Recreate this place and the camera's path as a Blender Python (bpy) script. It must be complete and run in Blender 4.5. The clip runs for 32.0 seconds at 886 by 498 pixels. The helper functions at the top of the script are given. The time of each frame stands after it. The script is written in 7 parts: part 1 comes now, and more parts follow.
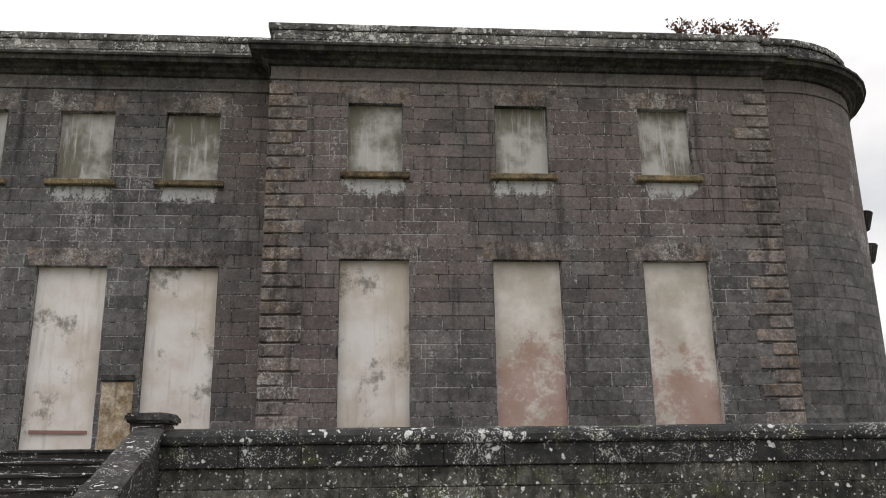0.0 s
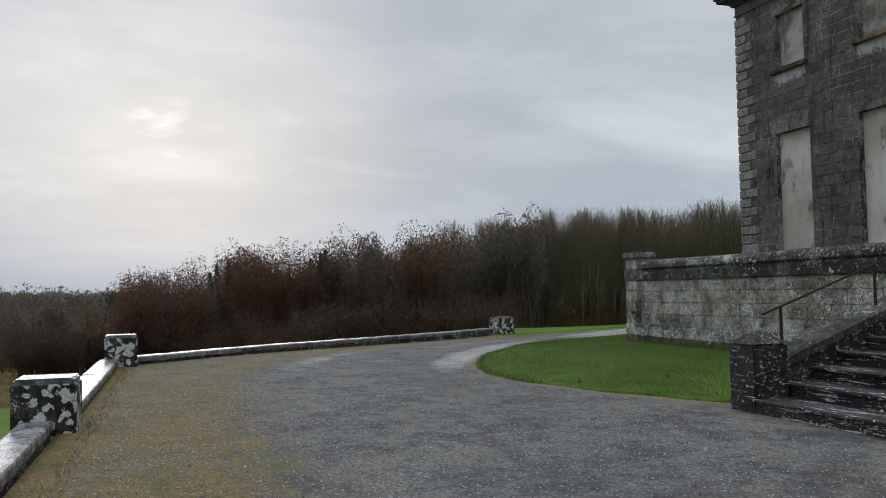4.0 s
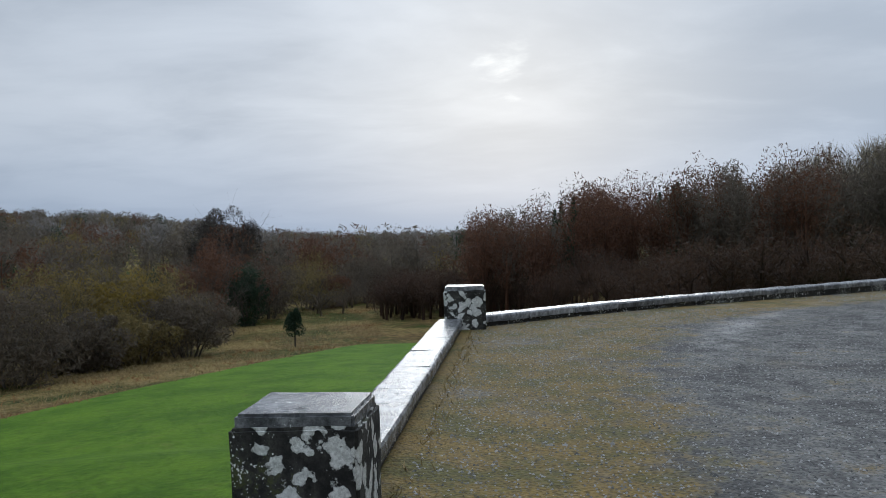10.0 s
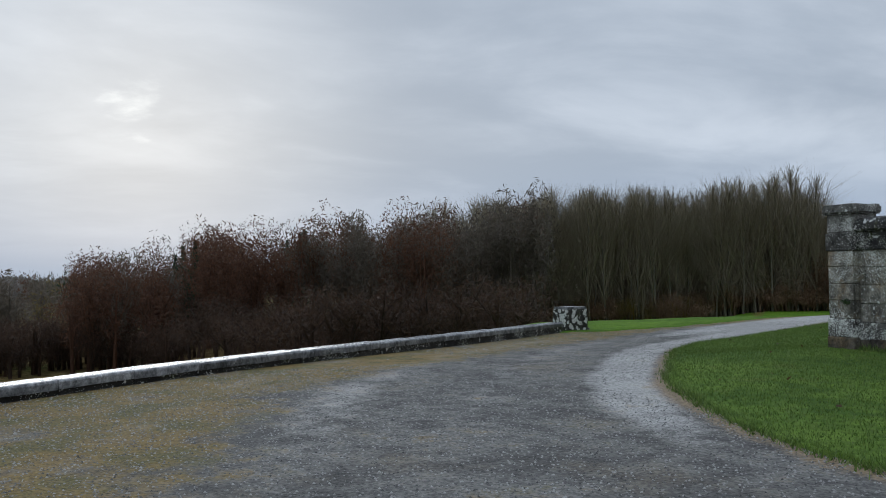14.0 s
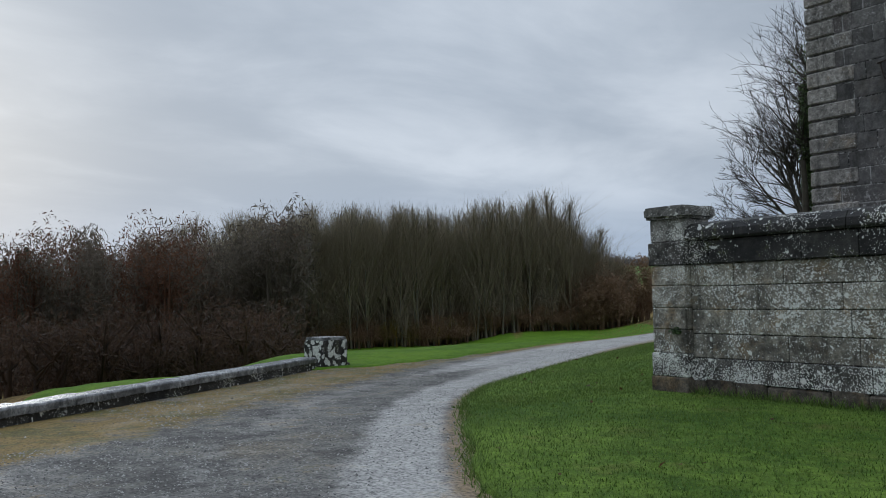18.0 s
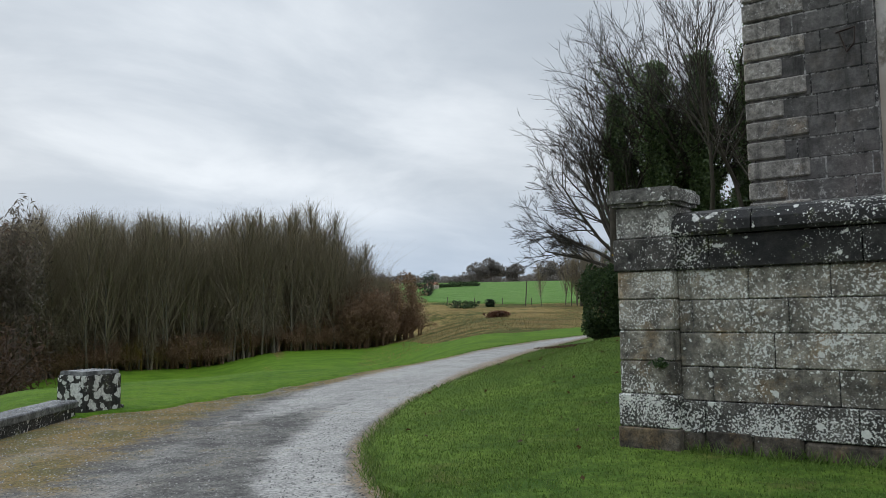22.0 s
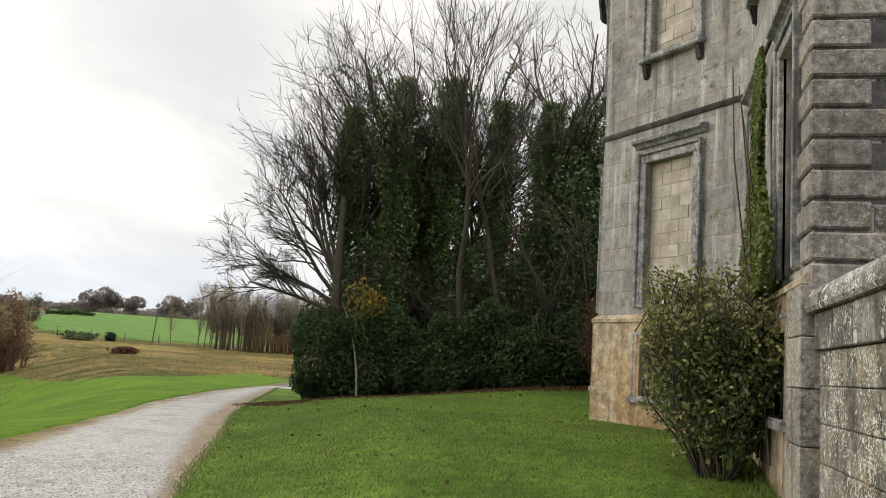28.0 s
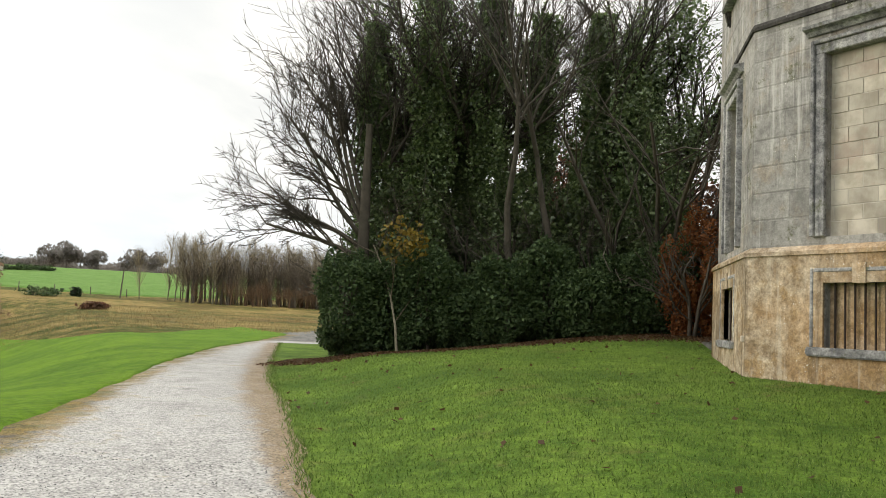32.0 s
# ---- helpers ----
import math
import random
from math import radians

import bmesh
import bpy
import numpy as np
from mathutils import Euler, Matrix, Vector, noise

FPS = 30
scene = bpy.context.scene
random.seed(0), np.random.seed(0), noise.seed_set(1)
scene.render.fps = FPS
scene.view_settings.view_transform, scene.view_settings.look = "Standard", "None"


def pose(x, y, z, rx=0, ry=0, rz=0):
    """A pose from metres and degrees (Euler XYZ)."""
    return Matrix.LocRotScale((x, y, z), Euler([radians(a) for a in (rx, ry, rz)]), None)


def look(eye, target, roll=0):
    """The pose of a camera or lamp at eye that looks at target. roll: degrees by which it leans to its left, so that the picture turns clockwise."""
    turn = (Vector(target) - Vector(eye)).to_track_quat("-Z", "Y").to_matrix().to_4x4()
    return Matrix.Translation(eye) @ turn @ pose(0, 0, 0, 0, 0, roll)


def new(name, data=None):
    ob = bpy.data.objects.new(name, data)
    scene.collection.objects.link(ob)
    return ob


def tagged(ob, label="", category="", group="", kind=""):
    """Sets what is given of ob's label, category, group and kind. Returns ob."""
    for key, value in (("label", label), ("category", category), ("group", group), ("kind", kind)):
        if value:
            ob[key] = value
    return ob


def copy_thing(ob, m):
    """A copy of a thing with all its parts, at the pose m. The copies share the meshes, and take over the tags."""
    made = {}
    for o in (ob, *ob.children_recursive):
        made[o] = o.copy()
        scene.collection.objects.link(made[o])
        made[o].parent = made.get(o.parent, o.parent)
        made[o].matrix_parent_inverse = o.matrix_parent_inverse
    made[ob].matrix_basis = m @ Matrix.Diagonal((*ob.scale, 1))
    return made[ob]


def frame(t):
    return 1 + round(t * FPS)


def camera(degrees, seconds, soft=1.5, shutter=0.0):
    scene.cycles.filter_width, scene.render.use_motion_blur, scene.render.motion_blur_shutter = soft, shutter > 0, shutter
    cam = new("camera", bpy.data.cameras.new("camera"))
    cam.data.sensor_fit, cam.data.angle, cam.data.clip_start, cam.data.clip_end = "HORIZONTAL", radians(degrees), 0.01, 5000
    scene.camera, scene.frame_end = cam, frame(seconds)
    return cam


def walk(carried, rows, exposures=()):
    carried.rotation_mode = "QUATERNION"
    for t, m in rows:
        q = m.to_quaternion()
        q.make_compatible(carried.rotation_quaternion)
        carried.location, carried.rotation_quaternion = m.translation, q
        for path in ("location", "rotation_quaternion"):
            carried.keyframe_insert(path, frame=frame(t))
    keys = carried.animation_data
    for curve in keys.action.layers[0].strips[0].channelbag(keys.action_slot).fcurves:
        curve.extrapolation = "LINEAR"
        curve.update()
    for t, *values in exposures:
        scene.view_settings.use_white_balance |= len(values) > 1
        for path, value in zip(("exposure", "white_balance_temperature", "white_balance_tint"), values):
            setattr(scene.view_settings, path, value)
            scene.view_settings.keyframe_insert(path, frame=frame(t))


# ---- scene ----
cam = camera(54.8, 32.0, 0.8)
PATH = [
    (0, (-15.237, -0.996, 1.609), (-15.397, -2.916, 2.148), -0.9),
    (0.5, (-15.238, -1.042, 1.585), (-15.021, -2.97, 2.072), 0.1),
    (1, (-15.195, -1.131, 1.6), (-14.595, -2.994, 2.013), 0.1),
    (1.5, (-15.06, -1.168, 1.679), (-14.075, -2.871, 2.039), 1.1),
    (2, (-14.788, -1.198, 1.747), (-13.512, -2.711, 2.037), 0.7),
    (2.5, (-14.386, -1.241, 1.716), (-12.904, -2.564, 1.938), -0.1),
    (4.5, (-10.582, -1.034, 1.661), (-8.614, -1.383, 1.739), -0.7),
    (5, (-9.683, -0.869, 1.628), (-7.685, -0.938, 1.68), -0.2),
    (5.5, (-9.031, -0.953, 1.593), (-7.066, -0.581, 1.599), 1.0),
    (6, (-8.398, -0.901, 1.58), (-6.564, -0.102, 1.551), 1.4),
    (6.5, (-7.887, -0.774, 1.586), (-6.199, 0.299, 1.594), 0.5),
    (7, (-7.441, -0.769, 1.601), (-5.857, 0.453, 1.605), 0.6),
    (7.5, (-7.057, -0.731, 1.607), (-5.436, 0.44, 1.6), -0.6),
    (8, (-6.659, -0.777, 1.605), (-4.969, 0.292, 1.584), -1.2),
    (8.5, (-6.188, -0.78, 1.601), (-4.408, 0.132, 1.565), -0.8),
    (9, (-5.64, -0.791, 1.613), (-3.769, -0.083, 1.591), -1.2),
    (9.5, (-5.298, -0.876, 1.654), (-3.367, -0.353, 1.636), -0.6),
    (10, (-4.727, -0.915, 1.669), (-2.735, -0.742, 1.641), -1.5),
    (10.5, (-4.055, -1.004, 1.633), (-2.059, -1.118, 1.612), -1.0),
    (11, (-3.537, -1.095, 1.63), (-1.562, -1.41, 1.62), -0.8),
    (11.5, (-3.148, -1.333, 1.634), (-1.195, -1.766, 1.659), -1.1),
    (12, (-2.794, -1.555, 1.634), (-0.875, -2.115, 1.698), -0.6),
    (12.5, (-2.351, -1.717, 1.555), (-0.48, -2.421, 1.626), -0.3),
    (13, (-1.774, -1.832, 1.505), (0.109, -2.502, 1.551), 0.2),
    (13.5, (-1.171, -1.961, 1.476), (0.717, -2.62, 1.528), -0.4),
    (14, (-0.609, -2.15, 1.468), (1.276, -2.814, 1.54), -0.6),
    (14.5, (-0.033, -2.384, 1.466), (1.815, -3.147, 1.536), 0.1),
    (15, (0.493, -2.724, 1.474), (2.292, -3.598, 1.521), 0.3),
    (15.5, (1.082, -3.118, 1.476), (2.832, -4.087, 1.487), -0.7),
    (17.5, (3.363, -4.647, 1.521), (5.04, -5.728, 1.662), -0.8),
    (18, (3.963, -4.757, 1.524), (5.594, -5.909, 1.638), -1.0),
    (18.5, (4.537, -4.961, 1.559), (6.093, -6.215, 1.634), -0.9),
    (19, (5.178, -5.147, 1.549), (6.657, -6.493, 1.588), -0.3),
    (19.5, (5.735, -5.325, 1.529), (7.189, -6.697, 1.554), 0.5),
    (20, (6.369, -5.542, 1.515), (7.797, -6.942, 1.544), 0.2),
    (20.5, (6.912, -5.709, 1.521), (8.274, -7.172, 1.573), -0.3),
    (21, (7.535, -5.937, 1.543), (8.824, -7.463, 1.635), -0.6),
    (21.5, (8.133, -6.141, 1.561), (9.349, -7.724, 1.681), -1.0),
    (22, (8.71, -6.4, 1.564), (9.934, -7.975, 1.708), -1.0),
    (22.5, (9.303, -6.601, 1.568), (10.573, -8.141, 1.7), -0.8),
    (23, (9.795, -6.868, 1.569), (11.101, -8.376, 1.711), -0.0),
    (23.5, (10.354, -7.141, 1.575), (11.579, -8.714, 1.728), 0.7),
    (24, (10.838, -7.361, 1.563), (11.991, -8.989, 1.705), 0.8),
    (24.5, (11.39, -7.63, 1.546), (12.461, -9.314, 1.674), 0.3),
    (26.5, (13.359, -9.844, 1.455), (14.132, -11.687, 1.505), 2.5),
    (27, (13.788, -10.183, 1.491), (14.443, -12.071, 1.582), 2.3),
    (27.5, (14.158, -10.539, 1.541), (14.742, -12.445, 1.693), 2.8),
    (28, (14.614, -10.791, 1.595), (15.061, -12.721, 1.865), 3.7),
    (28.5, (15.023, -11.048, 1.627), (15.279, -12.968, 2.126), 3.4),
    (29, (15.472, -11.338, 1.661), (15.583, -13.23, 2.3), 2.3),
    (29.5, (15.907, -11.671, 1.617), (16.008, -13.586, 2.186), 2.1),
    (30, (16.344, -12.107, 1.592), (16.609, -14.043, 2.019), 2.9),
    (30.5, (16.712, -12.43, 1.571), (17.081, -14.368, 1.901), 2.5),
    (31, (17.052, -12.875, 1.524), (17.509, -14.803, 1.802), 2.7),
    (31.5, (17.393, -13.284, 1.494), (17.78, -15.234, 1.712), 2.2),
    (32, (17.72, -13.73, 1.486), (18.076, -15.692, 1.643), 2.5),
]
walk(cam, [(t, look(eye, target, roll)) for t, eye, target, roll in PATH], [(0, 0.72, 7100, 12), (1, 1.26, 6900, 12), (2, 0.64, 7000, 12), (2.5, 0.55, 6900, 11), (4.5, -0.42, 6100, 8), (6, -0.48, 5850, 7), (7, -0.15, 5850, 7), (8, -0.08, 5850, 7), (9, -0.14, 5850, 7), (13, -0.35, 5850, 7), (15.5, -0.25, 6000, 7), (18, -0.25, 6000, 7), (19, 0.0, 6250, 7), (20, 0.1, 6350, 7), (24.5, 0.42, 6450, 7), (27, 0.80, 7400, 8), (28, 0.76, 7450, 10), (29, 0.12, 6500, 8), (30, 0.22, 6550, 7), (31, 0.68, 6900, 7), (32, 0.98, 7500, 8)])
w = bpy.data.worlds.new("overcast_sky")
scene.world = w
w.use_nodes = True
nt = w.node_tree
bg = nt.nodes["Background"]
sky = nt.nodes.new("ShaderNodeTexSky")
sky.sky_type, sky.sun_disc = "NISHITA", False
sky.sun_elevation, sky.sun_rotation = radians(11.6), radians(90)
sky.air_density, sky.dust_density, sky.ozone_density = 1.0, 4.0, 1.0
tc = nt.nodes.new("ShaderNodeTexCoord")


def sky_node(kind, *values, op=None):
    n = nt.nodes.new(kind)
    if op:
        n.operation = op
    for i, v in enumerate(values):
        if hasattr(v, "is_output"):
            nt.links.new(v, n.inputs[i])
        elif v is not None:
            n.inputs[i].default_value = v
    return n


def sky_step(value, lo, hi, a=0.0, b=1.0):
    n = sky_node("ShaderNodeMapRange", value, lo, hi, a, b)
    n.interpolation_type = "SMOOTHSTEP"
    return n.outputs[0]


def sky_mix(fac, a, b, blend="MIX"):
    n = sky_node("ShaderNodeMixRGB", fac, a, b)
    n.blend_type = blend
    return n.outputs[0]


way = tc.outputs["Generated"]
sep_ = sky_node("ShaderNodeSeparateXYZ", way)
# the cloud sheet lies level overhead, so its streaks close up towards the horizon
high = sky_node("ShaderNodeMath", sky_node("ShaderNodeMath", sep_.outputs[2], 0.0, op="MAXIMUM").outputs[0], 0.16, op="ADD").outputs[0]
flat_x = sky_node("ShaderNodeMath", sep_.outputs[0], high, op="DIVIDE").outputs[0]
flat_y = sky_node("ShaderNodeMath", sep_.outputs[1], high, op="DIVIDE").outputs[0]
flat = sky_node("ShaderNodeCombineXYZ", flat_x, flat_y, 3.7).outputs[0]


def sky_noise(scale, detail, rough, stretch):
    m_ = sky_node("ShaderNodeMapping", flat)
    m_.inputs["Scale"].default_value = stretch
    m_.inputs["Rotation"].default_value = (0, 0, radians(28))
    n = sky_node("ShaderNodeTexNoise", m_.outputs[0])
    n.inputs["Scale"].default_value, n.inputs["Detail"].default_value, n.inputs["Roughness"].default_value = scale, detail, rough
    n.inputs["Distortion"].default_value = 0.35
    return n.outputs[0]


broad, fine_ = sky_noise(0.42, 4, 0.5, (1.0, 0.75, 1)), sky_noise(1.5, 8, 0.55, (1.0, 0.7, 1))
cloud = sky_node("ShaderNodeMath", sky_node("ShaderNodeMath", broad, 0.55, op="MULTIPLY").outputs[0], sky_node("ShaderNodeMath", fine_, 0.45, op="MULTIPLY").outputs[0], op="ADD").outputs[0]
sheet = sky_mix(sky_step(cloud, 0.38, 0.62), (5.9, 6.4, 7.2, 1), (9.5, 9.8, 10.4, 1))
# clearer blue-grey air under the sheet near the horizon
sheet = sky_mix(sky_step(sep_.outputs[2], 0.02, 0.17, 0.75, 0.0), sheet, (5.4, 6.4, 8.0, 1))
# thin place in the sheet where the sun stands behind it
to_sun = sky_node("ShaderNodeVectorMath", way, (0.9796, 0.0051, 0.2011), op="DOT_PRODUCT").outputs["Value"]
ragged_ = sky_node("ShaderNodeMath", to_sun, sky_node("ShaderNodeMath", fine_, 0.012, op="MULTIPLY").outputs[0], op="ADD").outputs[0]
sheet = sky_mix(sky_step(to_sun, 0.95, 1.0, 0.0, 0.15), sheet, (13.0, 12.9, 12.7, 1))
sheet = sky_mix(sky_step(ragged_, 1.0056, 1.0078, 0.0, 0.7), sheet, (19.0, 18.6, 17.4, 1))
thin_ = sky_node("ShaderNodeVectorMath", way, (0.94, -0.34, 0.0), op="DOT_PRODUCT").outputs["Value"]
sheet = sky_mix(1.0, sheet, sky_step(thin_, 0.45, 1.0, 0.87, 1.12), "MULTIPLY")
dome = sky_mix(0.955, sky.outputs[0], sheet)
# an overcast dome is about three times as bright overhead as near the horizon
lift_ = sky_mix(1.0, dome, sky_node("ShaderNodeMapRange", sep_.outputs[2], 0.40, 0.95, 1.0, 3.3).outputs[0], "MULTIPLY")
nt.links.new(lift_, bg.inputs[0])
bg.inputs[1].default_value = 0.079

sun = new("sun", bpy.data.lights.new("sun", "SUN"))
sun.data.energy, sun.data.angle, sun.data.color = 0.7, radians(25), (1.0, 0.95, 0.88)
sun.matrix_world = look((40, 0.2, 8.2), (0, 0, 0))

# ---- materials ----


class Mat:
    """A small helper round one node material."""

    def __init__(self, name, rough=0.85):
        self.m = bpy.data.materials.new(name)
        self.m.use_nodes = True
        self.t = self.m.node_tree
        self.b = self.t.nodes["Principled BSDF"]
        self.b.inputs["Roughness"].default_value = rough
        self.b.inputs["Specular IOR Level"].default_value = 0.3
        self.pos = self.t.nodes.new("ShaderNodeNewGeometry").outputs["Position"]
        self.info = self.t.nodes.new("ShaderNodeObjectInfo")

    def put(self, value, socket):
        if isinstance(value, (int, float)):
            socket.default_value = value
        elif isinstance(value, tuple):
            socket.default_value = (*value, 1) if len(value) == 3 and socket.type == "RGBA" else value
        else:
            self.t.links.new(value, socket)

    def place(self, scale, shift=None):
        n = self.t.nodes.new("ShaderNodeMapping")
        self.t.links.new(self.pos, n.inputs[0])
        n.inputs["Scale"].default_value = scale
        if shift is not None:
            v = self.t.nodes.new("ShaderNodeVectorMath")
            v.operation = "SCALE"
            v.inputs[0].default_value = (31, 17, 23)
            self.t.links.new(self.info.outputs["Random"], v.inputs["Scale"])
            self.t.links.new(v.outputs[0], n.inputs["Location"])
        return n.outputs[0]

    def noise(self, scale, detail=4, rough=0.55, at=None):
        n = self.t.nodes.new("ShaderNodeTexNoise")
        self.t.links.new(at or self.pos, n.inputs["Vector"])
        n.inputs["Scale"].default_value, n.inputs["Detail"].default_value, n.inputs["Roughness"].default_value = scale, detail, rough
        return n.outputs[0]

    def cells(self, scale, at=None, out="Distance"):
        n = self.t.nodes.new("ShaderNodeTexVoronoi")
        self.t.links.new(at or self.pos, n.inputs["Vector"])
        n.inputs["Scale"].default_value = scale
        return n.outputs[out]

    def step(self, value, lo, hi):
        n = self.t.nodes.new("ShaderNodeMapRange")
        n.interpolation_type = "SMOOTHSTEP"
        self.put(value, n.inputs[0])
        n.inputs[1].default_value, n.inputs[2].default_value = lo, hi
        return n.outputs[0]

    def math(self, op, a, b=0.0):
        n = self.t.nodes.new("ShaderNodeMath")
        n.operation = op
        self.put(a, n.inputs[0])
        self.put(b, n.inputs[1])
        return n.outputs[0]

    def mix(self, fac, a, b, blend="MIX"):
        n = self.t.nodes.new("ShaderNodeMixRGB")
        n.blend_type = blend
        self.put(fac, n.inputs[0])
        self.put(a, n.inputs[1])
        self.put(b, n.inputs[2])
        return n.outputs[0]

    def axis(self, n):
        s = self.t.nodes.new("ShaderNodeSeparateXYZ")
        self.t.links.new(self.pos, s.inputs[0])
        return s.outputs[n]

    def vary(self, colour, lo=0.8, hi=1.2):
        n = self.t.nodes.new("ShaderNodeMapRange")
        piece = self.t.nodes.new("ShaderNodeNewGeometry").outputs["Random Per Island"]
        self.t.links.new(self.math("FRACT", self.math("ADD", self.info.outputs["Random"], piece)), n.inputs[0])
        n.inputs[3].default_value, n.inputs[4].default_value = lo, hi
        h = self.t.nodes.new("ShaderNodeHueSaturation")
        self.t.links.new(n.outputs[0], h.inputs["Value"])
        self.put(colour, h.inputs["Color"])
        return h.outputs[0]

    def done(self, colour, height=None, strength=0.4, depth=0.01, rough=None):
        self.put(colour, self.b.inputs["Base Color"])
        if rough is not None:
            self.put(rough, self.b.inputs["Roughness"])
        if height is not None:
            n = self.t.nodes.new("ShaderNodeBump")
            n.inputs["Strength"].default_value, n.inputs["Distance"].default_value = strength, depth
            self.put(height, n.inputs["Height"])
            self.t.links.new(n.outputs[0], self.b.inputs["Normal"])
        return self.m


def stone(name, dark, light, lichen=0.0, speck=0.0, streak=0.0, pale=None, ochre=0.0, vary=0.18, rough=0.9, dash=0.0, dots=0.0, moss=0.0, tint=None, bloom=0.0, grain=0.9, spread=0.13):
    """Weathered limestone: grain and stains at several scales, lichen crusts, dots and fine specks, rain streaks, lime bloom."""
    k = Mat(name, rough)
    big, mid, fine, grit = k.noise(0.55, 5), k.noise(4.5, 6, 0.65), k.noise(55, 3), k.noise(24, 7, 0.85)
    col = k.mix(k.step(k.math("ADD", k.math("MULTIPLY", big, 0.40), k.math("MULTIPLY", mid, 0.60)), 0.51 - spread, 0.51 + spread), dark, light)
    if tint:
        col = k.mix(k.math("MULTIPLY", k.step(k.noise(0.16, 4, 0.6), 0.46, 0.60), 0.75), col, k.mix(mid, (tint[0] * 0.6, tint[1] * 0.6, tint[2] * 0.6), tint))
    if ochre:
        col = k.mix(k.math("MULTIPLY", k.step(k.noise(1.7, 6, 0.75), 0.50, 0.66), ochre), col, k.mix(mid, (0.20, 0.12, 0.05), (0.36, 0.25, 0.13)))
    pit = k.noise(13, 7, 0.85)
    col = k.mix(grain, col, k.mix(k.step(k.math("ADD", k.math("MULTIPLY", pit, 0.55), k.math("MULTIPLY", grit, 0.45)), 0.36, 0.64), (0.17, 0.17, 0.17), (0.80, 0.80, 0.79)), "OVERLAY")
    if streak:
        run = k.noise(1.0, 6, 0.65, k.place((7, 7, 0.5)))
        col = k.mix(k.math("MULTIPLY", k.step(run, 0.53, 0.70), streak), col, pale or (0.45, 0.43, 0.41))
        soot = k.noise(1.0, 5, 0.65, k.place((3.1, 3.1, 0.3)))
        col = k.mix(k.math("MULTIPLY", k.step(soot, 0.54, 0.70), 0.7), col, (dark[0] * 0.4, dark[1] * 0.4, dark[2] * 0.4))
    col = k.vary(col, 1 - vary, 1 + vary)
    if moss:
        col = k.mix(k.math("MULTIPLY", k.step(k.math("ADD", k.noise(2.2, 6, 0.75), k.math("MULTIPLY", k.math("SUBTRACT", grit, 0.5), 0.4)), 0.60 - 0.1 * moss, 0.70 - 0.1 * moss), 0.75), col, k.mix(grit, (0.03, 0.035, 0.008), (0.09, 0.10, 0.025)))
    if bloom:
        patch = k.math("ADD", k.math("MULTIPLY", k.noise(0.42, 5, 0.7), 0.75), k.math("MULTIPLY", k.noise(1.0, 6, 0.75, k.place((4.5, 4.5, 1.4))), 0.45))
        patch = k.math("ADD", patch, k.math("MULTIPLY", k.math("SUBTRACT", k.math("ADD", k.math("MULTIPLY", grit, 0.5), k.math("MULTIPLY", pit, 0.5)), 0.5), 1.3))
        col = k.mix(k.math("MULTIPLY", k.step(patch, 0.74 - 0.12 * bloom, 0.86 - 0.12 * bloom), 0.7), col, k.mix(grit, (0.30, 0.29, 0.28), (0.62, 0.60, 0.58)))
    lum = mid
    if lichen:
        wn_ = k.t.nodes.new("ShaderNodeTexNoise")
        k.t.links.new(k.pos, wn_.inputs["Vector"])
        wn_.inputs["Scale"].default_value, wn_.inputs["Detail"].default_value = 9, 6
        warp = k.mix(0.20, k.pos, wn_.outputs[1], "ADD")
        ros = k.math("ADD", k.cells(6.5, warp), k.math("MULTIPLY", k.noise(1.3, 3), 0.9))
        ros = k.math("ADD", ros, k.math("MULTIPLY", k.math("SUBTRACT", grit, 0.5), 0.22))
        m1 = k.math("SUBTRACT", 1.0, k.step(ros, 0.43 + 0.56 * lichen, 0.49 + 0.56 * lichen))
        col = k.mix(m1, col, k.mix(k.step(grit, 0.3, 0.7), (0.30, 0.30, 0.275), (0.78, 0.78, 0.74)))
        lum = k.math("ADD", mid, m1)
    if speck:
        where = k.math("SUBTRACT", k.noise(1.1, 6, 0.75), 0.5)
        grainy = k.math("ADD", k.math("ADD", k.math("MULTIPLY", k.noise(44, 3, 0.6), 0.75), k.math("MULTIPLY", k.noise(12, 5, 0.8), 0.25)), k.math("MULTIPLY", where, 0.62))
        m2 = k.step(grainy, 0.75 - 0.26 * speck, 0.775 - 0.26 * speck)
        col = k.mix(m2, col, k.mix(k.step(grit, 0.3, 0.7), (0.48, 0.48, 0.44), (0.86, 0.86, 0.82)))
        lum = k.math("ADD", lum, k.math("MULTIPLY", m2, 0.4))
    if dots:
        bent = k.mix(0.06, k.pos, k.noise(26, 3), "ADD")
        for scale, reach in ((4.2, 0.20), (9.5, 0.26)):
            size = k.math("MULTIPLY", k.cells(scale, bent, "Color"), reach * dots)
            d_ = k.math("SUBTRACT", k.math("ADD", k.cells(scale, bent), k.math("MULTIPLY", k.math("SUBTRACT", grit, 0.5), 0.10)), size)
            col = k.mix(k.math("MULTIPLY", k.math("SUBTRACT", 1.0, k.step(d_, 0.035, 0.065)), 0.92), col, k.mix(grit, (0.55, 0.55, 0.51), (0.88, 0.88, 0.84)))
    if dash:
        run = k.math("ADD", k.noise(1.0, 5, 0.75, k.place((1.6, 9, 22))), k.math("MULTIPLY", k.noise(22, 5, 0.85), 0.35))
        col = k.mix(k.step(run, 0.79 - 0.1 * dash, 0.84 - 0.1 * dash), col, k.mix(grit, (0.36, 0.36, 0.34), (0.70, 0.70, 0.66)))
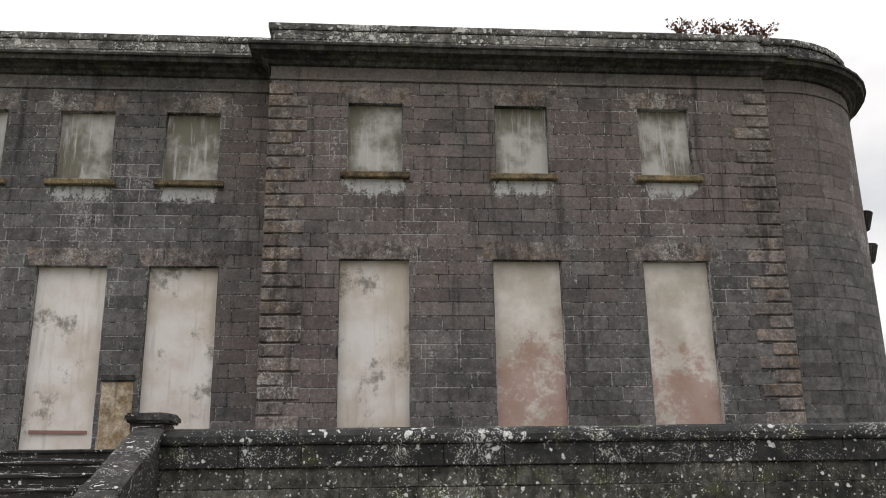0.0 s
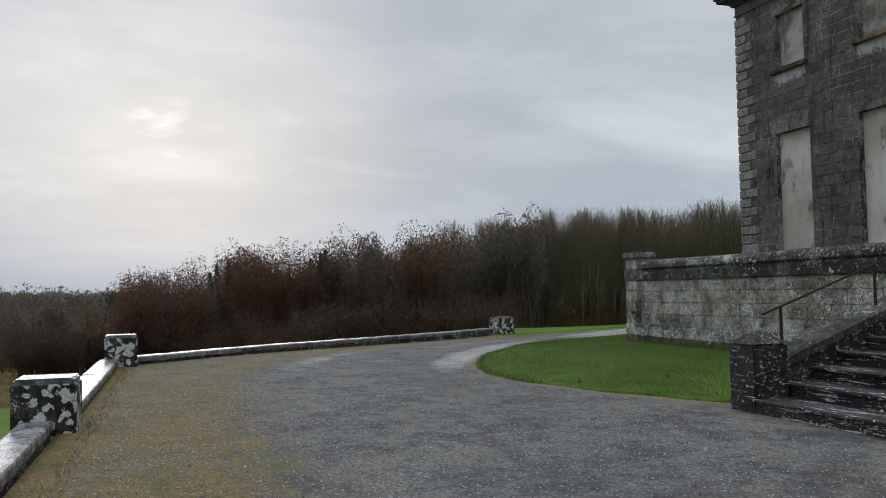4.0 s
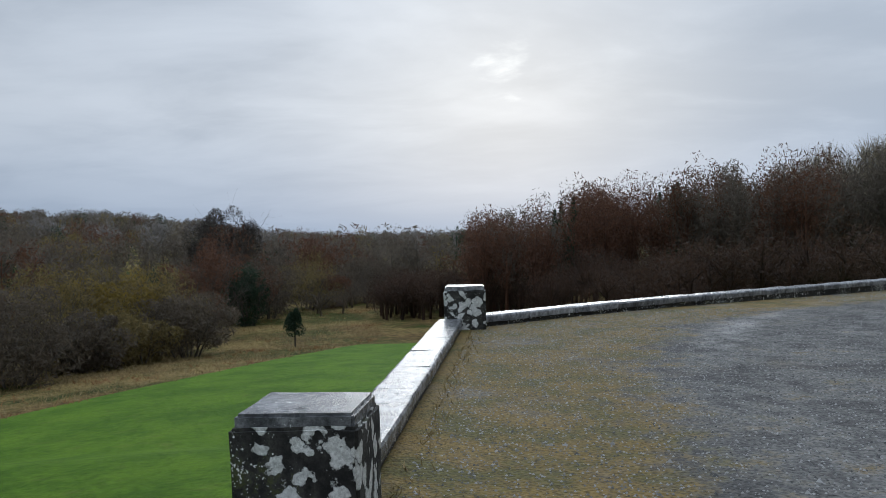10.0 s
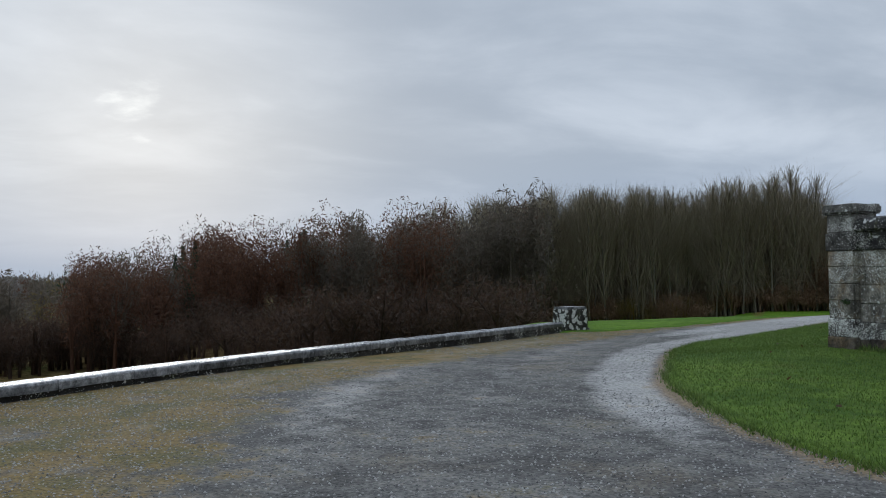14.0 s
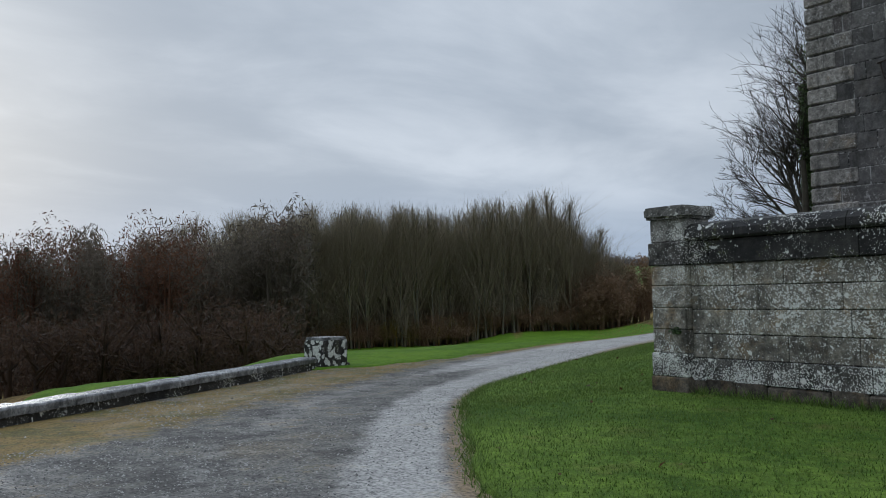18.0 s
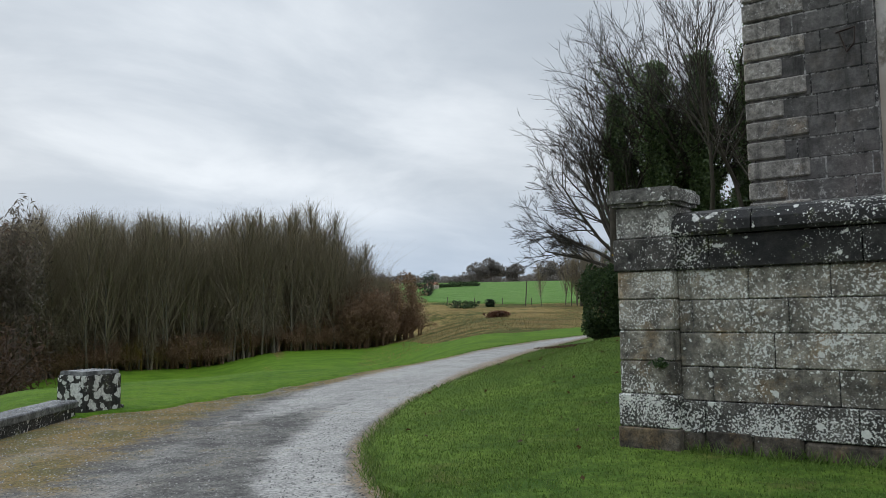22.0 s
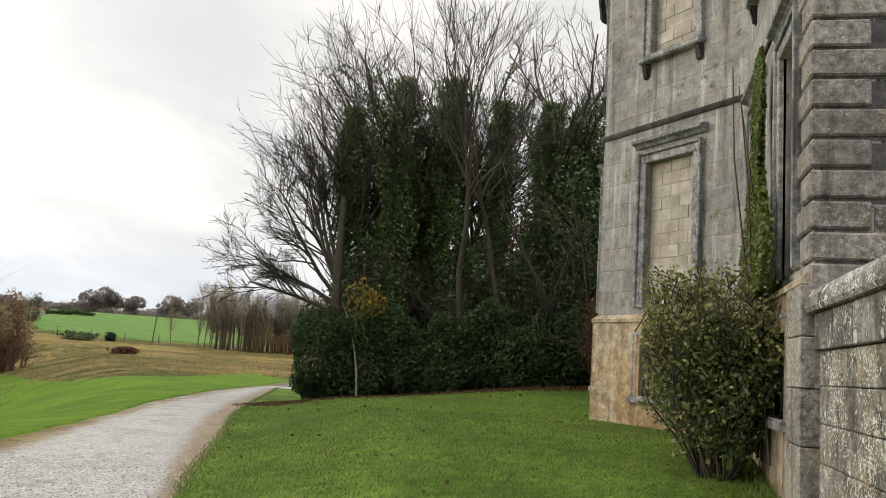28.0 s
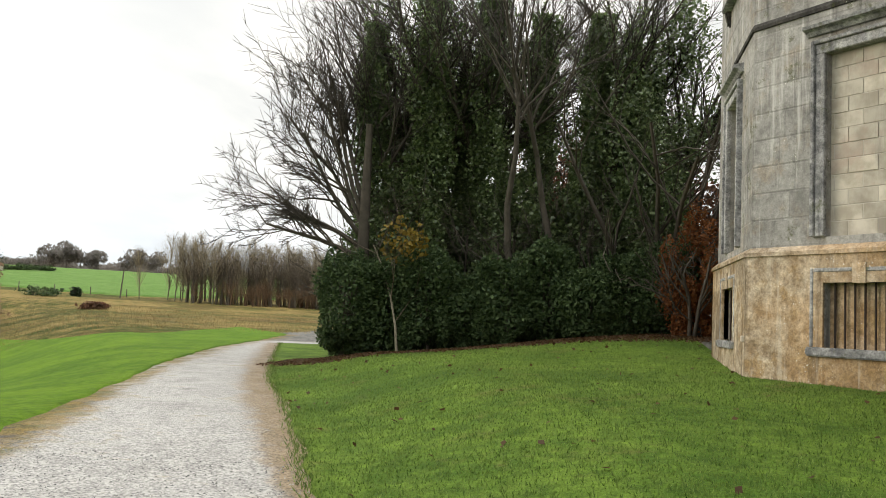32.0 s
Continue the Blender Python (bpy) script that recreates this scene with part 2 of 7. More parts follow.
    return k.done(col, k.math("ADD", lum, k.math("ADD", k.math("MULTIPLY", fine, 0.4), k.math("MULTIPLY", grit, 0.5))), 0.75, 0.014)


m_ashlar = stone("dark_weathered_ashlar", (0.058, 0.056, 0.054), (0.168, 0.160, 0.154), speck=0.20, streak=0.05, pale=(0.36, 0.35, 0.34), ochre=0.06, vary=0.24, tint=(0.190, 0.150, 0.140), bloom=0.28, grain=0.55, spread=0.22)
m_quoin = stone("reddish_dark_quoin", (0.075, 0.064, 0.060), (0.230, 0.195, 0.178), speck=0.26, streak=0.12, ochre=0.3, vary=0.22, bloom=0.6)
m_quoingrey = stone("grey_tan_quoin", (0.120, 0.112, 0.104), (0.36, 0.335, 0.305), speck=0.38, streak=0.15, ochre=0.35, vary=0.2, bloom=0.6, spread=0.2)
m_joint = stone("sooty_joint", (0.020, 0.020, 0.020), (0.070, 0.067, 0.065), vary=0.0, bloom=1.5)
m_cap = stone("sooty_cornice_stone", (0.018, 0.018, 0.017), (0.075, 0.07, 0.066), speck=0.2, streak=0.1, moss=0.4)
m_parapet_top = stone("lichened_parapet_stone", (0.05, 0.048, 0.045), (0.24, 0.23, 0.21), lichen=0.40, speck=0.60, vary=0.3)
m_wallgrey = stone("grey_lichened_limestone", (0.080, 0.074, 0.064), (0.370, 0.340, 0.285), speck=0.74, ochre=0.5, vary=0.26, dots=0.62, streak=0.1, grain=0.85, spread=0.16)
m_plinth = stone("dark_lichened_plinth", (0.045, 0.042, 0.039), (0.17, 0.16, 0.145), speck=0.88, vary=0.22, dots=0.8)
m_black = stone("black_wet_coping_stone", (0.008, 0.008, 0.008), (0.036, 0.034, 0.031), lichen=0.26, speck=0.54, vary=0.25, rough=0.6, dots=0.4, moss=0.3)
m_sootwall = stone("sooty_mossy_terrace_stone", (0.022, 0.022, 0.018), (0.130, 0.125, 0.104), lichen=0.13, speck=0.46, vary=0.3, dots=0.6, moss=0.6, streak=0.08)
m_flank = stone("dark_lichened_flank_coping", (0.018, 0.017, 0.016), (0.085, 0.080, 0.073), lichen=0.20, speck=0.50, vary=0.25)
m_step = stone("black_lichened_step", (0.010, 0.009, 0.009), (0.038, 0.034, 0.030), speck=0.36, vary=0.3, rough=0.65, dash=0.38, dots=0.45)
m_pier = stone("white_lichened_pier_stone", (0.012, 0.0115, 0.011), (0.060, 0.057, 0.050), lichen=0.76, speck=0.40, vary=0.1, moss=0.3)
m_stump = stone("white_crusted_stump", (0.05, 0.048, 0.043), (0.20, 0.195, 0.18), lichen=1.0, speck=0.5, vary=0.1)
m_wet = stone("wet_parapet_coping", (0.082, 0.084, 0.090), (0.28, 0.282, 0.288), speck=0.36, vary=0.3, rough=0.25)
m_bay = stone("pale_grey_limestone", (0.150, 0.148, 0.142), (0.40, 0.392, 0.372), speck=0.22, streak=0.65, pale=(0.56, 0.55, 0.53), ochre=0.28, vary=0.15, moss=0.4, grain=0.42, spread=0.28)
m_base = stone("ochre_basement_stone", (0.20, 0.145, 0.09), (0.50, 0.42, 0.32), grain=0.7, speck=0.30, streak=0.35, pale=(0.55, 0.5, 0.42), ochre=0.9, vary=0.18, tint=(0.46, 0.26, 0.10))
m_trim = stone("moulded_trim_stone", (0.14, 0.142, 0.15), (0.40, 0.40, 0.40), streak=0.35, vary=0.1, moss=0.1)
m_sill = stone("mossy_window_sill", (0.05, 0.04, 0.026), (0.22, 0.17, 0.10), speck=0.3, ochre=0.5)
m_bottom = stone("dark_brown_footing", (0.040, 0.034, 0.028), (0.150, 0.128, 0.104), lichen=0.08, speck=0.2, ochre=0.4)

k = Mat("blocked_window_plaster", 0.9)
at = k.place((1, 1, 1), True)
c = k.mix(k.step(k.noise(0.55, 5, 0.6, at), 0.36, 0.64), (0.52, 0.45, 0.37), (0.71, 0.67, 0.63))
c = k.mix(k.math("MULTIPLY", k.step(k.noise(1.1, 6, 0.75, k.place((1.0, 1.0, 0.8), True)), 0.535, 0.66), 0.8), c, (0.16, 0.14, 0.105))
c = k.mix(k.math("MULTIPLY", k.step(k.noise(1.2, 4, 0.6, k.place((6, 6, 0.5), True)), 0.52, 0.75), 0.4), c, (0.38, 0.33, 0.26))
c = k.mix(k.math("MULTIPLY", k.step(k.noise(0.8, 3, 0.5, k.place((0.6, 0.6, 0.7), True)), 0.6, 0.75), 0.35), c, (0.42, 0.22, 0.17))
m_plaster = k.done(k.vary(c, 0.86, 1.1), k.noise(14, 5), 0.3, 0.01)

k = Mat("lichen_blotched_plaster", 0.9)
c = k.mix(k.step(k.noise(0.8, 5, 0.6), 0.36, 0.64), (0.50, 0.44, 0.34), (0.74, 0.70, 0.64))
band = k.math("SUBTRACT", 1.0, k.step(k.math("ABSOLUTE", k.math("SUBTRACT", k.axis(2), 4.15)), 0.35, 1.15))
blob = k.math("ADD", k.math("ADD", k.math("MULTIPLY", k.noise(3.4, 5, 0.6, k.place((1, 1, 1.7))), 0.8), k.math("MULTIPLY", k.noise(26, 4, 0.8), 0.2)), k.math("MULTIPLY", band, 0.10))
c = k.mix(k.math("MULTIPLY", k.step(blob, 0.585, 0.625), 0.85), c, k.mix(k.noise(30, 4), (0.07, 0.06, 0.04), (0.20, 0.17, 0.12)))
m_blotch = k.done(c, k.noise(14, 5), 0.3, 0.01)

k = Mat("pink_stained_plaster", 0.9)
c = k.mix(k.step(k.noise(0.7, 5, 0.6), 0.36, 0.64), (0.46, 0.41, 0.34), (0.72, 0.67, 0.61))
c = k.mix(k.math("MULTIPLY", k.step(k.math("ADD", k.noise(1.5, 7, 0.75), k.math("MULTIPLY", k.math("SUBTRACT", 4.9, k.axis(2)), 0.10)), 0.50, 0.66), 0.65), c, (0.34, 0.17, 0.13))
c = k.mix(k.math("MULTIPLY", k.step(k.noise(5, 6, 0.8), 0.56, 0.70), 0.5), c, (0.70, 0.68, 0.64))
m_pinkplaster = k.done(c, k.noise(14, 6, 0.7), 0.4, 0.012)

k = Mat("upper_window_plaster", 0.9)
c = k.mix(k.step(k.noise(0.9, 5, 0.6, k.place((1, 1, 1), True)), 0.4, 0.62), (0.18, 0.165, 0.13), (0.48, 0.46, 0.43))
c = k.mix(k.math("MULTIPLY", k.step(k.noise(1.0, 5, 0.7, k.place((7, 7, 0.7), True)), 0.5, 0.7), 0.8), c, (0.55, 0.54, 0.52))
m_plaster_up = k.done(c, k.noise(14, 5), 0.3, 0.01)

k = Mat("lime_stain", 0.95)
mask = k.t.nodes.new("ShaderNodeVertexColor")
mask.layer_name = "cover"
thick = k.math("ADD", k.math("MULTIPLY", mask.outputs[0], 0.75), k.math("SUBTRACT", k.math("ADD", k.math("MULTIPLY", k.noise(1.0, 5, 0.7, k.place((5, 5, 1.6))), 0.8), k.math("MULTIPLY", k.noise(9, 5, 0.75), 0.5)), 0.65))
thick = k.math("ADD", thick, k.math("MULTIPLY", k.math("SUBTRACT", k.noise(30, 6, 0.85), 0.5), 0.7))
k.put(k.math("MULTIPLY", k.step(thick, 0.52, 0.74), 0.85), k.b.inputs["Alpha"])
m_lime = k.done(k.mix(k.noise(14, 4), (0.34, 0.33, 0.32), (0.66, 0.65, 0.63)), k.noise(40, 3), 0.3, 0.005)

k = Mat("concrete_block_infill", 0.92)
c = k.vary(k.mix(k.step(k.noise(3, 5), 0.35, 0.65), (0.36, 0.325, 0.265), (0.54, 0.50, 0.425)), 0.74, 1.14)
c = k.mix(k.math("MULTIPLY", k.step(k.noise(1.1, 5, 0.7), 0.52, 0.66), 0.4), c, (0.40, 0.29, 0.24))
c = k.mix(k.math("MULTIPLY", k.step(k.noise(1.0, 5, 0.7, k.place((5, 5, 0.6))), 0.54, 0.70), 0.45), c, (0.22, 0.205, 0.18))
m_block = k.done(c, k.noise(60, 4), 0.5, 0.006)

k = Mat("pale_mortar", 0.95)
m_mortar = k.done(k.mix(k.noise(7, 5), (0.34, 0.31, 0.27), (0.52, 0.49, 0.43)), k.noise(50, 4), 0.5, 0.006)

k = Mat("grey_gravel", 0.75)
mask = k.t.nodes.new("ShaderNodeVertexColor")
mask.layer_name = "cover"
msep = k.t.nodes.new("ShaderNodeSeparateColor")
k.t.links.new(mask.outputs[0], msep.inputs[0])
rough_n, mid_n = k.noise(0.8, 6, 0.65), k.noise(3.2, 6, 0.7)
blot = k.math("ADD", k.math("MULTIPLY", rough_n, 0.6), k.math("MULTIPLY", mid_n, 0.4))
grey = k.mix(k.step(blot, 0.38, 0.62), (0.060, 0.058, 0.055), (0.165, 0.160, 0.150))
grey = k.mix(k.math("MULTIPLY", k.step(k.noise(0.45, 5, 0.65), 0.54, 0.70), 0.35), grey, (0.24, 0.20, 0.14))
worn = k.step(k.math("ADD", msep.outputs[0], k.math("SUBTRACT", blot, 0.5)), 0.22, 0.78)
grey = k.mix(k.math("MULTIPLY", worn, 0.9), grey, k.mix(mid_n, (0.23, 0.226, 0.218), (0.45, 0.44, 0.425)))
brown = k.step(k.math("ADD", msep.outputs[2], k.math("MULTIPLY", k.math("SUBTRACT", blot, 0.5), 1.6)), 0.3, 0.8)
grey = k.mix(brown, grey, (0.20, 0.15, 0.095))
mossy = k.step(k.math("ADD", msep.outputs[1], k.math("MULTIPLY", k.math("SUBTRACT", blot, 0.5), 2.4)), 0.10, 0.58)
grey = k.mix(k.math("MULTIPLY", k.math("MULTIPLY", mossy, 0.95), k.step(k.math("ADD", k.math("MULTIPLY", k.noise(0.55, 5, 0.7), 0.7), k.math("MULTIPLY", mid_n, 0.3)), 0.33, 0.50)), grey, k.mix(k.step(k.noise(1.1, 5, 0.7), 0.44, 0.62), (0.165, 0.108, 0.024), (0.086, 0.075, 0.015)))
grain_ = k.math("ADD", k.math("ADD", k.math("MULTIPLY", k.noise(46, 6, 0.85), 0.45), k.math("MULTIPLY", k.noise(15, 7, 0.85), 0.35)), k.math("MULTIPLY", k.cells(26, k.mix(0.05, k.pos, k.noise(20, 3), "ADD")), 0.28))
grey = k.mix(0.95, grey, k.mix(k.step(grain_, 0.34, 0.66), (0.10, 0.10, 0.105), (0.66, 0.655, 0.64)), "OVERLAY")
wet = k.step(rough_n, 0.38, 0.62)
m_gravel = k.done(grey, k.math("ADD", k.cells(38), k.math("MULTIPLY", k.noise(9, 5), 0.6)), 0.8, 0.016, k.math("SUBTRACT", 0.85, k.math("MULTIPLY", k.math("MULTIPLY", wet, worn), 0.35)))


def turf(name, a, b, dry=(0.16, 0.12, 0.05), dryness=0.2, tall=0.02):
    k = Mat(name, 0.85)
    k.b.inputs["Specular IOR Level"].default_value = 0.08
    c = k.mix(k.step(k.math("ADD", k.math("MULTIPLY", k.noise(0.35, 5, 0.65), 0.6), k.math("MULTIPLY", k.noise(2.6, 5, 0.7), 0.4)), 0.38, 0.62), a, b)
    c = k.mix(k.math("MULTIPLY", k.step(k.noise(0.9, 6, 0.7), 0.55, 0.72), dryness), c, dry)
    c = k.mix(0.8, c, k.mix(k.step(k.math("ADD", k.math("MULTIPLY", k.noise(38, 3, 0.7), 0.5), k.math("MULTIPLY", k.noise(7, 5, 0.75), 0.5)), 0.34, 0.66), (0.26, 0.26, 0.26), (0.70, 0.70, 0.66)), "OVERLAY")
    return k.done(c, k.math("ADD", k.noise(40, 4, 0.8), k.noise(4, 4)), 0.9, tall)


m_lawn = turf("mown_wet_lawn", (0.046, 0.092, 0.013), (0.126, 0.198, 0.031), dryness=0.5)
m_park = turf("bright_park_grass", (0.052, 0.112, 0.007), (0.098, 0.176, 0.012), dryness=0.2)
k = Mat("rough_winter_grass", 0.9)
k.b.inputs["Specular IOR Level"].default_value = 0.06
c = k.mix(k.step(k.math("ADD", k.math("MULTIPLY", k.noise(0.11, 5, 0.7), 0.6), k.math("MULTIPLY", k.noise(0.9, 6, 0.75), 0.4)), 0.42, 0.58), (0.056, 0.070, 0.018), (0.240, 0.176, 0.072))
c = k.mix(k.math("MULTIPLY", k.step(k.math("ADD", k.math("MULTIPLY", k.noise(0.07, 4, 0.6), 0.65), k.math("MULTIPLY", k.noise(0.7, 6, 0.8), 0.35)), 0.50, 0.60), 0.65), c, k.mix(k.noise(1.7, 5, 0.7), (0.075, 0.050, 0.026), (0.19, 0.115, 0.05)))
tuft = k.math("ADD", k.math("MULTIPLY", k.noise(2.4, 7, 0.8), 0.6), k.math("MULTIPLY", k.noise(9, 6, 0.8), 0.4))
c = k.mix(0.9, c, k.mix(k.step(tuft, 0.38, 0.62), (0.16, 0.16, 0.16), (0.80, 0.79, 0.74)), "OVERLAY")
m_rough = k.done(c, tuft, 1.0, 0.25)
m_field = turf("distant_pasture", (0.08, 0.17, 0.035), (0.13, 0.22, 0.06), dryness=0.1, tall=0.1)


def leafy(name, a, b, rough=0.6, through_=0.5, gloss=0.3):
    """Leaf or twig: thin, so that about half of the light comes through it."""
    k = Mat(name, rough)
    n = k.t.nodes.new("ShaderNodeNewGeometry").outputs["Random Per Island"]
    k.b.inputs["Specular IOR Level"].default_value = gloss
    col = k.mix(n, a, b)
    k.done(col)
    tr = k.t.nodes.new("ShaderNodeBsdfTranslucent")
    mixer = k.t.nodes.new("ShaderNodeMixShader")
    mixer.inputs[0].default_value = through_
    k.t.links.new(col, tr.inputs[0])
    k.t.links.new(k.b.outputs[0], mixer.inputs[1])
    k.t.links.new(tr.outputs[0], mixer.inputs[2])
    k.t.links.new(mixer.outputs[0], k.t.nodes["Material Output"].inputs[0])
    return k.m


m_ivy = leafy("dark_ivy_leaf", (0.050, 0.085, 0.034), (0.165, 0.225, 0.088), 0.38, 0.4, 0.6)
m_hedge = leafy("laurel_hedge_leaf", (0.028, 0.052, 0.024), (0.088, 0.132, 0.052), 0.55, 0.3, 0.15)
m_bushleaf = leafy("privet_bush_leaf", (0.066, 0.090, 0.027), (0.262, 0.268, 0.088), 0.5, 0.4, 0.4)
m_wallivy = leafy("variegated_wall_ivy", (0.045, 0.085, 0.020), (0.210, 0.250, 0.070), 0.45, 0.4, 0.4)
m_beech = leafy("copper_beech_leaf", (0.130, 0.048, 0.020), (0.270, 0.105, 0.036))
m_yellow = leafy("yellow_autumn_leaf", (0.14, 0.10, 0.02), (0.28, 0.20, 0.04))
m_willow = leafy("olive_willow_twig", (0.110, 0.086, 0.034), (0.250, 0.188, 0.072))
m_russet = leafy("russet_oak_foliage", (0.078, 0.041, 0.026), (0.168, 0.082, 0.047))
m_bramble = leafy("dark_bramble_stem", (0.040, 0.026, 0.018), (0.092, 0.054, 0.034))
m_twigs = leafy("grey_brown_winter_twig", (0.098, 0.081, 0.061), (0.208, 0.169, 0.127), 0.6, 0.4)
m_darktwig = leafy("dark_wet_twig", (0.034, 0.030, 0.025), (0.085, 0.072, 0.060), 0.6, 0.3)
m_farwood = leafy("far_brown_woodland", (0.098, 0.082, 0.062), (0.172, 0.142, 0.108))
m_poplartwig = leafy("olive_grey_plantation_twig", (0.235, 0.200, 0.138), (0.440, 0.375, 0.260), 0.6, 0.4)
m_understory = leafy("brown_plantation_understory", (0.165, 0.104, 0.064), (0.310, 0.205, 0.125))
m_sapling = leafy("grey_olive_sapling_twig", (0.185, 0.160, 0.110), (0.340, 0.290, 0.200), 0.6, 0.4)
m_valleytwig = leafy("dark_brown_valley_twig", (0.072, 0.058, 0.042), (0.165, 0.130, 0.092))
# distance haze is mixed into this twig colour, paler and greyer than near wood
m_hazewood = leafy("twig_with_painted_haze", (0.150, 0.140, 0.130), (0.235, 0.215, 0.195))
m_conifer = leafy("dark_conifer_needle", (0.017, 0.034, 0.020), (0.044, 0.071, 0.037))
m_litter = leafy("fallen_brown_leaf", (0.050, 0.026, 0.013), (0.110, 0.060, 0.028))
m_blade = leafy("grass_blade", (0.043, 0.088, 0.012), (0.172, 0.245, 0.056), 0.6, 0.3)
m_rust = leafy("rust_brown_dead_fern", (0.16, 0.075, 0.03), (0.30, 0.16, 0.07))
m_bracken = leafy("bleached_bracken", (0.24, 0.140, 0.060), (0.44, 0.280, 0.125), 0.7, 0.3)
m_straw = leafy("dead_grass_stem", (0.150, 0.112, 0.048), (0.350, 0.256, 0.118), 0.6, 0.35)
m_pebble = leafy("loose_pebble", (0.030, 0.030, 0.029), (0.30, 0.295, 0.28), 0.7, 0.0)

k = Mat("bark", 0.9)
m_bark = k.done(k.mix(k.noise(5, 6), (0.035, 0.030, 0.024), (0.115, 0.10, 0.08)), k.noise(1, 5, 0.6, k.place((26, 26, 4))), 0.8, 0.02)
k = Mat("poplar_bark", 0.9)
m_poplar = k.done(k.mix(k.noise(2, 5), (0.085, 0.078, 0.056), (0.200, 0.182, 0.130)), k.noise(20, 4), 0.5, 0.02)
k = Mat("rusted_iron", 0.7)
m_iron = k.done(k.mix(k.noise(20, 4), (0.012, 0.011, 0.011), (0.05, 0.03, 0.02)), k.noise(60, 3), 0.4, 0.004)
# near-black base colour stands in for the shade inside an unlit room
k = Mat("painted_interior_shade", 1.0)
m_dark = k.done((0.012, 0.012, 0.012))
k = Mat("red_brown_rail", 0.8)
m_railwood = k.done(k.mix(k.noise(9, 5), (0.20, 0.10, 0.085), (0.34, 0.19, 0.16)), k.noise(30), 0.4, 0.006)
k = Mat("orange_plastic", 0.5)
m_orange = k.done(k.mix(k.noise(5), (0.32, 0.13, 0.07), (0.42, 0.2, 0.13)))
k = Mat("timber_post", 0.9)
m_post = k.done(k.mix(k.noise(9), (0.06, 0.05, 0.04), (0.15, 0.13, 0.11)), k.noise(30), 0.5, 0.01)

# ---- mesh helpers ----


def link(name, me, parent=None, label="", at=None):
    ob = new(name, me)
    if at is not None:
        ob.location = at
    if parent is not None:
        ob.parent = parent
    if label:
        tagged(ob, label)
    return ob


def mesh_of(name, verts, faces, material, smooth=False):
    me = bpy.data.meshes.new(name)
    me.from_pydata([tuple(map(float, v)) for v in verts], [], [tuple(map(int, f)) for f in faces])
    me.materials.append(material)
    if smooth:
        me.polygons.foreach_set("use_smooth", [True] * len(me.polygons))
    me.update()
    return me


def big_mesh(name, verts, corners, material):
    """A mesh from arrays: verts (n, 3) and faces (m, 3 or 4)."""
    verts, corners = np.asarray(verts, np.float32), np.asarray(corners, np.int32)
    me = bpy.data.meshes.new(name)
    m, s = corners.shape
    me.vertices.add(len(verts))
    me.vertices.foreach_set("co", verts.ravel())
    me.loops.add(m * s)
    me.loops.foreach_set("vertex_index", corners.ravel())
    me.polygons.add(m)
    me.polygons.foreach_set("loop_start", np.arange(0, m * s, s, dtype=np.int32))
    me.materials.append(material)
    me.update(calc_edges=True)
    me.validate()
    return me


def part(name, bm, material, parent, label=""):
    me = bpy.data.meshes.new(name)
    bm.to_mesh(me)
    bm.free()
    me.materials.append(material)
    return link(name, me, parent, label)


def thing(name, at, label, category, group="", kind=""):
    ob = new(name)
    ob.location = at
    ob.empty_display_size = 0.3
    return tagged(ob, label, category, group, kind)


def block_data(sx, sy, sz, c):
    """Chamfered block centred on its origin: verts and faces (24 verts, 44 triangles)."""
    v = []
    for ax in range(3):
        for sgn in (1, -1):
            for a in (1, -1):
                for b in (1, -1):
                    p = [0, 0, 0]
                    h = (sx / 2, sy / 2, sz / 2)
                    o = [(1, 2), (0, 2), (0, 1)][ax]
                    p[ax] = sgn * h[ax]
                    p[o[0]] = a * (h[o[0]] - c)
                    p[o[1]] = b * (h[o[1]] - c)
                    v.append(tuple(p))

    def ix(ax, sg, signs):
        o = [(1, 2), (0, 2), (0, 1)][ax]
        return ax * 8 + (0 if sg > 0 else 4) + (0 if signs[o[0]] > 0 else 2) + (0 if signs[o[1]] > 0 else 1)

    f = []
    for ax in range(3):
        o = [(1, 2), (0, 2), (0, 1)][ax]
        for sg in (1, -1):
            q = []
            for a, b in ((1, 1), (-1, 1), (-1, -1), (1, -1)):
                s = [0, 0, 0]
                s[ax], s[o[0]], s[o[1]] = sg, a, b
                q.append(ix(ax, sg, s))
            f.append(q)
    for ax in range(3):
        o = [(1, 2), (0, 2), (0, 1)][ax]
        for a in (1, -1):
            for b in (1, -1):
                s0, s1 = [0, 0, 0], [0, 0, 0]
                s0[o[0]] = s1[o[0]] = a
                s0[o[1]] = s1[o[1]] = b
                s0[ax], s1[ax] = 1, -1
                f.append([ix(o[0], a, s0), ix(o[0], a, s1), ix(o[1], b, s1), ix(o[1], b, s0)])
    for a in (1, -1):
        for b in (1, -1):
            for d in (1, -1):
                s = [a, b, d]
                f.append([ix(0, a, s), ix(1, b, s), ix(2, d, s)])
    out = []
    for q in f:
        p = [Vector(v[i]) for i in q]
        n = (p[1] - p[0]).cross(p[2] - p[0])
        mid = sum(p, Vector()) / len(p)
        out.append(q if n.dot(mid) > 0 else q[::-1])
    return v, out


BLOCKS = {}


def block_mesh(sx, sy, sz, c, material):
    key = (round(sx, 3), round(sy, 3), round(sz, 3), c, material.name)
    if key not in BLOCKS:
        BLOCKS[key] = mesh_of("block", *block_data(sx, sy, sz, c), material)
    return BLOCKS[key]


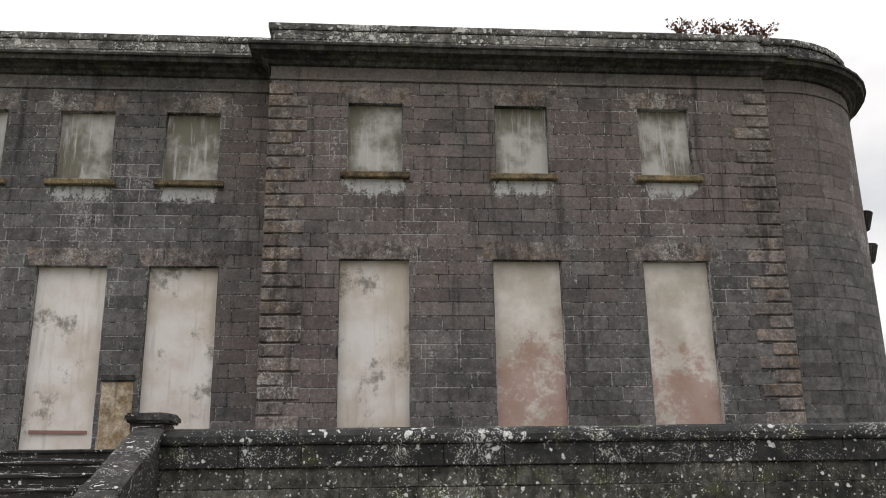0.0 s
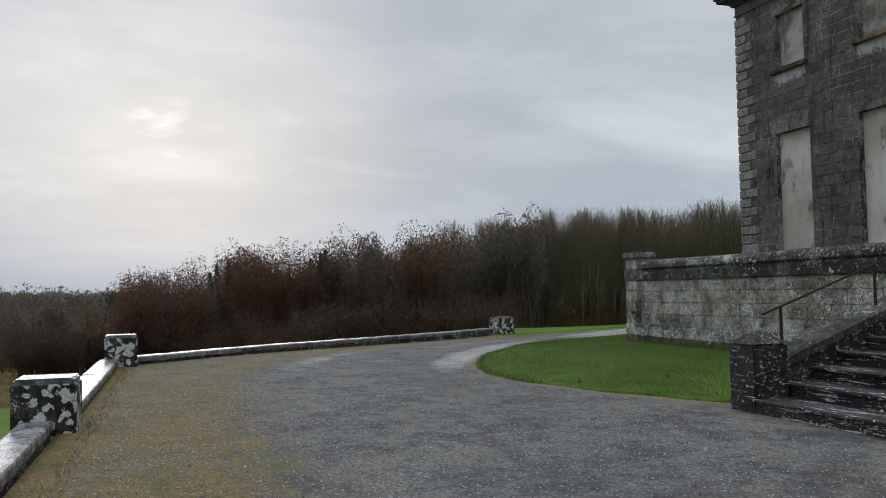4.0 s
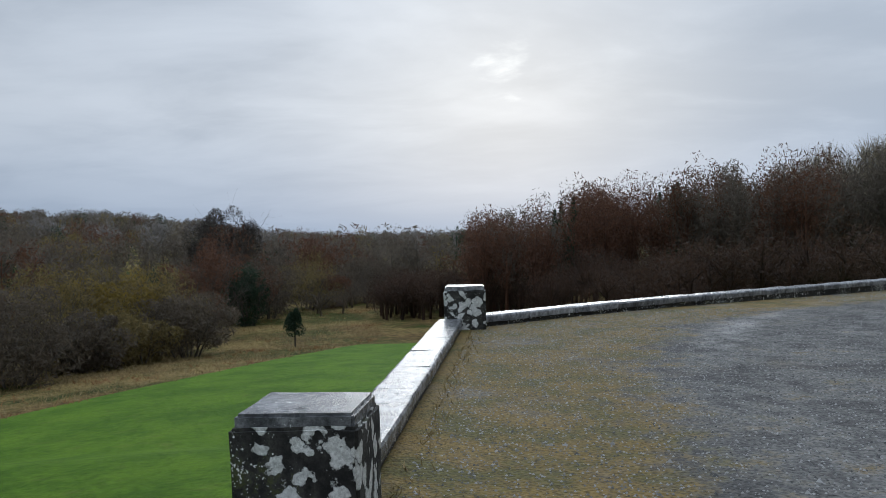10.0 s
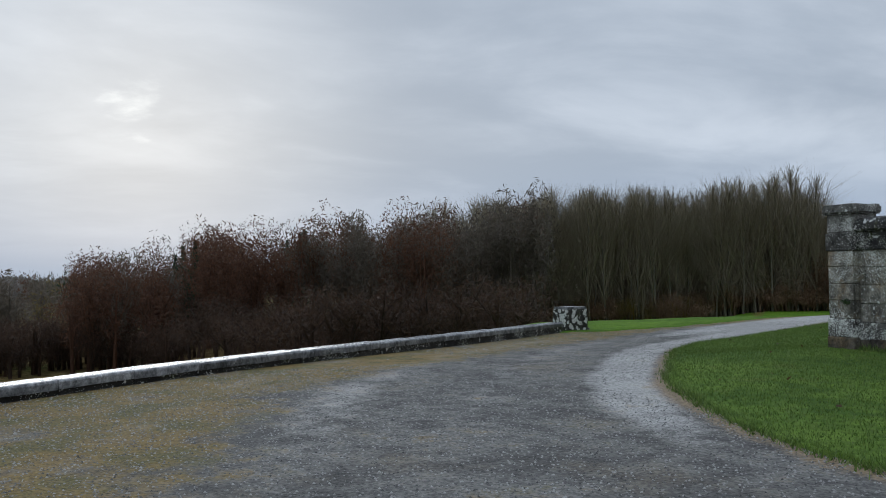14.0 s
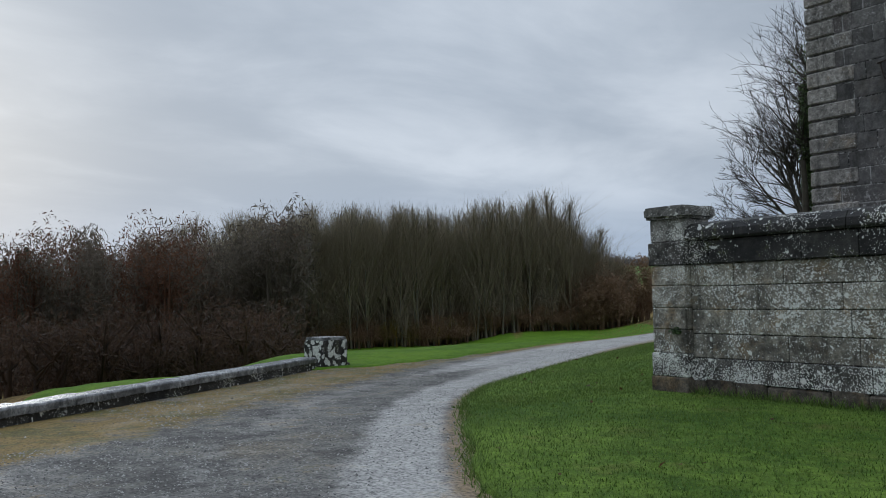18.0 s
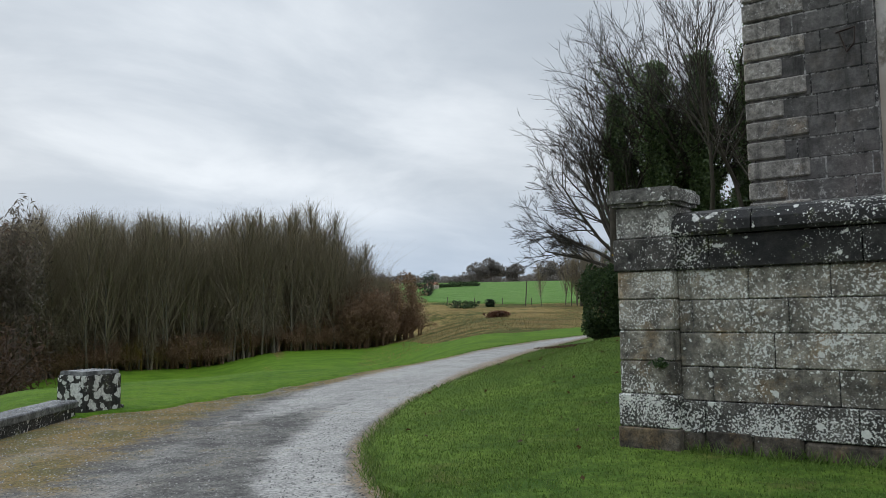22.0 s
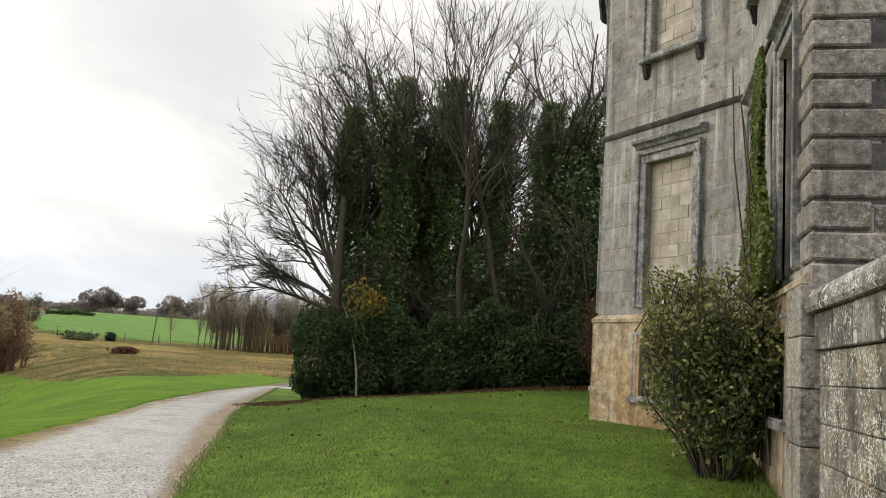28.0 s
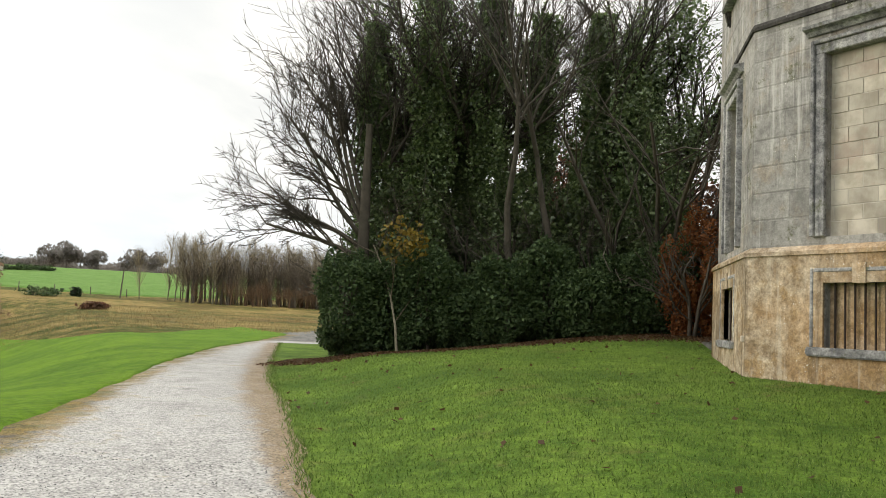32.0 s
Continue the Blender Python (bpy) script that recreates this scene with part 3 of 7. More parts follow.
def block(name, x0, x1, y0, y1, z0, z1, material, parent, c=0.012, label=""):
    return link(name, block_mesh(x1 - x0, y1 - y0, z1 - z0, c, material), parent, label, Vector(((x0 + x1) / 2, (y0 + y1) / 2, (z0 + z1) / 2)) - (parent.location if parent and parent.parent is None else Vector()))


def rough_block(name, size, material, parent, at, turn=0.0, wear=0.012, c=0.03, cuts=3):
    """A worn stone: a bevelled block whose surface is nudged by noise."""
    bm = bmesh.new()
    bmesh.ops.create_cube(bm, size=1)
    for v in bm.verts:
        v.co = Vector((v.co.x * size[0], v.co.y * size[1], v.co.z * size[2]))
    bmesh.ops.bevel(bm, geom=bm.edges[:], offset=c, segments=2, affect="EDGES")
    bmesh.ops.subdivide_edges(bm, edges=[e for e in bm.edges if e.calc_length() > 0.15], cuts=cuts, use_grid_fill=True)
    for v in bm.verts:
        v.co += Vector(noise.noise_vector((v.co + Vector(at)) * 5)) * wear
    ob = part(name, bm, material, parent)
    ob.matrix_local = pose(*at, 0, 0, turn)
    return ob


def sweep(bm, path, profile, closed=False):
    """Sweep a profile of (outward, up) along a level path; outward is to the left of the way."""
    pts = [Vector((p[0], p[1], 0)) for p in path]
    z0 = [p[2] if len(p) > 2 else 0 for p in path]
    rings = []
    for i, p in enumerate(pts):
        a = (p - pts[i - 1]).normalized() if i else (pts[1] - p).normalized()
        b = (pts[i + 1] - p).normalized() if i < len(pts) - 1 else a
        na, nb = Vector((-a.y, a.x, 0)), Vector((-b.y, b.x, 0))
        m = (na + nb).normalized()
        m /= max(0.35, m.dot(nb))
        rings.append([bm.verts.new(p + m * o + Vector((0, 0, u + z0[i]))) for o, u in profile])
    for r, s in zip(rings, rings[1:]):
        for j in range(len(profile)):
            kx = (j + 1) % len(profile)
            if kx == 0 and not closed:
                continue
            bm.faces.new((r[j], s[j], s[kx], r[kx]))
    if closed:
        bm.faces.new(rings[0][::-1])
        bm.faces.new(rings[-1])
    bmesh.ops.recalc_face_normals(bm, faces=bm.faces[:])


def smooth01(v):
    v = np.clip(v, 0, 1)
    return v * v * (3 - 2 * v)

# ---- ground ----


def edge_y(x):
    """The line of the parapet: the edge of the gravel court, as y over x."""
    x = np.asarray(x, float)
    u = np.clip((x - 10.75) / 13.25, 0, 1)
    return np.where(x < 10.75, 0.22, 0.22 - 15.3 * u + 1.7 * u * (1 - u))


LAWN_EDGE = [(-0.9, -8.9), (1.2, -7.95), (3.5, -7.4), (5.4, -7.5), (7.4, -8.1), (9.3, -8.95), (11.1, -10.1), (13.7, -12.0), (15.2, -13.4), (16.5, -14.9), (18.6, -18.0), (20.2, -21.2), (22.3, -26.3), (24.4, -31), (26.4, -36.2), (28.6, -42.2), (31.2, -49.4)]
DRIVE_LEFT = [(15.5, -4.3), (19.5, -9.0), (22.9, -13.3), (23.1, -15.8), (23.1, -17.4), (23.4, -19.4), (24.0, -21.8), (25.2, -25), (26.7, -28.8), (28.5, -34), (29.9, -38.5), (31.5, -44), (33.4, -53), (35.2, -61)]
EDGE_X, EDGE_Y = [q[0] for q in LAWN_EDGE], [q[1] for q in LAWN_EDGE]


def hill_z(d):
    """The ground along a line up the pasture: level, then a long rise to a crest."""
    at_, z_ = [0, 62, 100, 135, 180, 250, 330, 420, 600, 3000], [0, 0, 0.5, 1.6, 4.6, 9.6, 11.4, 12.6, 14, 14]
    return (np.interp(d - 14, at_, z_) + np.interp(d - 5, at_, z_) + np.interp(d + 5, at_, z_) + np.interp(d + 14, at_, z_)) / 4


def height(x, y):
    """Height of the ground."""
    x, y = np.asarray(x, float), np.asarray(y, float)
    out = y - edge_y(x)
    # the lawn rises towards the trees, the drive beside it stays level
    bank = smooth01((np.interp(-y, [-q for q in EDGE_Y[9:]], EDGE_X[9:]) - x) / 3.2)
    rise = 0.72 * smooth01((-15.5 - y) / 11.5) * (1 - 0.3 * smooth01((x - 15) / 9)) + 0.5 * smooth01((-27 - y) / 11) * (1 - 0.75 * smooth01((x - 15) / 9))
    inner = rise * smooth01((x - 4) / 6) * np.where(y < -12, bank, 1.0)
    inner = inner - 0.2 * smooth01((x - 12) / 10) * smooth01((y + 25) / 9)
    d, az = np.hypot(x - 10, y + 7), np.degrees(np.arctan2(y + 7, x - 10))
    wood = -0.10 * np.clip(d - 17, 0, 40) - 0.005 * np.clip(d - 57, 0, 110)
    wood = wood * (1 + 0.3 * smooth01((az + 32) / 12) - 0.35 * smooth01((-36 - az) / 6))
    t = smooth01((-46.5 - az + 10 * smooth01((d - 112) / 40)) / 10) * (x > 0)
    east = wood * (1 - t) + hill_z(d) * t
    z = inner + (east - inner) * smooth01((d - 14) / 26) * smooth01((x - 20 + np.clip(y + 16, -60, 0) * -0.18) / 14)
    gx = smooth01((y + 16) / 16)
    rr = np.hypot(np.clip(x + 4, 0, None) * gx, 1.3 * np.clip(y, 0, None))
    down = -0.8 - 0.1 * np.minimum(rr, 78)
    far = np.clip(np.hypot(x, y) - 125, 0, 420) * (0.038 - 0.028 * smooth01((26 - np.degrees(np.arctan2(y, x))) / 14) + 0.018 * np.exp(-(((np.degrees(np.arctan2(y, x)) - 36) / 15) ** 2)))
    down = down + 0.8 * smooth01((x - 11) / 45)
    low = np.where(y > -16, np.minimum(down, z) + far * smooth01((y + 20) / 60), z)
    blend = smooth01((y + 16) / 10)
    outz = z * (1 - blend) + low * blend
    # the ground drops behind the parapet and on past its last pier
    shelf = smooth01((out + 0.42 * np.clip(x - 25, 0, 60)) / 3.5) * smooth01((x - 11) / 6) * (1 - smooth01((d - 38) / 30)) * smooth01((y + 40) / 8)
    return np.where(out > 0.02, outz, z) - 0.56 * shelf


def curve_of(points, n):
    """Catmull-Rom through points, n samples evenly by index."""
    p = np.array(points, float)
    p = np.vstack([2 * p[0] - p[1], p, 2 * p[-1] - p[-2]])
    u = np.linspace(0, len(points) - 1 - 1e-6, n)
    i, f = u.astype(int), (u % 1)[:, None]
    a, b, c, d = p[i], p[i + 1], p[i + 2], p[i + 3]
    return 0.5 * (2 * b + (c - a) * f + (2 * a - 5 * b + 4 * c - d) * f**2 + (3 * b - a - 3 * c + d) * f**3)


xs = np.unique(np.concatenate([-np.geomspace(45, 3000, 26), np.linspace(-44, -12, 40), np.linspace(-11.8, 27, 200), np.linspace(27.4, 45, 30), np.linspace(46, 112, 46), np.geomspace(114, 3000, 46)]))
ss = np.unique(np.concatenate([-np.geomspace(102, 3000, 32), np.linspace(-100, -40, 44), np.linspace(-39, -22, 60), np.linspace(-21.8, -0.4, 120), [-0.16, 0.0, 0.05, 0.18], np.linspace(0.6, 30, 36), np.geomspace(31, 3000, 70)]))
gx_, gs_ = np.meshgrid(xs, ss, indexing="ij")
gy_ = edge_y(gx_) + gs_
gz_ = height(gx_, gy_)
nx, ns = gx_.shape
ids = np.arange(nx * ns).reshape(nx, ns)
quads = np.stack([ids[:-1, :-1], ids[1:, :-1], ids[1:, 1:], ids[:-1, 1:]], -1).reshape(-1, 4)
me = big_mesh("ground", np.stack([gx_, gy_, gz_], -1).reshape(-1, 3), quads, m_rough)
me.materials.append(m_gravel)
cx, cy = gx_[:-1, :-1].ravel() + 0.01, gy_[:-1, :-1].ravel() + 0.01
inside = (gs_[:-1, :-1].ravel() < -0.01) & (cx > -60) & (cx < 36) & (cy > -75)
me.polygons.foreach_set("material_index", inside.astype(np.int32))
# what covers the gravel: pale wheel tracks, moss along the parapet, brown earth along the grass
P = np.stack([gx_.ravel(), gy_.ravel()], -1)
cover = np.zeros((len(P), 4), np.float32)
near = np.where((P[:, 0] > -35) & (P[:, 0] < 40) & (P[:, 1] > -62) & (P[:, 1] < 1))[0]


def gap(points, line):
    return np.concatenate([np.sqrt(((q[:, None] - line[None]) ** 2).sum(-1)).min(1) for q in np.array_split(points, 40)])


N = P[near]
edge_d = gap(N, curve_of(LAWN_EDGE, 300))
left_d = gap(N, curve_of(DRIVE_LEFT, 160))
run = smooth01((N[:, 0] - 3.5) / 6)
pale = 1.1 * np.exp(-((edge_d - 0.7) / 0.5) ** 2) + 0.36 * np.exp(-((edge_d - 2.5) / 0.5) ** 2) + 0.5 * np.exp(-((edge_d - 4.3) / 0.6) ** 2) * smooth01((N[:, 1] + 18) / 6) + 0.4 * np.exp(-((edge_d - 6.1) / 0.4) ** 2) * smooth01((N[:, 1] + 14) / 5)
pale = pale * run + 0.7 * np.exp(-((edge_d - 1.9) / 1.4) ** 2) * smooth01((-14 - N[:, 1]) / 6)
cover[near, 0] = np.clip(pale, 0, 1)
wall_d = edge_y(N[:, 0]) - N[:, 1]
wide = 2.9 + 1.6 * smooth01((N[:, 0] - 4) / 8)
cover[near, 1] = np.clip(np.maximum(smooth01((wide + 0.6 - wall_d) / 2.8), 0.75 * np.exp(-(left_d / 0.5) ** 2)), 0, 1)
cover[near, 2] = np.exp(-(edge_d / (0.33 + 0.5 * smooth01((-19 - N[:, 1]) / 8))) ** 2)
cover[:, 3] = 1
att = me.color_attributes.new("cover", "FLOAT_COLOR", "POINT")
att.data.foreach_set("color", cover.ravel())
me.polygons.foreach_set("use_smooth", np.ones(len(me.polygons), bool))
tagged(link("ground", me), "rough winter grass falling away round a gravel court", "ground", kind="structure")


def ribbon(name, side_a, side_b, n, rows, lift, material, label, category, ragged=0.0, both=False):
    """A sheet of ground cover between two lines, its edge turned down into the ground."""
    a, b = curve_of(side_a, n), curve_of(side_b, n)
    if ragged:
        w = np.array([[noise.noise((q[0] * 1.3, q[1] * 1.3, 1.5)), noise.noise((q[0] * 3.1, q[1] * 3.1, 7.5))] for q in a])
        nrm = (b - a) / np.linalg.norm(b - a, axis=1)[:, None]
        a = a + nrm * (w[:, :1] * ragged + w[:, 1:] * ragged * 0.5)
        if both:
            w = np.array([noise.noise((q[0] * 1.1, q[1] * 1.1, 4.5)) for q in b])[:, None]
            b = b - nrm * w * ragged
    v = np.concatenate([[0, 0.004], np.linspace(0.012, 1, rows) if not both else np.concatenate([np.linspace(0.02, 0.97, rows), [1.0]])])
    x = a[:, None, 0] + (b - a)[:, None, 0] * v
    y = a[:, None, 1] + (b - a)[:, None, 1] * v
    z = height(x, y) + lift
    z[:, 0] -= lift + 0.03
    if both:
        z[:, -1] -= lift + 0.03
    k = len(v)
    i = np.arange(n * k).reshape(n, k)
    q = np.stack([i[:-1, :-1], i[1:, :-1], i[1:, 1:], i[:-1, 1:]], -1).reshape(-1, 4)
    pts = np.stack([x, y, z], -1)
    if np.cross(pts[1, 2] - pts[0, 2], pts[0, -2] - pts[0, 2])[2] < 0:
        q = q[:, ::-1]
    me = big_mesh(name, pts.reshape(-1, 3), q, material)
    me.polygons.foreach_set("use_smooth", np.ones(len(me.polygons), bool))
    return tagged(link(name, me), label, category, kind="structure")


LAWN_BACK = [(-0.9, -15.4), (1, -15.4), (3, -15.4), (5, -15.4), (7, -15.4), (9, -15.4), (11, -15.4), (13, -16), (13, -17.5), (13, -18.5), (13, -21), (13, -24.5), (15.3, -28), (15.3, -31), (15.3, -38), (15.3, -44), (12, -55)]
VERGE_OUT = [(22, -3.0), (30, -7), (40, -11.5), (52, -19.5), (66, -30), (90, -44), (92, -60), (81, -80), (73, -81), (55, -63.5), (44.5, -54), (39.5, -52.5), (40.3, -60), (42, -70)]
ribbon("lawn", LAWN_EDGE, LAWN_BACK, 260, 40, 0.035, m_lawn, "short green lawn between the drive and the terrace wall", "lawn", 0.12)
ribbon("verge", DRIVE_LEFT, VERGE_OUT, 120, 30, 0.03, m_park, "mown green verge beyond the drive", "lawn", 0.35)
PARK_IN = [(-70, 0.5), (-30, 0.5), (-10, 0.5), (2, 0.5), (8, 0.5), (10.8, 0.6), (18, 1), (25, 1.3), (34, 2), (48, 3), (66, 4.5)]
PARK_OUT = [(-70, 27), (-30, 23), (-8, 20), (4, 18.6), (10, 18.6), (16, 19.4), (22, 20.2), (28, 19.8), (37, 18.2), (50, 16), (68, 13)]
ribbon("park_lawn", PARK_IN, PARK_OUT, 200, 40, 0.05, m_park, "bright mown park lawn falling away below the parapet", "lawn", 0.1)
FIELD_IN = [(140, -126), (108, -131), (87, -133), (70, -150)]
FIELD_OUT = [(240, -200), (190, -232), (150, -252), (110, -264)]
ribbon("pasture", FIELD_IN, FIELD_OUT, 60, 40, 0.25, m_field, "pale green pasture on the rising hill", "field", 2.0)

# ---- parapet of the gravel court ----
parapet = thing("parapet_wall", (0, 0.2, 0), "low black stone parapet with wet pale coping slabs", "wall")


def parapet_run(points, top, wide):
    """A run of the low wall: sooty body stones under wet slabs with rounded arrises."""
    for (xa, ya), (xb, yb) in zip(points, points[1:]):
        L, ang = math.hypot(xb - xa, yb - ya), math.degrees(math.atan2(yb - ya, xb - xa))
        mx_, my_ = (xa + xb) / 2, (ya + yb) / 2
        z1 = top(mx_)
        ob = link("wall_stone", block_mesh(round(L, 2) - 0.004, wide - 0.05, 1.6, 0.02, m_black), parapet)
        ob.matrix_local = Matrix.Translation(-parapet.location) @ pose(mx_, my_, z1 - 0.09 - 0.8, 0, 0, ang)
        bm = bmesh.new()
        h = wide / 2
        prof = [(-h, -0.13), (-h - 0.004, -0.035), (-h + 0.010, -0.010), (-h + 0.035, 0.0), (h - 0.035, 0.0), (h - 0.010, -0.010), (h + 0.004, -0.035), (h, -0.13)]
        n = max(2, round(L / 0.22))
        sweep(bm, [(-L / 2 + 0.004 + (L - 0.008) * i / n, 0.0, 0.0) for i in range(n + 1)], prof, True)
        for v in bm.verts:
            q = noise.noise_vector((v.co.x * 2.1 + mx_, v.co.y * 4, v.co.z * 4 + my_))
            v.co += Vector((0, q.y * 0.014, q.z * 0.009))
        cp = part("coping_slab", bm, m_wet, parapet)
        cp.matrix_local = Matrix.Translation(-parapet.location) @ pose(mx_, my_, z1, random.uniform(-0.7, 0.7), random.uniform(-0.25, 0.25), ang)


parapet_run([(float(x), 0.45) for x in np.linspace(-34, 0.0, 21)], lambda x: 0.17, 0.38)
parapet_run([(float(x), 0.31) for x in np.linspace(0.75, 10.5, 8)], lambda x: 0.20, 0.44)
cur = [(float(x), float(edge_y(x))) for x in np.linspace(11.0, 23.4, 15)]
parapet_run(cur, lambda x: 0.21 - 0.10 * float(smooth01(np.array((x - 12) / 10))), 0.46)


def court_pier(at, size, top, turn, label):
    t = thing("parapet_pier", at, label, "pier", "piers of the parapet")
    t.rotation_euler = (0, 0, radians(turn))
    rough_block("shaft", (size, size, top - 0.07 + 0.6), m_pier, t, (0, 0, (top - 0.07 - 0.6) / 2), 0, 0.012, 0.02, 4)
    rough_block("cap", (size - 0.05, size - 0.05, 0.10), m_wet, t, (0, 0, top - 0.045), 0, 0.006, 0.02, 3)
    return t


court_pier((0.375, 0.375, 0), 0.75, 0.68, 0, "square stone pier patched white with lichen, wet flat cap")
court_pier((10.85, 0.06, 0), 0.75, 0.77, 3, "square lichened stone pier at the bend of the parapet")
pc_ = court_pier((23.95, -15.1, -0.2), 0.8, 0.76, 10, "lichened stone pier ending the parapet beside the drive")
link("foot_slab", block_mesh(1.25, 0.9, 0.10, 0.02, m_black), pc_, "", (0.25, -0.05, 0.04))
stump = thing("stone_stump", (-4.72, 0.5, -0.42), "low rounded stone stump crusted white with lichen beside the parapet", "stone")
bm = bmesh.new()
bmesh.ops.create_icosphere(bm, subdivisions=4, radius=1)
for v in bm.verts:
    q = noise.noise_vector(v.co * 2.2) * 0.10 + noise.noise_vector(v.co * 7) * 0.03
    v.co = Vector((math.copysign(abs(v.co.x) ** 0.6, v.co.x) * 0.18, math.copysign(abs(v.co.y) ** 0.6, v.co.y) * 0.17, math.copysign(abs(v.co.z) ** 0.45, v.co.z) * 0.45 + 0.45)) + q * 0.35
for f_ in bm.faces:
    f_.smooth = True
part("boulder", bm, m_stump, stump)
court_pier((-14, 0.375, 0), 0.75, 0.68, 0, "square stone pier patched white with lichen, wet flat cap")

# ---- country house ----
XC, YW, YC, XS = -5.92, -19.645, -20.386, 12.95
WIN, OUT = 6.87, 18.87
FLOOR_Z, HEAD, UP_SILL, UP_HEAD, FRIEZE = 2.45, 6.60, 8.66, 10.42, 11.05
house = thing("country_house", (XC, -28, 0), "large derelict grey stone country house with blocked windows", "house")


def house_part(name, bm, material, label=""):
    for v in bm.verts:
        v.co -= house.location
    return part(name, bm, material, house, label)


def wall_sheet(bm, origin, along, length, z0, z1, holes, depth=0.32):
    """A wall face from origin along a level direction, with openings and their reveals; outward is to the left of the way."""
    o, a = Vector(origin), Vector(along).normalized()
    inw = Vector((a.y, -a.x, 0)) * depth
    us = sorted({0.0, length, *(h[0] for h in holes), *(h[1] for h in holes)})
    zs = sorted({z0, z1, *(h[2] for h in holes), *(h[3] for h in holes)})

    def pt(u, z, d=0):
        return bm.verts.new(o + a * u + Vector((0, 0, z)) + inw * d)

    for u0, u1 in zip(us, us[1:]):
        for za, zb in zip(zs, zs[1:]):
            mu, mz = (u0 + u1) / 2, (za + zb) / 2
            if not any(h[0] < mu < h[1] and h[2] < mz < h[3] for h in holes):
                bm.faces.new((pt(u0, za), pt(u0, zb), pt(u1, zb), pt(u1, za)))
    for u0, u1, za, zb in holes:
        for (p, q), (r, s) in (((u0, za), (u0, zb)), ((u0, zb), (u1, zb)), ((u1, zb), (u1, za)), ((u1, za), (u0, za))):
            bm.faces.new((pt(p, q), pt(r, s), pt(r, s, 1), pt(p, q, 1)))
    bm.faces.new((pt(0, z0, 1.5), pt(length, z0, 1.5), pt(length, z1, 1.5), pt(0, z1, 1.5)))


def lay(wall, origin, along, length, z0, z1, course, mean, holes, material, limit, proud=0.007, name="ashlar_block", seed=1):
    """Ashlar courses on a wall: thin proud blocks. The first ones are pieces of their own, the rest one mesh."""
    rnd = random.Random(seed)
    o, a = Vector(origin), Vector(along).normalized()
    ang = math.atan2(a.y, a.x)
    n = round((z1 - z0) / course)
    h = (z1 - z0) / n
    cells = []
    for i in range(n):
        za, zb = z0 + i * h, z0 + (i + 1) * h
        u = -mean * (0.5 if i % 2 else 0.0)
        while u < length:
            wd = mean * rnd.choice((0.8, 1.0, 1.0, 1.2))
            spans = [(max(u, 0), min(u + wd, length))]
            for hu0, hu1, hz0, hz1 in holes:
                if zb > hz0 + 0.02 and za < hz1 - 0.02:
                    nxt = []
                    for s0, s1 in spans:
                        if s1 <= hu0 or s0 >= hu1:
                            nxt.append((s0, s1))
                        else:
                            nxt += [(s0, hu0)] if s0 < hu0 else []
                            nxt += [(hu1, s1)] if s1 > hu1 else []
                    spans = nxt
            cells += [(s0, s1, za, zb) for s0, s1 in spans if s1 - s0 > 0.06]
            u += wd
    j = 0.009
    turn = Matrix.Rotation(ang, 4, "Z")
    verts, faces = [], []
    base = Vector(house.location) if wall.parent is house or wall is house else Vector()
    for num, (s0, s1, za, zb) in enumerate(cells):
        c = o + a * ((s0 + s1) / 2) + Vector((0, 0, (za + zb) / 2))
        w_, h_ = s1 - s0 - 2 * j, zb - za - 2 * j
        e = 0.008
        v = [(-w_ / 2, -0.002, -h_ / 2), (w_ / 2, -0.002, -h_ / 2), (w_ / 2, -0.002, h_ / 2), (-w_ / 2, -0.002, h_ / 2)]
        v += [(p[0] * (1 - 2 * e / w_), proud, p[2] * (1 - 2 * e / h_)) for p in v]
        f = [(7, 6, 5, 4), (4, 5, 1, 0), (5, 6, 2, 1), (6, 7, 3, 2), (7, 4, 0, 3)]
        if num < limit:
            key = ("slab", round(w_, 2), round(h_, 3), proud, material.name)
            if key not in BLOCKS:
                BLOCKS[key] = mesh_of(name, v, f, material)
            ob = link(name, BLOCKS[key], wall)
            ob.matrix_local = Matrix.Translation(c - base) @ turn
        else:
            b0 = len(verts)
            verts += [tuple(turn.to_3x3() @ Vector(p) + c - base) for p in v]
            faces += [tuple(i + b0 for i in q) for q in f]
    if faces:
        tagged(link("upper_ashlar", mesh_of("upper_ashlar", verts, faces, material), wall), kind="stuff")


def lime_run(wn, mid, wide, top, low, strength, label):
    """A thin crust of lime on the wall, thinning out towards its edges and its foot."""
    nu, nv = 9, 9
    vs_, cv = [], []
    for b_ in range(nv):
        for a_ in range(nu):
            u, w_ = a_ / (nu - 1), b_ / (nv - 1)
            vs_.append((mid + (u - 0.5) * wide, 0.0135, top + (low - top) * w_))
            cv.append(strength * min(1, min(u, 1 - u) * 6) * min(1, (1 - w_) * 1.3))
    me = mesh_of("lime_run", vs_, [(b_ * nu + a_, (b_ + 1) * nu + a_, (b_ + 1) * nu + a_ + 1, b_ * nu + a_ + 1) for b_ in range(nv - 1) for a_ in range(nu - 1)], m_lime)
    at_ = me.color_attributes.new("cover", "FLOAT_COLOR", "POINT")
    at_.data.foreach_set("color", [q for c_ in cv for q in (c_, c_, c_, 1.0)])
    link("lime_run", me, wn, label)


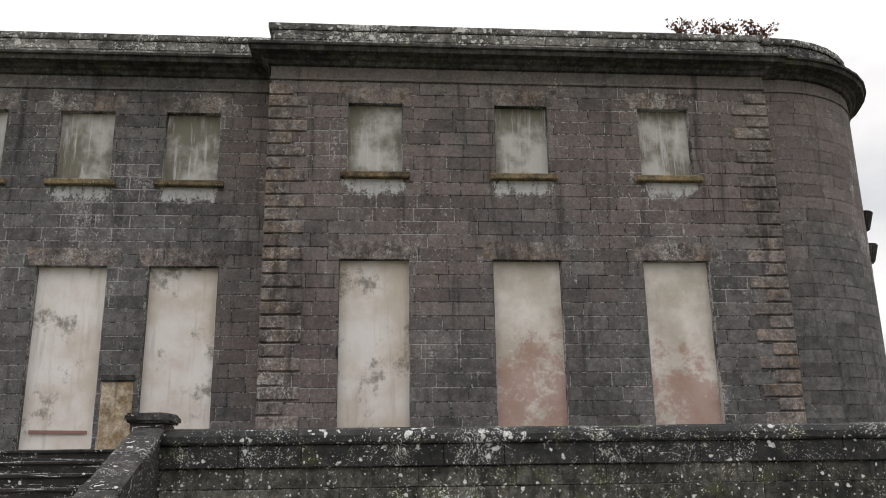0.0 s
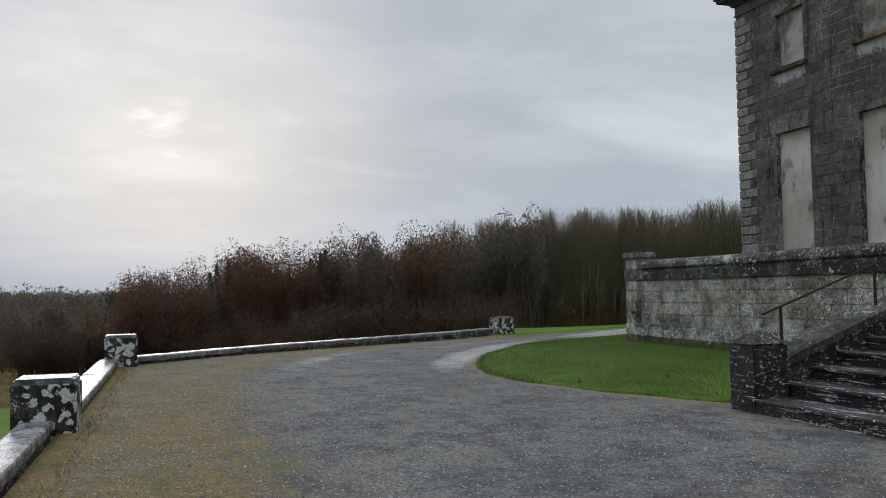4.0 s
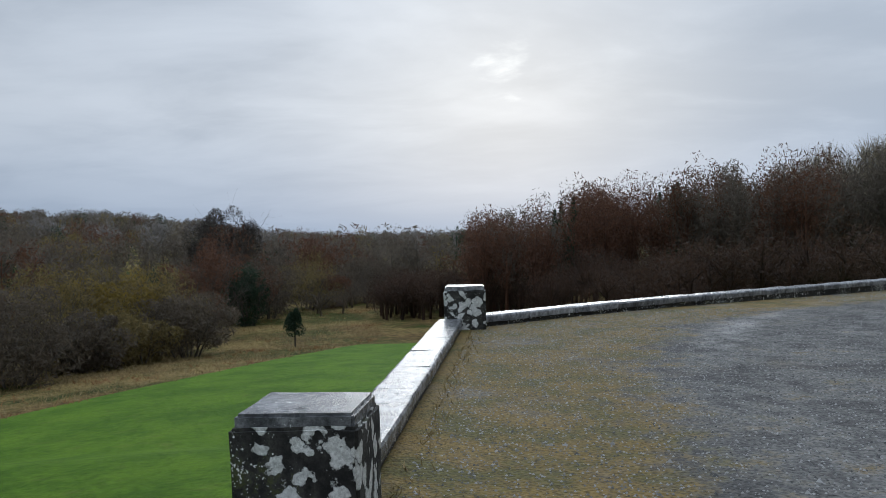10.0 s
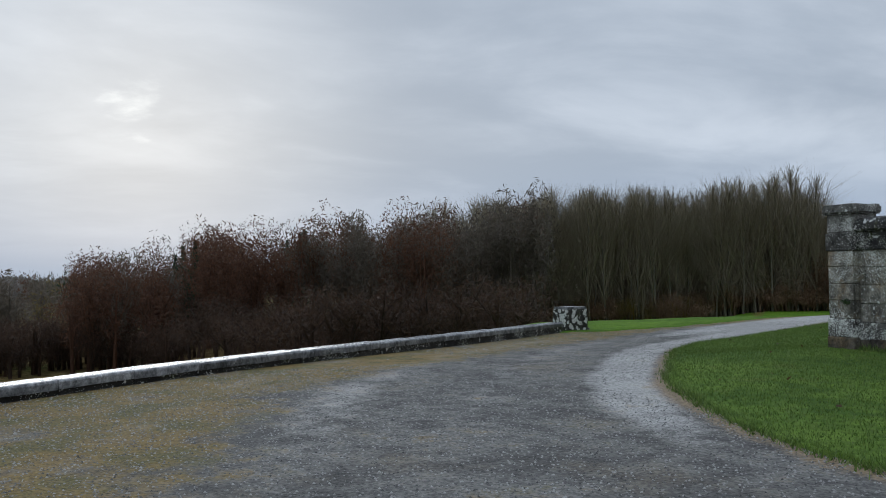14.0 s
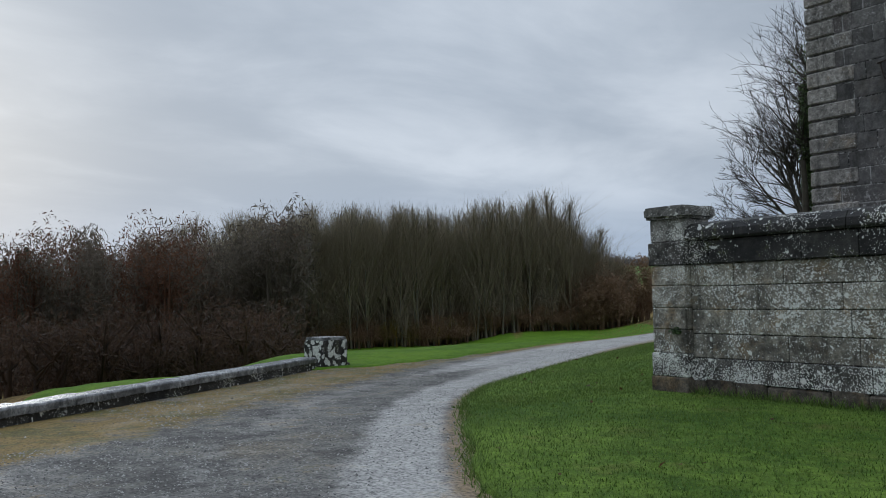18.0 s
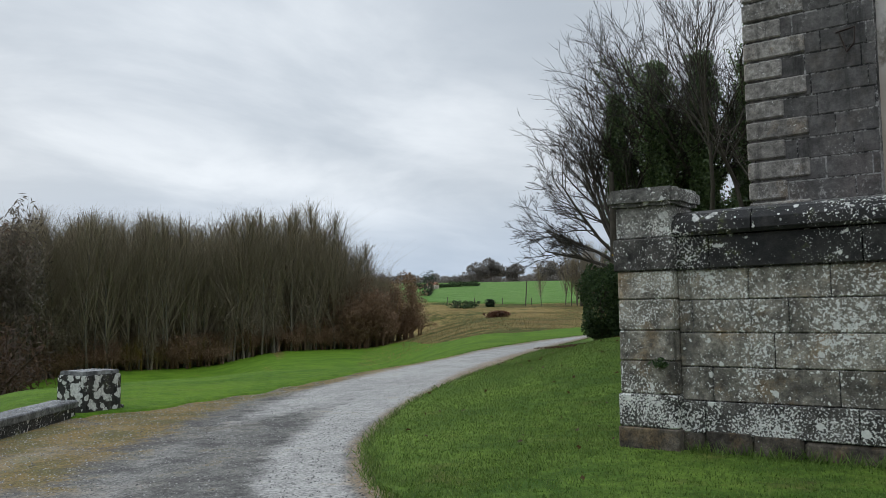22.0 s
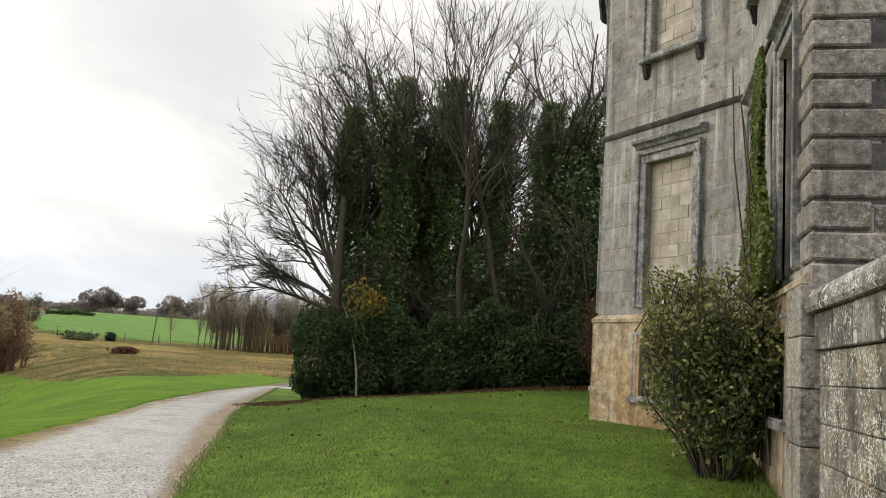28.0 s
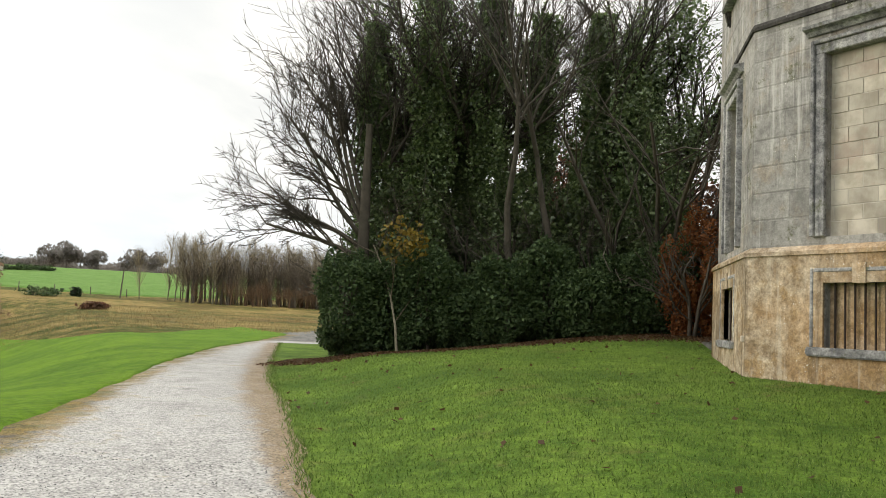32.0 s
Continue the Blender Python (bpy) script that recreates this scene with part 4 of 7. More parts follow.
def window_infill(x, y, z0, z1, width, material, sill, arch=0.05):
    """A blocked window of the front: plaster panel set back in its opening, sill, and flat-arch stones."""
    wn = thing("window", (0, 0, 0), "", "")
    wn.parent = house
    wn.location = Vector((x, y, z0)) - house.location
    hw = width / 2
    bm = bmesh.new()
    bmesh.ops.create_grid(bm, x_segments=6, y_segments=12, size=0.5)
    for v in bm.verts:
        v.co = Vector((v.co.x * (width + 0.02), -0.17 + 0.008 * noise.noise((v.co.x * 3 + x, v.co.y * 5, z0)), (v.co.y + 0.5) * (z1 - z0)))
    bmesh.ops.solidify(bm, geom=bm.faces[:], thickness=0.06)
    part("blocking_panel", bm, material, wn)
    if sill:
        ob = link("sill", block_mesh(width + 0.34, 0.34, 0.15, 0.025, m_sill), wn, "", (0, -0.02, -0.075))
        lime_run(wn, 0.0, width + 0.7, -0.15, -1.10, 1.0, "white lime stain below the sill")
    lime_run(wn, 0.0, width + 0.9, z1 - z0 + 0.75, z1 - z0 + 0.02, 0.62, "thin lime stain over the flat arch")
    if z1 - z0 > 2.5:
        lime_run(wn, -hw - 0.22, 0.46, z1 - z0 + 0.3, 0.1, 0.66, "lime stain beside the blocked window")
        lime_run(wn, hw + 0.22, 0.46, z1 - z0 + 0.3, 0.1, 0.66, "lime stain beside the blocked window")
    n = 7
    for i in range(n):
        u0 = -hw - 0.16 + (width + 0.32) * i / n
        u1 = -hw - 0.16 + (width + 0.32) * (i + 1) / n
        ht = 0.42
        lean0, lean1 = (i / n - 0.5) * 0.22, ((i + 1) / n - 0.5) * 0.22
        zt = z1 - z0
        f0, f1 = 0.012, -0.004
        v = [(u0 + 0.004, f0, zt + 0.004), (u1 - 0.004, f0, zt + 0.004), (u1 + lean1 - 0.004, f0, zt + ht), (u0 + lean0 + 0.004, f0, zt + ht)]
        v += [(p[0], f1, p[2]) for p in v]
        link("arch_stone", mesh_of("arch_stone", v, [(3, 2, 1, 0), (0, 1, 5, 4), (1, 2, 6, 5), (2, 3, 7, 6), (3, 0, 4, 7)], m_quoin), wn)
    return wn


wing_off = (9.32, 12.79, 16.28)
cen_off = (-4.96, -2.48, 0.0, 2.48, 4.96)
WW, UW = 1.56, 1.27
front = []
for tag, x0, x1, y, centres in (("wing", XC - OUT, XC - WIN, YW, [XC - o for o in wing_off]), ("centre", XC - WIN, XC + WIN, YC, [XC + o for o in cen_off]), ("wing", XC + WIN, XC + OUT, YW, [XC + o for o in wing_off])):
    holes = [(c - x0 - WW / 2, c - x0 + WW / 2, FLOOR_Z + (0.24 if tag == "centre" and nn in (2, 4) else 0.06), HEAD) for nn, c in enumerate(centres)] + [(c - x0 - UW / 2, c - x0 + UW / 2, UP_SILL, UP_HEAD) for c in centres]
    bm = bmesh.new()
    wall_sheet(bm, (x0, y, 0), (1, 0, 0), x1 - x0, -0.3, FRIEZE, holes)
    bmesh.ops.reverse_faces(bm, faces=bm.faces[:])
    wl = house_part("wall", bm, m_joint)
    front.append((wl, x0, x1, y, holes))
    for nn, c in enumerate(centres):
        lowsill = tag == "centre" and nn in (2, 4)
        window_infill(c, y, FLOOR_Z + (0.24 if lowsill else 0.06), HEAD, WW, m_blotch if tag == "centre" and nn in (3, 4) else m_pinkplaster if c < XC - 12 else m_plaster, lowsill)
        window_infill(c, y, UP_SILL, UP_HEAD, UW, m_plaster_up, True)
for x in (XC - WIN, XC + WIN):
    bm = bmesh.new()
    s = -1 if x < XC else 1
    if s < 0:
        wall_sheet(bm, (x, YW, 0), (0, -1, 0), YW - YC, -0.3, FRIEZE, [], 0.1)
    else:
        wall_sheet(bm, (x, YC, 0), (0, 1, 0), YW - YC, -0.3, FRIEZE, [], 0.1)
    bmesh.ops.reverse_faces(bm, faces=bm.faces[:])
    house_part("return_wall", bm, m_ashlar)

# marks left on the front: a ledge between two windows, a cracked lintel, small iron stains
bm = bmesh.new()
bmesh.ops.create_cube(bm, size=1)
for v in bm.verts:
    v.co = Vector((XC - 3.72 + v.co.x * 0.72, YC + 0.03 + v.co.y * 0.08, 4.05 + v.co.z * 0.12))
house_part("stone_ledge", bm, m_cap, "dark broken stone ledge")
bm = bmesh.new()
sweep(bm, [(XC + 2.48 - 0.5, YC - 0.15, 4.95), (XC + 2.48 + 0.45, YC - 0.15, 4.98)], [(0, 0), (0.05, 0), (0.05, 0.05), (0, 0.05)], True)
house_part("batten", bm, m_trim, "pale batten fixed to the blocked window")

for cx_ in (XC, XC - 2.48):
    bm = bmesh.new()
    sweep(bm, [(cx_ - 0.62, YC - 0.155, 2.86), (cx_ + 0.60, YC - 0.155, 2.88)], [(0, 0), (0.03, 0), (0.03, 0.07), (0, 0.07)], True)
    house_part("rail", bm, m_railwood, "red-brown painted rail low on the blocked window")
bm = bmesh.new()
bmesh.ops.create_cube(bm, size=1, matrix=Matrix.Translation((XC - 3.72, YC + 0.004, 3.18)) @ Matrix.Diagonal((0.68, 0.06, 1.55, 1)))
bmesh.ops.bevel(bm, geom=bm.edges[:], offset=0.012, segments=1, affect="EDGES")
house_part("patched_stone", bm, m_base, "ochre lichened stone patch under the ledge")

# cornice, frieze and parapet along the whole front
bow = [(-25.3 + 3.05 * math.cos(radians(t)), -22.8 + 3.05 * math.sin(radians(t))) for t in range(200, 89, -10)]
LINE = bow + [(XC - OUT, -19.8), (XC - OUT, YW), (XC - WIN, YW), (XC - WIN, YC), (XC + WIN, YC), (XC + WIN, YW), (XS, YW), (XS, -20.35)]
F = FRIEZE
for name, prof, mt in (("frieze", [(0.0, F - 0.08), (0.05, F - 0.06), (0.05, F - 0.02), (0.02, F), (0.02, F + 0.30), (0, F + 0.3)], m_ashlar),
                       ("cornice", [(0.02, F + 0.28), (0.10, F + 0.30), (0.14, F + 0.38), (0.22, F + 0.42), (0.26, F + 0.47), (0.44, F + 0.50), (0.46, F + 0.60), (0.52, F + 0.62), (0.52, F + 0.68), (0.2, F + 0.74), (-0.3, F + 0.74)], m_cap),
                       ("blocking_course", [(0.06, F + 0.72), (0.06, F + 1.22), (0.0, F + 1.22)], m_joint),
                       ("parapet_coping", [(0.10, F + 1.22), (0.12, F + 1.26), (0.12, F + 1.38), (0.08, F + 1.41), (-0.45, F + 1.43), (-0.45, F + 0.7)], m_parapet_top)):
    bm = bmesh.new()
    sweep(bm, LINE, prof)
    house_part(name, bm, mt)

# curved end wall
bm = bmesh.new()
end_ = bow + [(XC - OUT + 0.05, -19.8)]
for i, (p, q) in enumerate(zip(end_, end_[1:])):
    q4 = [bm.verts.new((p[0], p[1], -0.3)), bm.verts.new((q[0], q[1], -0.3)), bm.verts.new((q[0], q[1], F + 0.3)), bm.verts.new((p[0], p[1], F + 0.3))]
    bm.faces.new(q4)
bmesh.ops.remove_doubles(bm, verts=bm.verts[:], dist=0.001)
for f_ in bm.faces:
    f_.smooth = True
curved = house_part("curved_wall", bm, m_joint)
verts, faces = [], []
rnd = random.Random(5)
z = 0.2
row = 0
while z < F:
    t = 200.0 - (8 if row % 2 else 0)
    while t > 82:
        dt = rnd.choice((13, 15, 17))
        t1 = max(t - dt, 80)
        seg = np.linspace(t - 0.15, t1 + 0.15, 4)
        b0 = len(verts)
        for a_ in seg:
            for zz in (z + 0.006, z + 0.304):
                verts.append((-25.3 + 3.06 * math.cos(radians(a_)) - house.location.x, -22.8 + 3.06 * math.sin(radians(a_)) - house.location.y, zz))
        for i in range(3):
            faces.append((b0 + 2 * i, b0 + 2 * i + 2, b0 + 2 * i + 3, b0 + 2 * i + 1))
        t = t1
    z += 0.31
    row += 1
tagged(link("curved_ashlar", mesh_of("curved_ashlar", verts, faces, m_ashlar), curved), kind="stuff")
for zz, dx in ((7.4, 0.0), (8.3, 0.0)):
    bm = bmesh.new()
    bmesh.ops.create_cone(bm, segments=12, radius1=0.16, radius2=0.30, depth=0.5, cap_ends=True)
    for v in bm.verts:
        v.co += Vector((-25.3 + 3.1 * math.cos(radians(163)), -22.8 + 3.1 * math.sin(radians(163)), zz))
    bmesh.ops.bevel(bm, geom=bm.edges[:], offset=0.03, segments=2, affect="EDGES")
    house_part("console", bm, m_cap, "dark carved stone console")

# quoins
Q = 0.31
nq = int((FRIEZE - 0.1 - 2.5) / Q)


def quoins(x, y, sx, sy, reach_y, mt=m_quoin, z0=2.52):
    """Alternating corner stones at a corner; sx, sy point from the corner into the two faces."""
    for i in range(nq):
        long = i % 2
        lx, ly = (0.86, 0.48) if long else (0.52, 0.80)
        ly = min(ly, reach_y)
        xa, xb = sorted((x - sx * 0.045, x + sx * lx))
        ya, yb = sorted((y - sy * 0.045, y + sy * ly))
        ob = link("quoin", block_mesh(xb - xa, yb - ya, Q - 0.035, 0.022, mt), house)
        ob.location = Vector(((xa + xb) / 2, (ya + yb) / 2, z0 + (i + 0.5) * Q)) - house.location


quoins(XC + OUT, YW, -1, -1, 0.8, m_quoingrey)
quoins(XC - OUT, YW, 1, -1, 0.12)
quoins(XC + WIN, YW, 1, -1, 0.7)
quoins(XC - WIN, YW, -1, -1, 0.7)

# side of the house: straight wall, then the canted bay
SIDE_TOP = 9.95
side_line = [(XS, -20.3), (XS, -24.98), (15.35, -27.7), (15.35, -31.4), (12.95, -34.1), (12.95, -44)]
segs = list(zip(side_line, side_line[1:]))
side_holes = {0: [(0.22, 1.22, 2.85, 5.6), (2.9, 3.9, 2.85, 5.6), (0.22, 1.2, 7.55, 9.45), (2.75, 3.7, 7.55, 9.45), (0.45, 1.35, 1.25, 2.2)],
              1: [(1.16, 2.34, 2.87, 5.56), (1.2, 2.32, 7.62, 9.48), (1.2, 2.32, 1.28, 2.2)],
              2: [(1.25, 2.45, 2.87, 5.56), (1.25, 2.45, 7.62, 9.48), (1.25, 2.45, 1.28, 2.2)], 3: [(1.2, 2.4, 2.87, 5.56)], 4: []}
bays = []
for i, (p, q) in enumerate(segs):
    d = Vector((q[0] - p[0], q[1] - p[1], 0))
    bm = bmesh.new()
    wall_sheet(bm, (p[0], p[1], 0), d, d.length, 0.0, SIDE_TOP, side_holes[i], 0.26)
    bmesh.ops.reverse_faces(bm, faces=bm.faces[:])
    bays.append((house_part("side_wall", bm, m_bay, "pale grey stone side wall"), p, d))


def frame_bars(bm, p, d, rects, out):
    n = Vector((-d.y, d.x, 0))
    for u0, u1, z0, z1 in rects:
        c = Vector((p[0], p[1], 0)) + d * ((u0 + u1) / 2) + n * (out / 2 - 0.02) + Vector((0, 0, (z0 + z1) / 2))
        m = Matrix.Translation(c) @ Matrix.Rotation(math.atan2(d.y, d.x), 4, "Z") @ Matrix.Diagonal((u1 - u0, out + 0.04, z1 - z0, 1))
        bmesh.ops.create_cube(bm, size=1, matrix=m)


def architrave(segment, hole, hood, sill, infill):
    """A window of the side elevation: moulded surround, hood, bracketed sill and concrete block filling."""
    p, q = segs[segment]
    d = Vector((q[0] - p[0], q[1] - p[1], 0)).normalized()
    n = Vector((-d.y, d.x, 0))
    u0, u1, z0, z1 = hole
    wn = new("window")
    wn.parent = house
    wn.location = Vector((p[0], p[1], 0)) + d * ((u0 + u1) / 2) + Vector((0, 0, z0)) - house.location
    off = wn.location + house.location

    def own(name, bm, mt, label=""):
        for v in bm.verts:
            v.co -= off
        return part(name, bm, mt, wn, label)

    t = 0.15
    for name, rects, out in (("jamb", [(u0 - t, u0, z0, z1)], 0.06), ("jamb", [(u1, u1 + t, z0, z1)], 0.06), ("lintel", [(u0 - t, u1 + t, z1, z1 + t)], 0.06),
                             ("outer_moulding", [(u0 - t - 0.06, u0 - t, z0, z1 + t + 0.06), (u1 + t, u1 + t + 0.06, z0, z1 + t + 0.06), (u0 - t, u1 + t, z1 + t, z1 + t + 0.06)], 0.10)):
        bm = bmesh.new()
        frame_bars(bm, p, d, rects, out)
        bmesh.ops.bevel(bm, geom=bm.edges[:], offset=0.012, segments=1, affect="EDGES")
        own(name, bm, m_trim)
    if hood:
        a, b = Vector((p[0], p[1], 0)) + d * (u0 - 0.30), Vector((p[0], p[1], 0)) + d * (u1 + 0.30)
        bm = bmesh.new()
        sweep(bm, [(a.x, a.y, z1 + 0.30), (b.x, b.y, z1 + 0.30)], [(-0.02, 0), (0.05, 0.0), (0.09, 0.05), (0.17, 0.08), (0.18, 0.13), (-0.02, 0.17)], True)
        own("hood", bm, m_trim)
    if sill:
        bm = bmesh.new()
        frame_bars(bm, p, d, [(u0 - 0.24, u1 + 0.24, z0 - 0.13, z0)], 0.16)
        bmesh.ops.bevel(bm, geom=bm.edges[:], offset=0.02, segments=2, affect="EDGES")
        own("sill", bm, m_trim)
        if sill == 2:
            for uu in (u0 - 0.12, u1 + 0.12):
                bm = bmesh.new()
                frame_bars(bm, p, d, [(uu - 0.08, uu + 0.08, z0 - 0.42, z0 - 0.13)], 0.12)
                for v in bm.verts:
                    if v.co.z < z0 - 0.3:
                        v.co -= n * 0.07
                bmesh.ops.bevel(bm, geom=bm.edges[:], offset=0.03, segments=2, affect="EDGES")
                own("bracket", bm, m_cap)
    if infill == "blocks":
        rows_ = max(1, round((z1 - z0) / 0.225))
        h = (z1 - z0) / rows_
        for r in range(rows_):
            u = u0 - (0.225 if r % 2 else 0)
            while u < u1 - 0.02:
                a, b = max(u, u0 + 0.001), min(u + 0.45, u1 - 0.001)
                if b - a > 0.03:
                    ob = link("concrete_block", block_mesh(round(b - a, 2) - 0.010, 0.10, round(h, 3) - 0.010, 0.005, m_block), wn)
                    ob.matrix_local = Matrix.Translation(Vector((p[0], p[1], 0)) + d * ((a + b) / 2) - n * (0.15 + random.uniform(-0.006, 0.006)) + Vector((0, 0, z0 + (r + 0.5) * h)) - off) @ Matrix.Rotation(math.atan2(d.y, d.x), 4, "Z")
                u += 0.45
        bm = bmesh.new()
        frame_bars(bm, p, d, [(u0, u1, z0, z1)], 0.02)
        for v in bm.verts:
            v.co -= n * 0.129
        own("mortar", bm, m_mortar)
    elif infill == "plaster":
        bm = bmesh.new()
        frame_bars(bm, p, d, [(u0 - 0.01, u1 + 0.01, z0, z1)], 0.03)
        for v in bm.verts:
            v.co -= n * 0.16
        own("blocking_panel", bm, m_plaster)
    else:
        # no room behind: a black panel paints the shade of the opening
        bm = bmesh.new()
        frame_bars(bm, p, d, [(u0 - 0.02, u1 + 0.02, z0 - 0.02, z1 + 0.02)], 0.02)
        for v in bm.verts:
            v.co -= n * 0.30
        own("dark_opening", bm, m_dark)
    return wn, p, d, n, off


for seg, holes in side_holes.items():
    for hole in holes:
        low, up = hole[3] < 3, hole[2] > 7
        wn, p, d, n, off = architrave(seg, hole, not low, (1 if low else 2 if up else 0), "blocks" if seg in (1, 2, 3) else ("dark" if low else "plaster"))
        if low:
            for kx in range(7 if seg == 1 else 5):
                uu = hole[0] + (hole[1] - hole[0]) * (kx + 0.7) / (7.4 if seg == 1 else 5.4)
                bm = bmesh.new()
                bmesh.ops.create_cone(bm, segments=8, radius1=0.016, radius2=0.016, depth=hole[3] - hole[2], cap_ends=True)
                for v in bm.verts:
                    v.co += Vector((p[0], p[1], 0)) + d * uu - n * 0.05 + Vector((0, 0, (hole[2] + hole[3]) / 2)) - off
                part("iron_bar", bm, m_iron, wn, "rusted iron bar")
            bm = bmesh.new()
            frame_bars(bm, p, d, [((hole[0] + hole[1]) / 2 - 0.10, (hole[0] + hole[1]) / 2 + 0.10, hole[3] - 0.01, hole[3] + 0.27)], 0.11)
            for v in bm.verts:
                v.co -= off
            part("keystone", bm, m_base, wn)

for name, z, prof, mt in (("string_course", 6.22, [(0, 0), (0.035, 0.0), (0.045, 0.05), (0.02, 0.10), (0, 0.12)], m_cap),
                          ("side_cornice", SIDE_TOP, [(0, -0.05), (0.05, -0.04), (0.05, 0.22), (0.14, 0.27), (0.2, 0.36), (0.34, 0.40), (0.40, 0.50), (0.40, 0.56), (0.1, 0.64), (-0.3, 0.64)], m_cap),
                          ("side_parapet", SIDE_TOP, [(0.04, 0.62), (0.04, 1.02), (0.09, 1.03), (0.09, 1.14), (-0.4, 1.16), (-0.4, 0.5)], m_parapet_top)):
    bm = bmesh.new()
    sweep(bm, [(x, y, z) for x, y in side_line], prof)
    house_part(name, bm, mt)
# battered ochre plinth with openings left for the basement windows
for i, (p, q) in enumerate(segs):
    d = Vector((q[0] - p[0], q[1] - p[1], 0))
    n = Vector((-d.y, d.x, 0)).normalized() * 0.09
    low = [(a - 0.001 + 0.0, b, c, e) for a, b, c, e in side_holes[i] if e < 3]
    bm = bmesh.new()
    ext = 0.04
    dn = d.normalized()
    wall_sheet(bm, Vector((p[0], p[1], 0)) + n - dn * ext, d, d.length + 2 * ext, -0.2, 2.62, [(a + ext, b + ext, c, e) for a, b, c, e in low], 0.12)
    bmesh.ops.reverse_faces(bm, faces=bm.faces[:])
    house_part("plinth", bm, m_base, "ochre-stained basement plinth")
bm = bmesh.new()
sweep(bm, [(XS, -19.62, 2.62)] + [(x, y, 2.62) for x, y in side_line[1:]], [(-0.05, -0.01), (0.12, -0.01), (0.12, 0.05), (0.02, 0.13), (-0.05, 0.13)], True)
house_part("plinth_weathering", bm, m_base)
# corner return of the front block, up to its own cornice, and the roof
bm = bmesh.new()
wall_sheet(bm, (XS, YW, 0), (0, -1, 0), 0.66, -0.3, FRIEZE + 0.3, [], 0.2)
bmesh.ops.reverse_faces(bm, faces=bm.faces[:])
house_part("corner_return", bm, m_bay)
bm = bmesh.new()
bmesh.ops.create_cube(bm, size=1)
for v in bm.verts:
    v.co = Vector((XC + v.co.x * (2 * OUT - 0.6), -27.2 + v.co.y * 13.6, (F + 0.85 if v.co.z > 0 else F + 0.1)))
house_part("roof", bm, m_cap, "flat grey roof behind the parapet")
bm = bmesh.new()
vs = [bm.verts.new((x - 0.25 if x > 13 else x - 0.3, y, SIDE_TOP + 0.6)) for x, y in side_line] + [bm.verts.new((5, -44, SIDE_TOP + 0.6)), bm.verts.new((5, -20.3, SIDE_TOP + 0.6))]
bm.faces.new(vs)
bmesh.ops.recalc_face_normals(bm, faces=bm.faces[:])
bmesh.ops.solidify(bm, geom=bm.faces[:], thickness=0.15)
house_part("side_roof", bm, m_cap)
bm = bmesh.new()
for (xa, ya), (xb, yb) in (((-27.6, -23), (-27.6, -44)), ((-27.6, -44), (12.9, -44)), ((12.6, -20.4), (12.6, -33.8))):
    q = [bm.verts.new((xa, ya, -0.3)), bm.verts.new((xb, yb, -0.3)), bm.verts.new((xb, yb, F + 0.2)), bm.verts.new((xa, ya, F + 0.2))]
    bm.faces.new(q)
bmesh.ops.solidify(bm, geom=bm.faces[:], thickness=0.3)
house_part("rear_wall", bm, m_ashlar)

# ---- terrace, its walls and the stairs ----
TY = -15.33
SL, SR = -0.75, -11.30
terrace = thing("terrace", (XC, -17, 0), "raised stone terrace with a dark coped retaining wall", "terrace", kind="structure")


def tb(name, x0, x1, y0, y1, z0, z1, mt, c=0.012):
    return block(name, x0, x1, y0, y1, z0, z1, mt, terrace, c)


bm = bmesh.new()
for x0, x1, y0 in ((XC - 30, SR - 0.4, TY - 0.42), (SR - 0.4, SL + 0.4, -15.3), (SL + 0.4, 12.4, TY - 0.42)):
    m = Matrix.Translation(((x0 + x1) / 2, (y0 - 20.4) / 2, 0.9)) @ Matrix.Diagonal((x1 - x0, y0 + 20.4, 2.70, 1))
    bmesh.ops.create_cube(bm, size=1, matrix=m)
for v in bm.verts:
    v.co -= terrace.location
part("terrace_floor", bm, m_step, terrace)


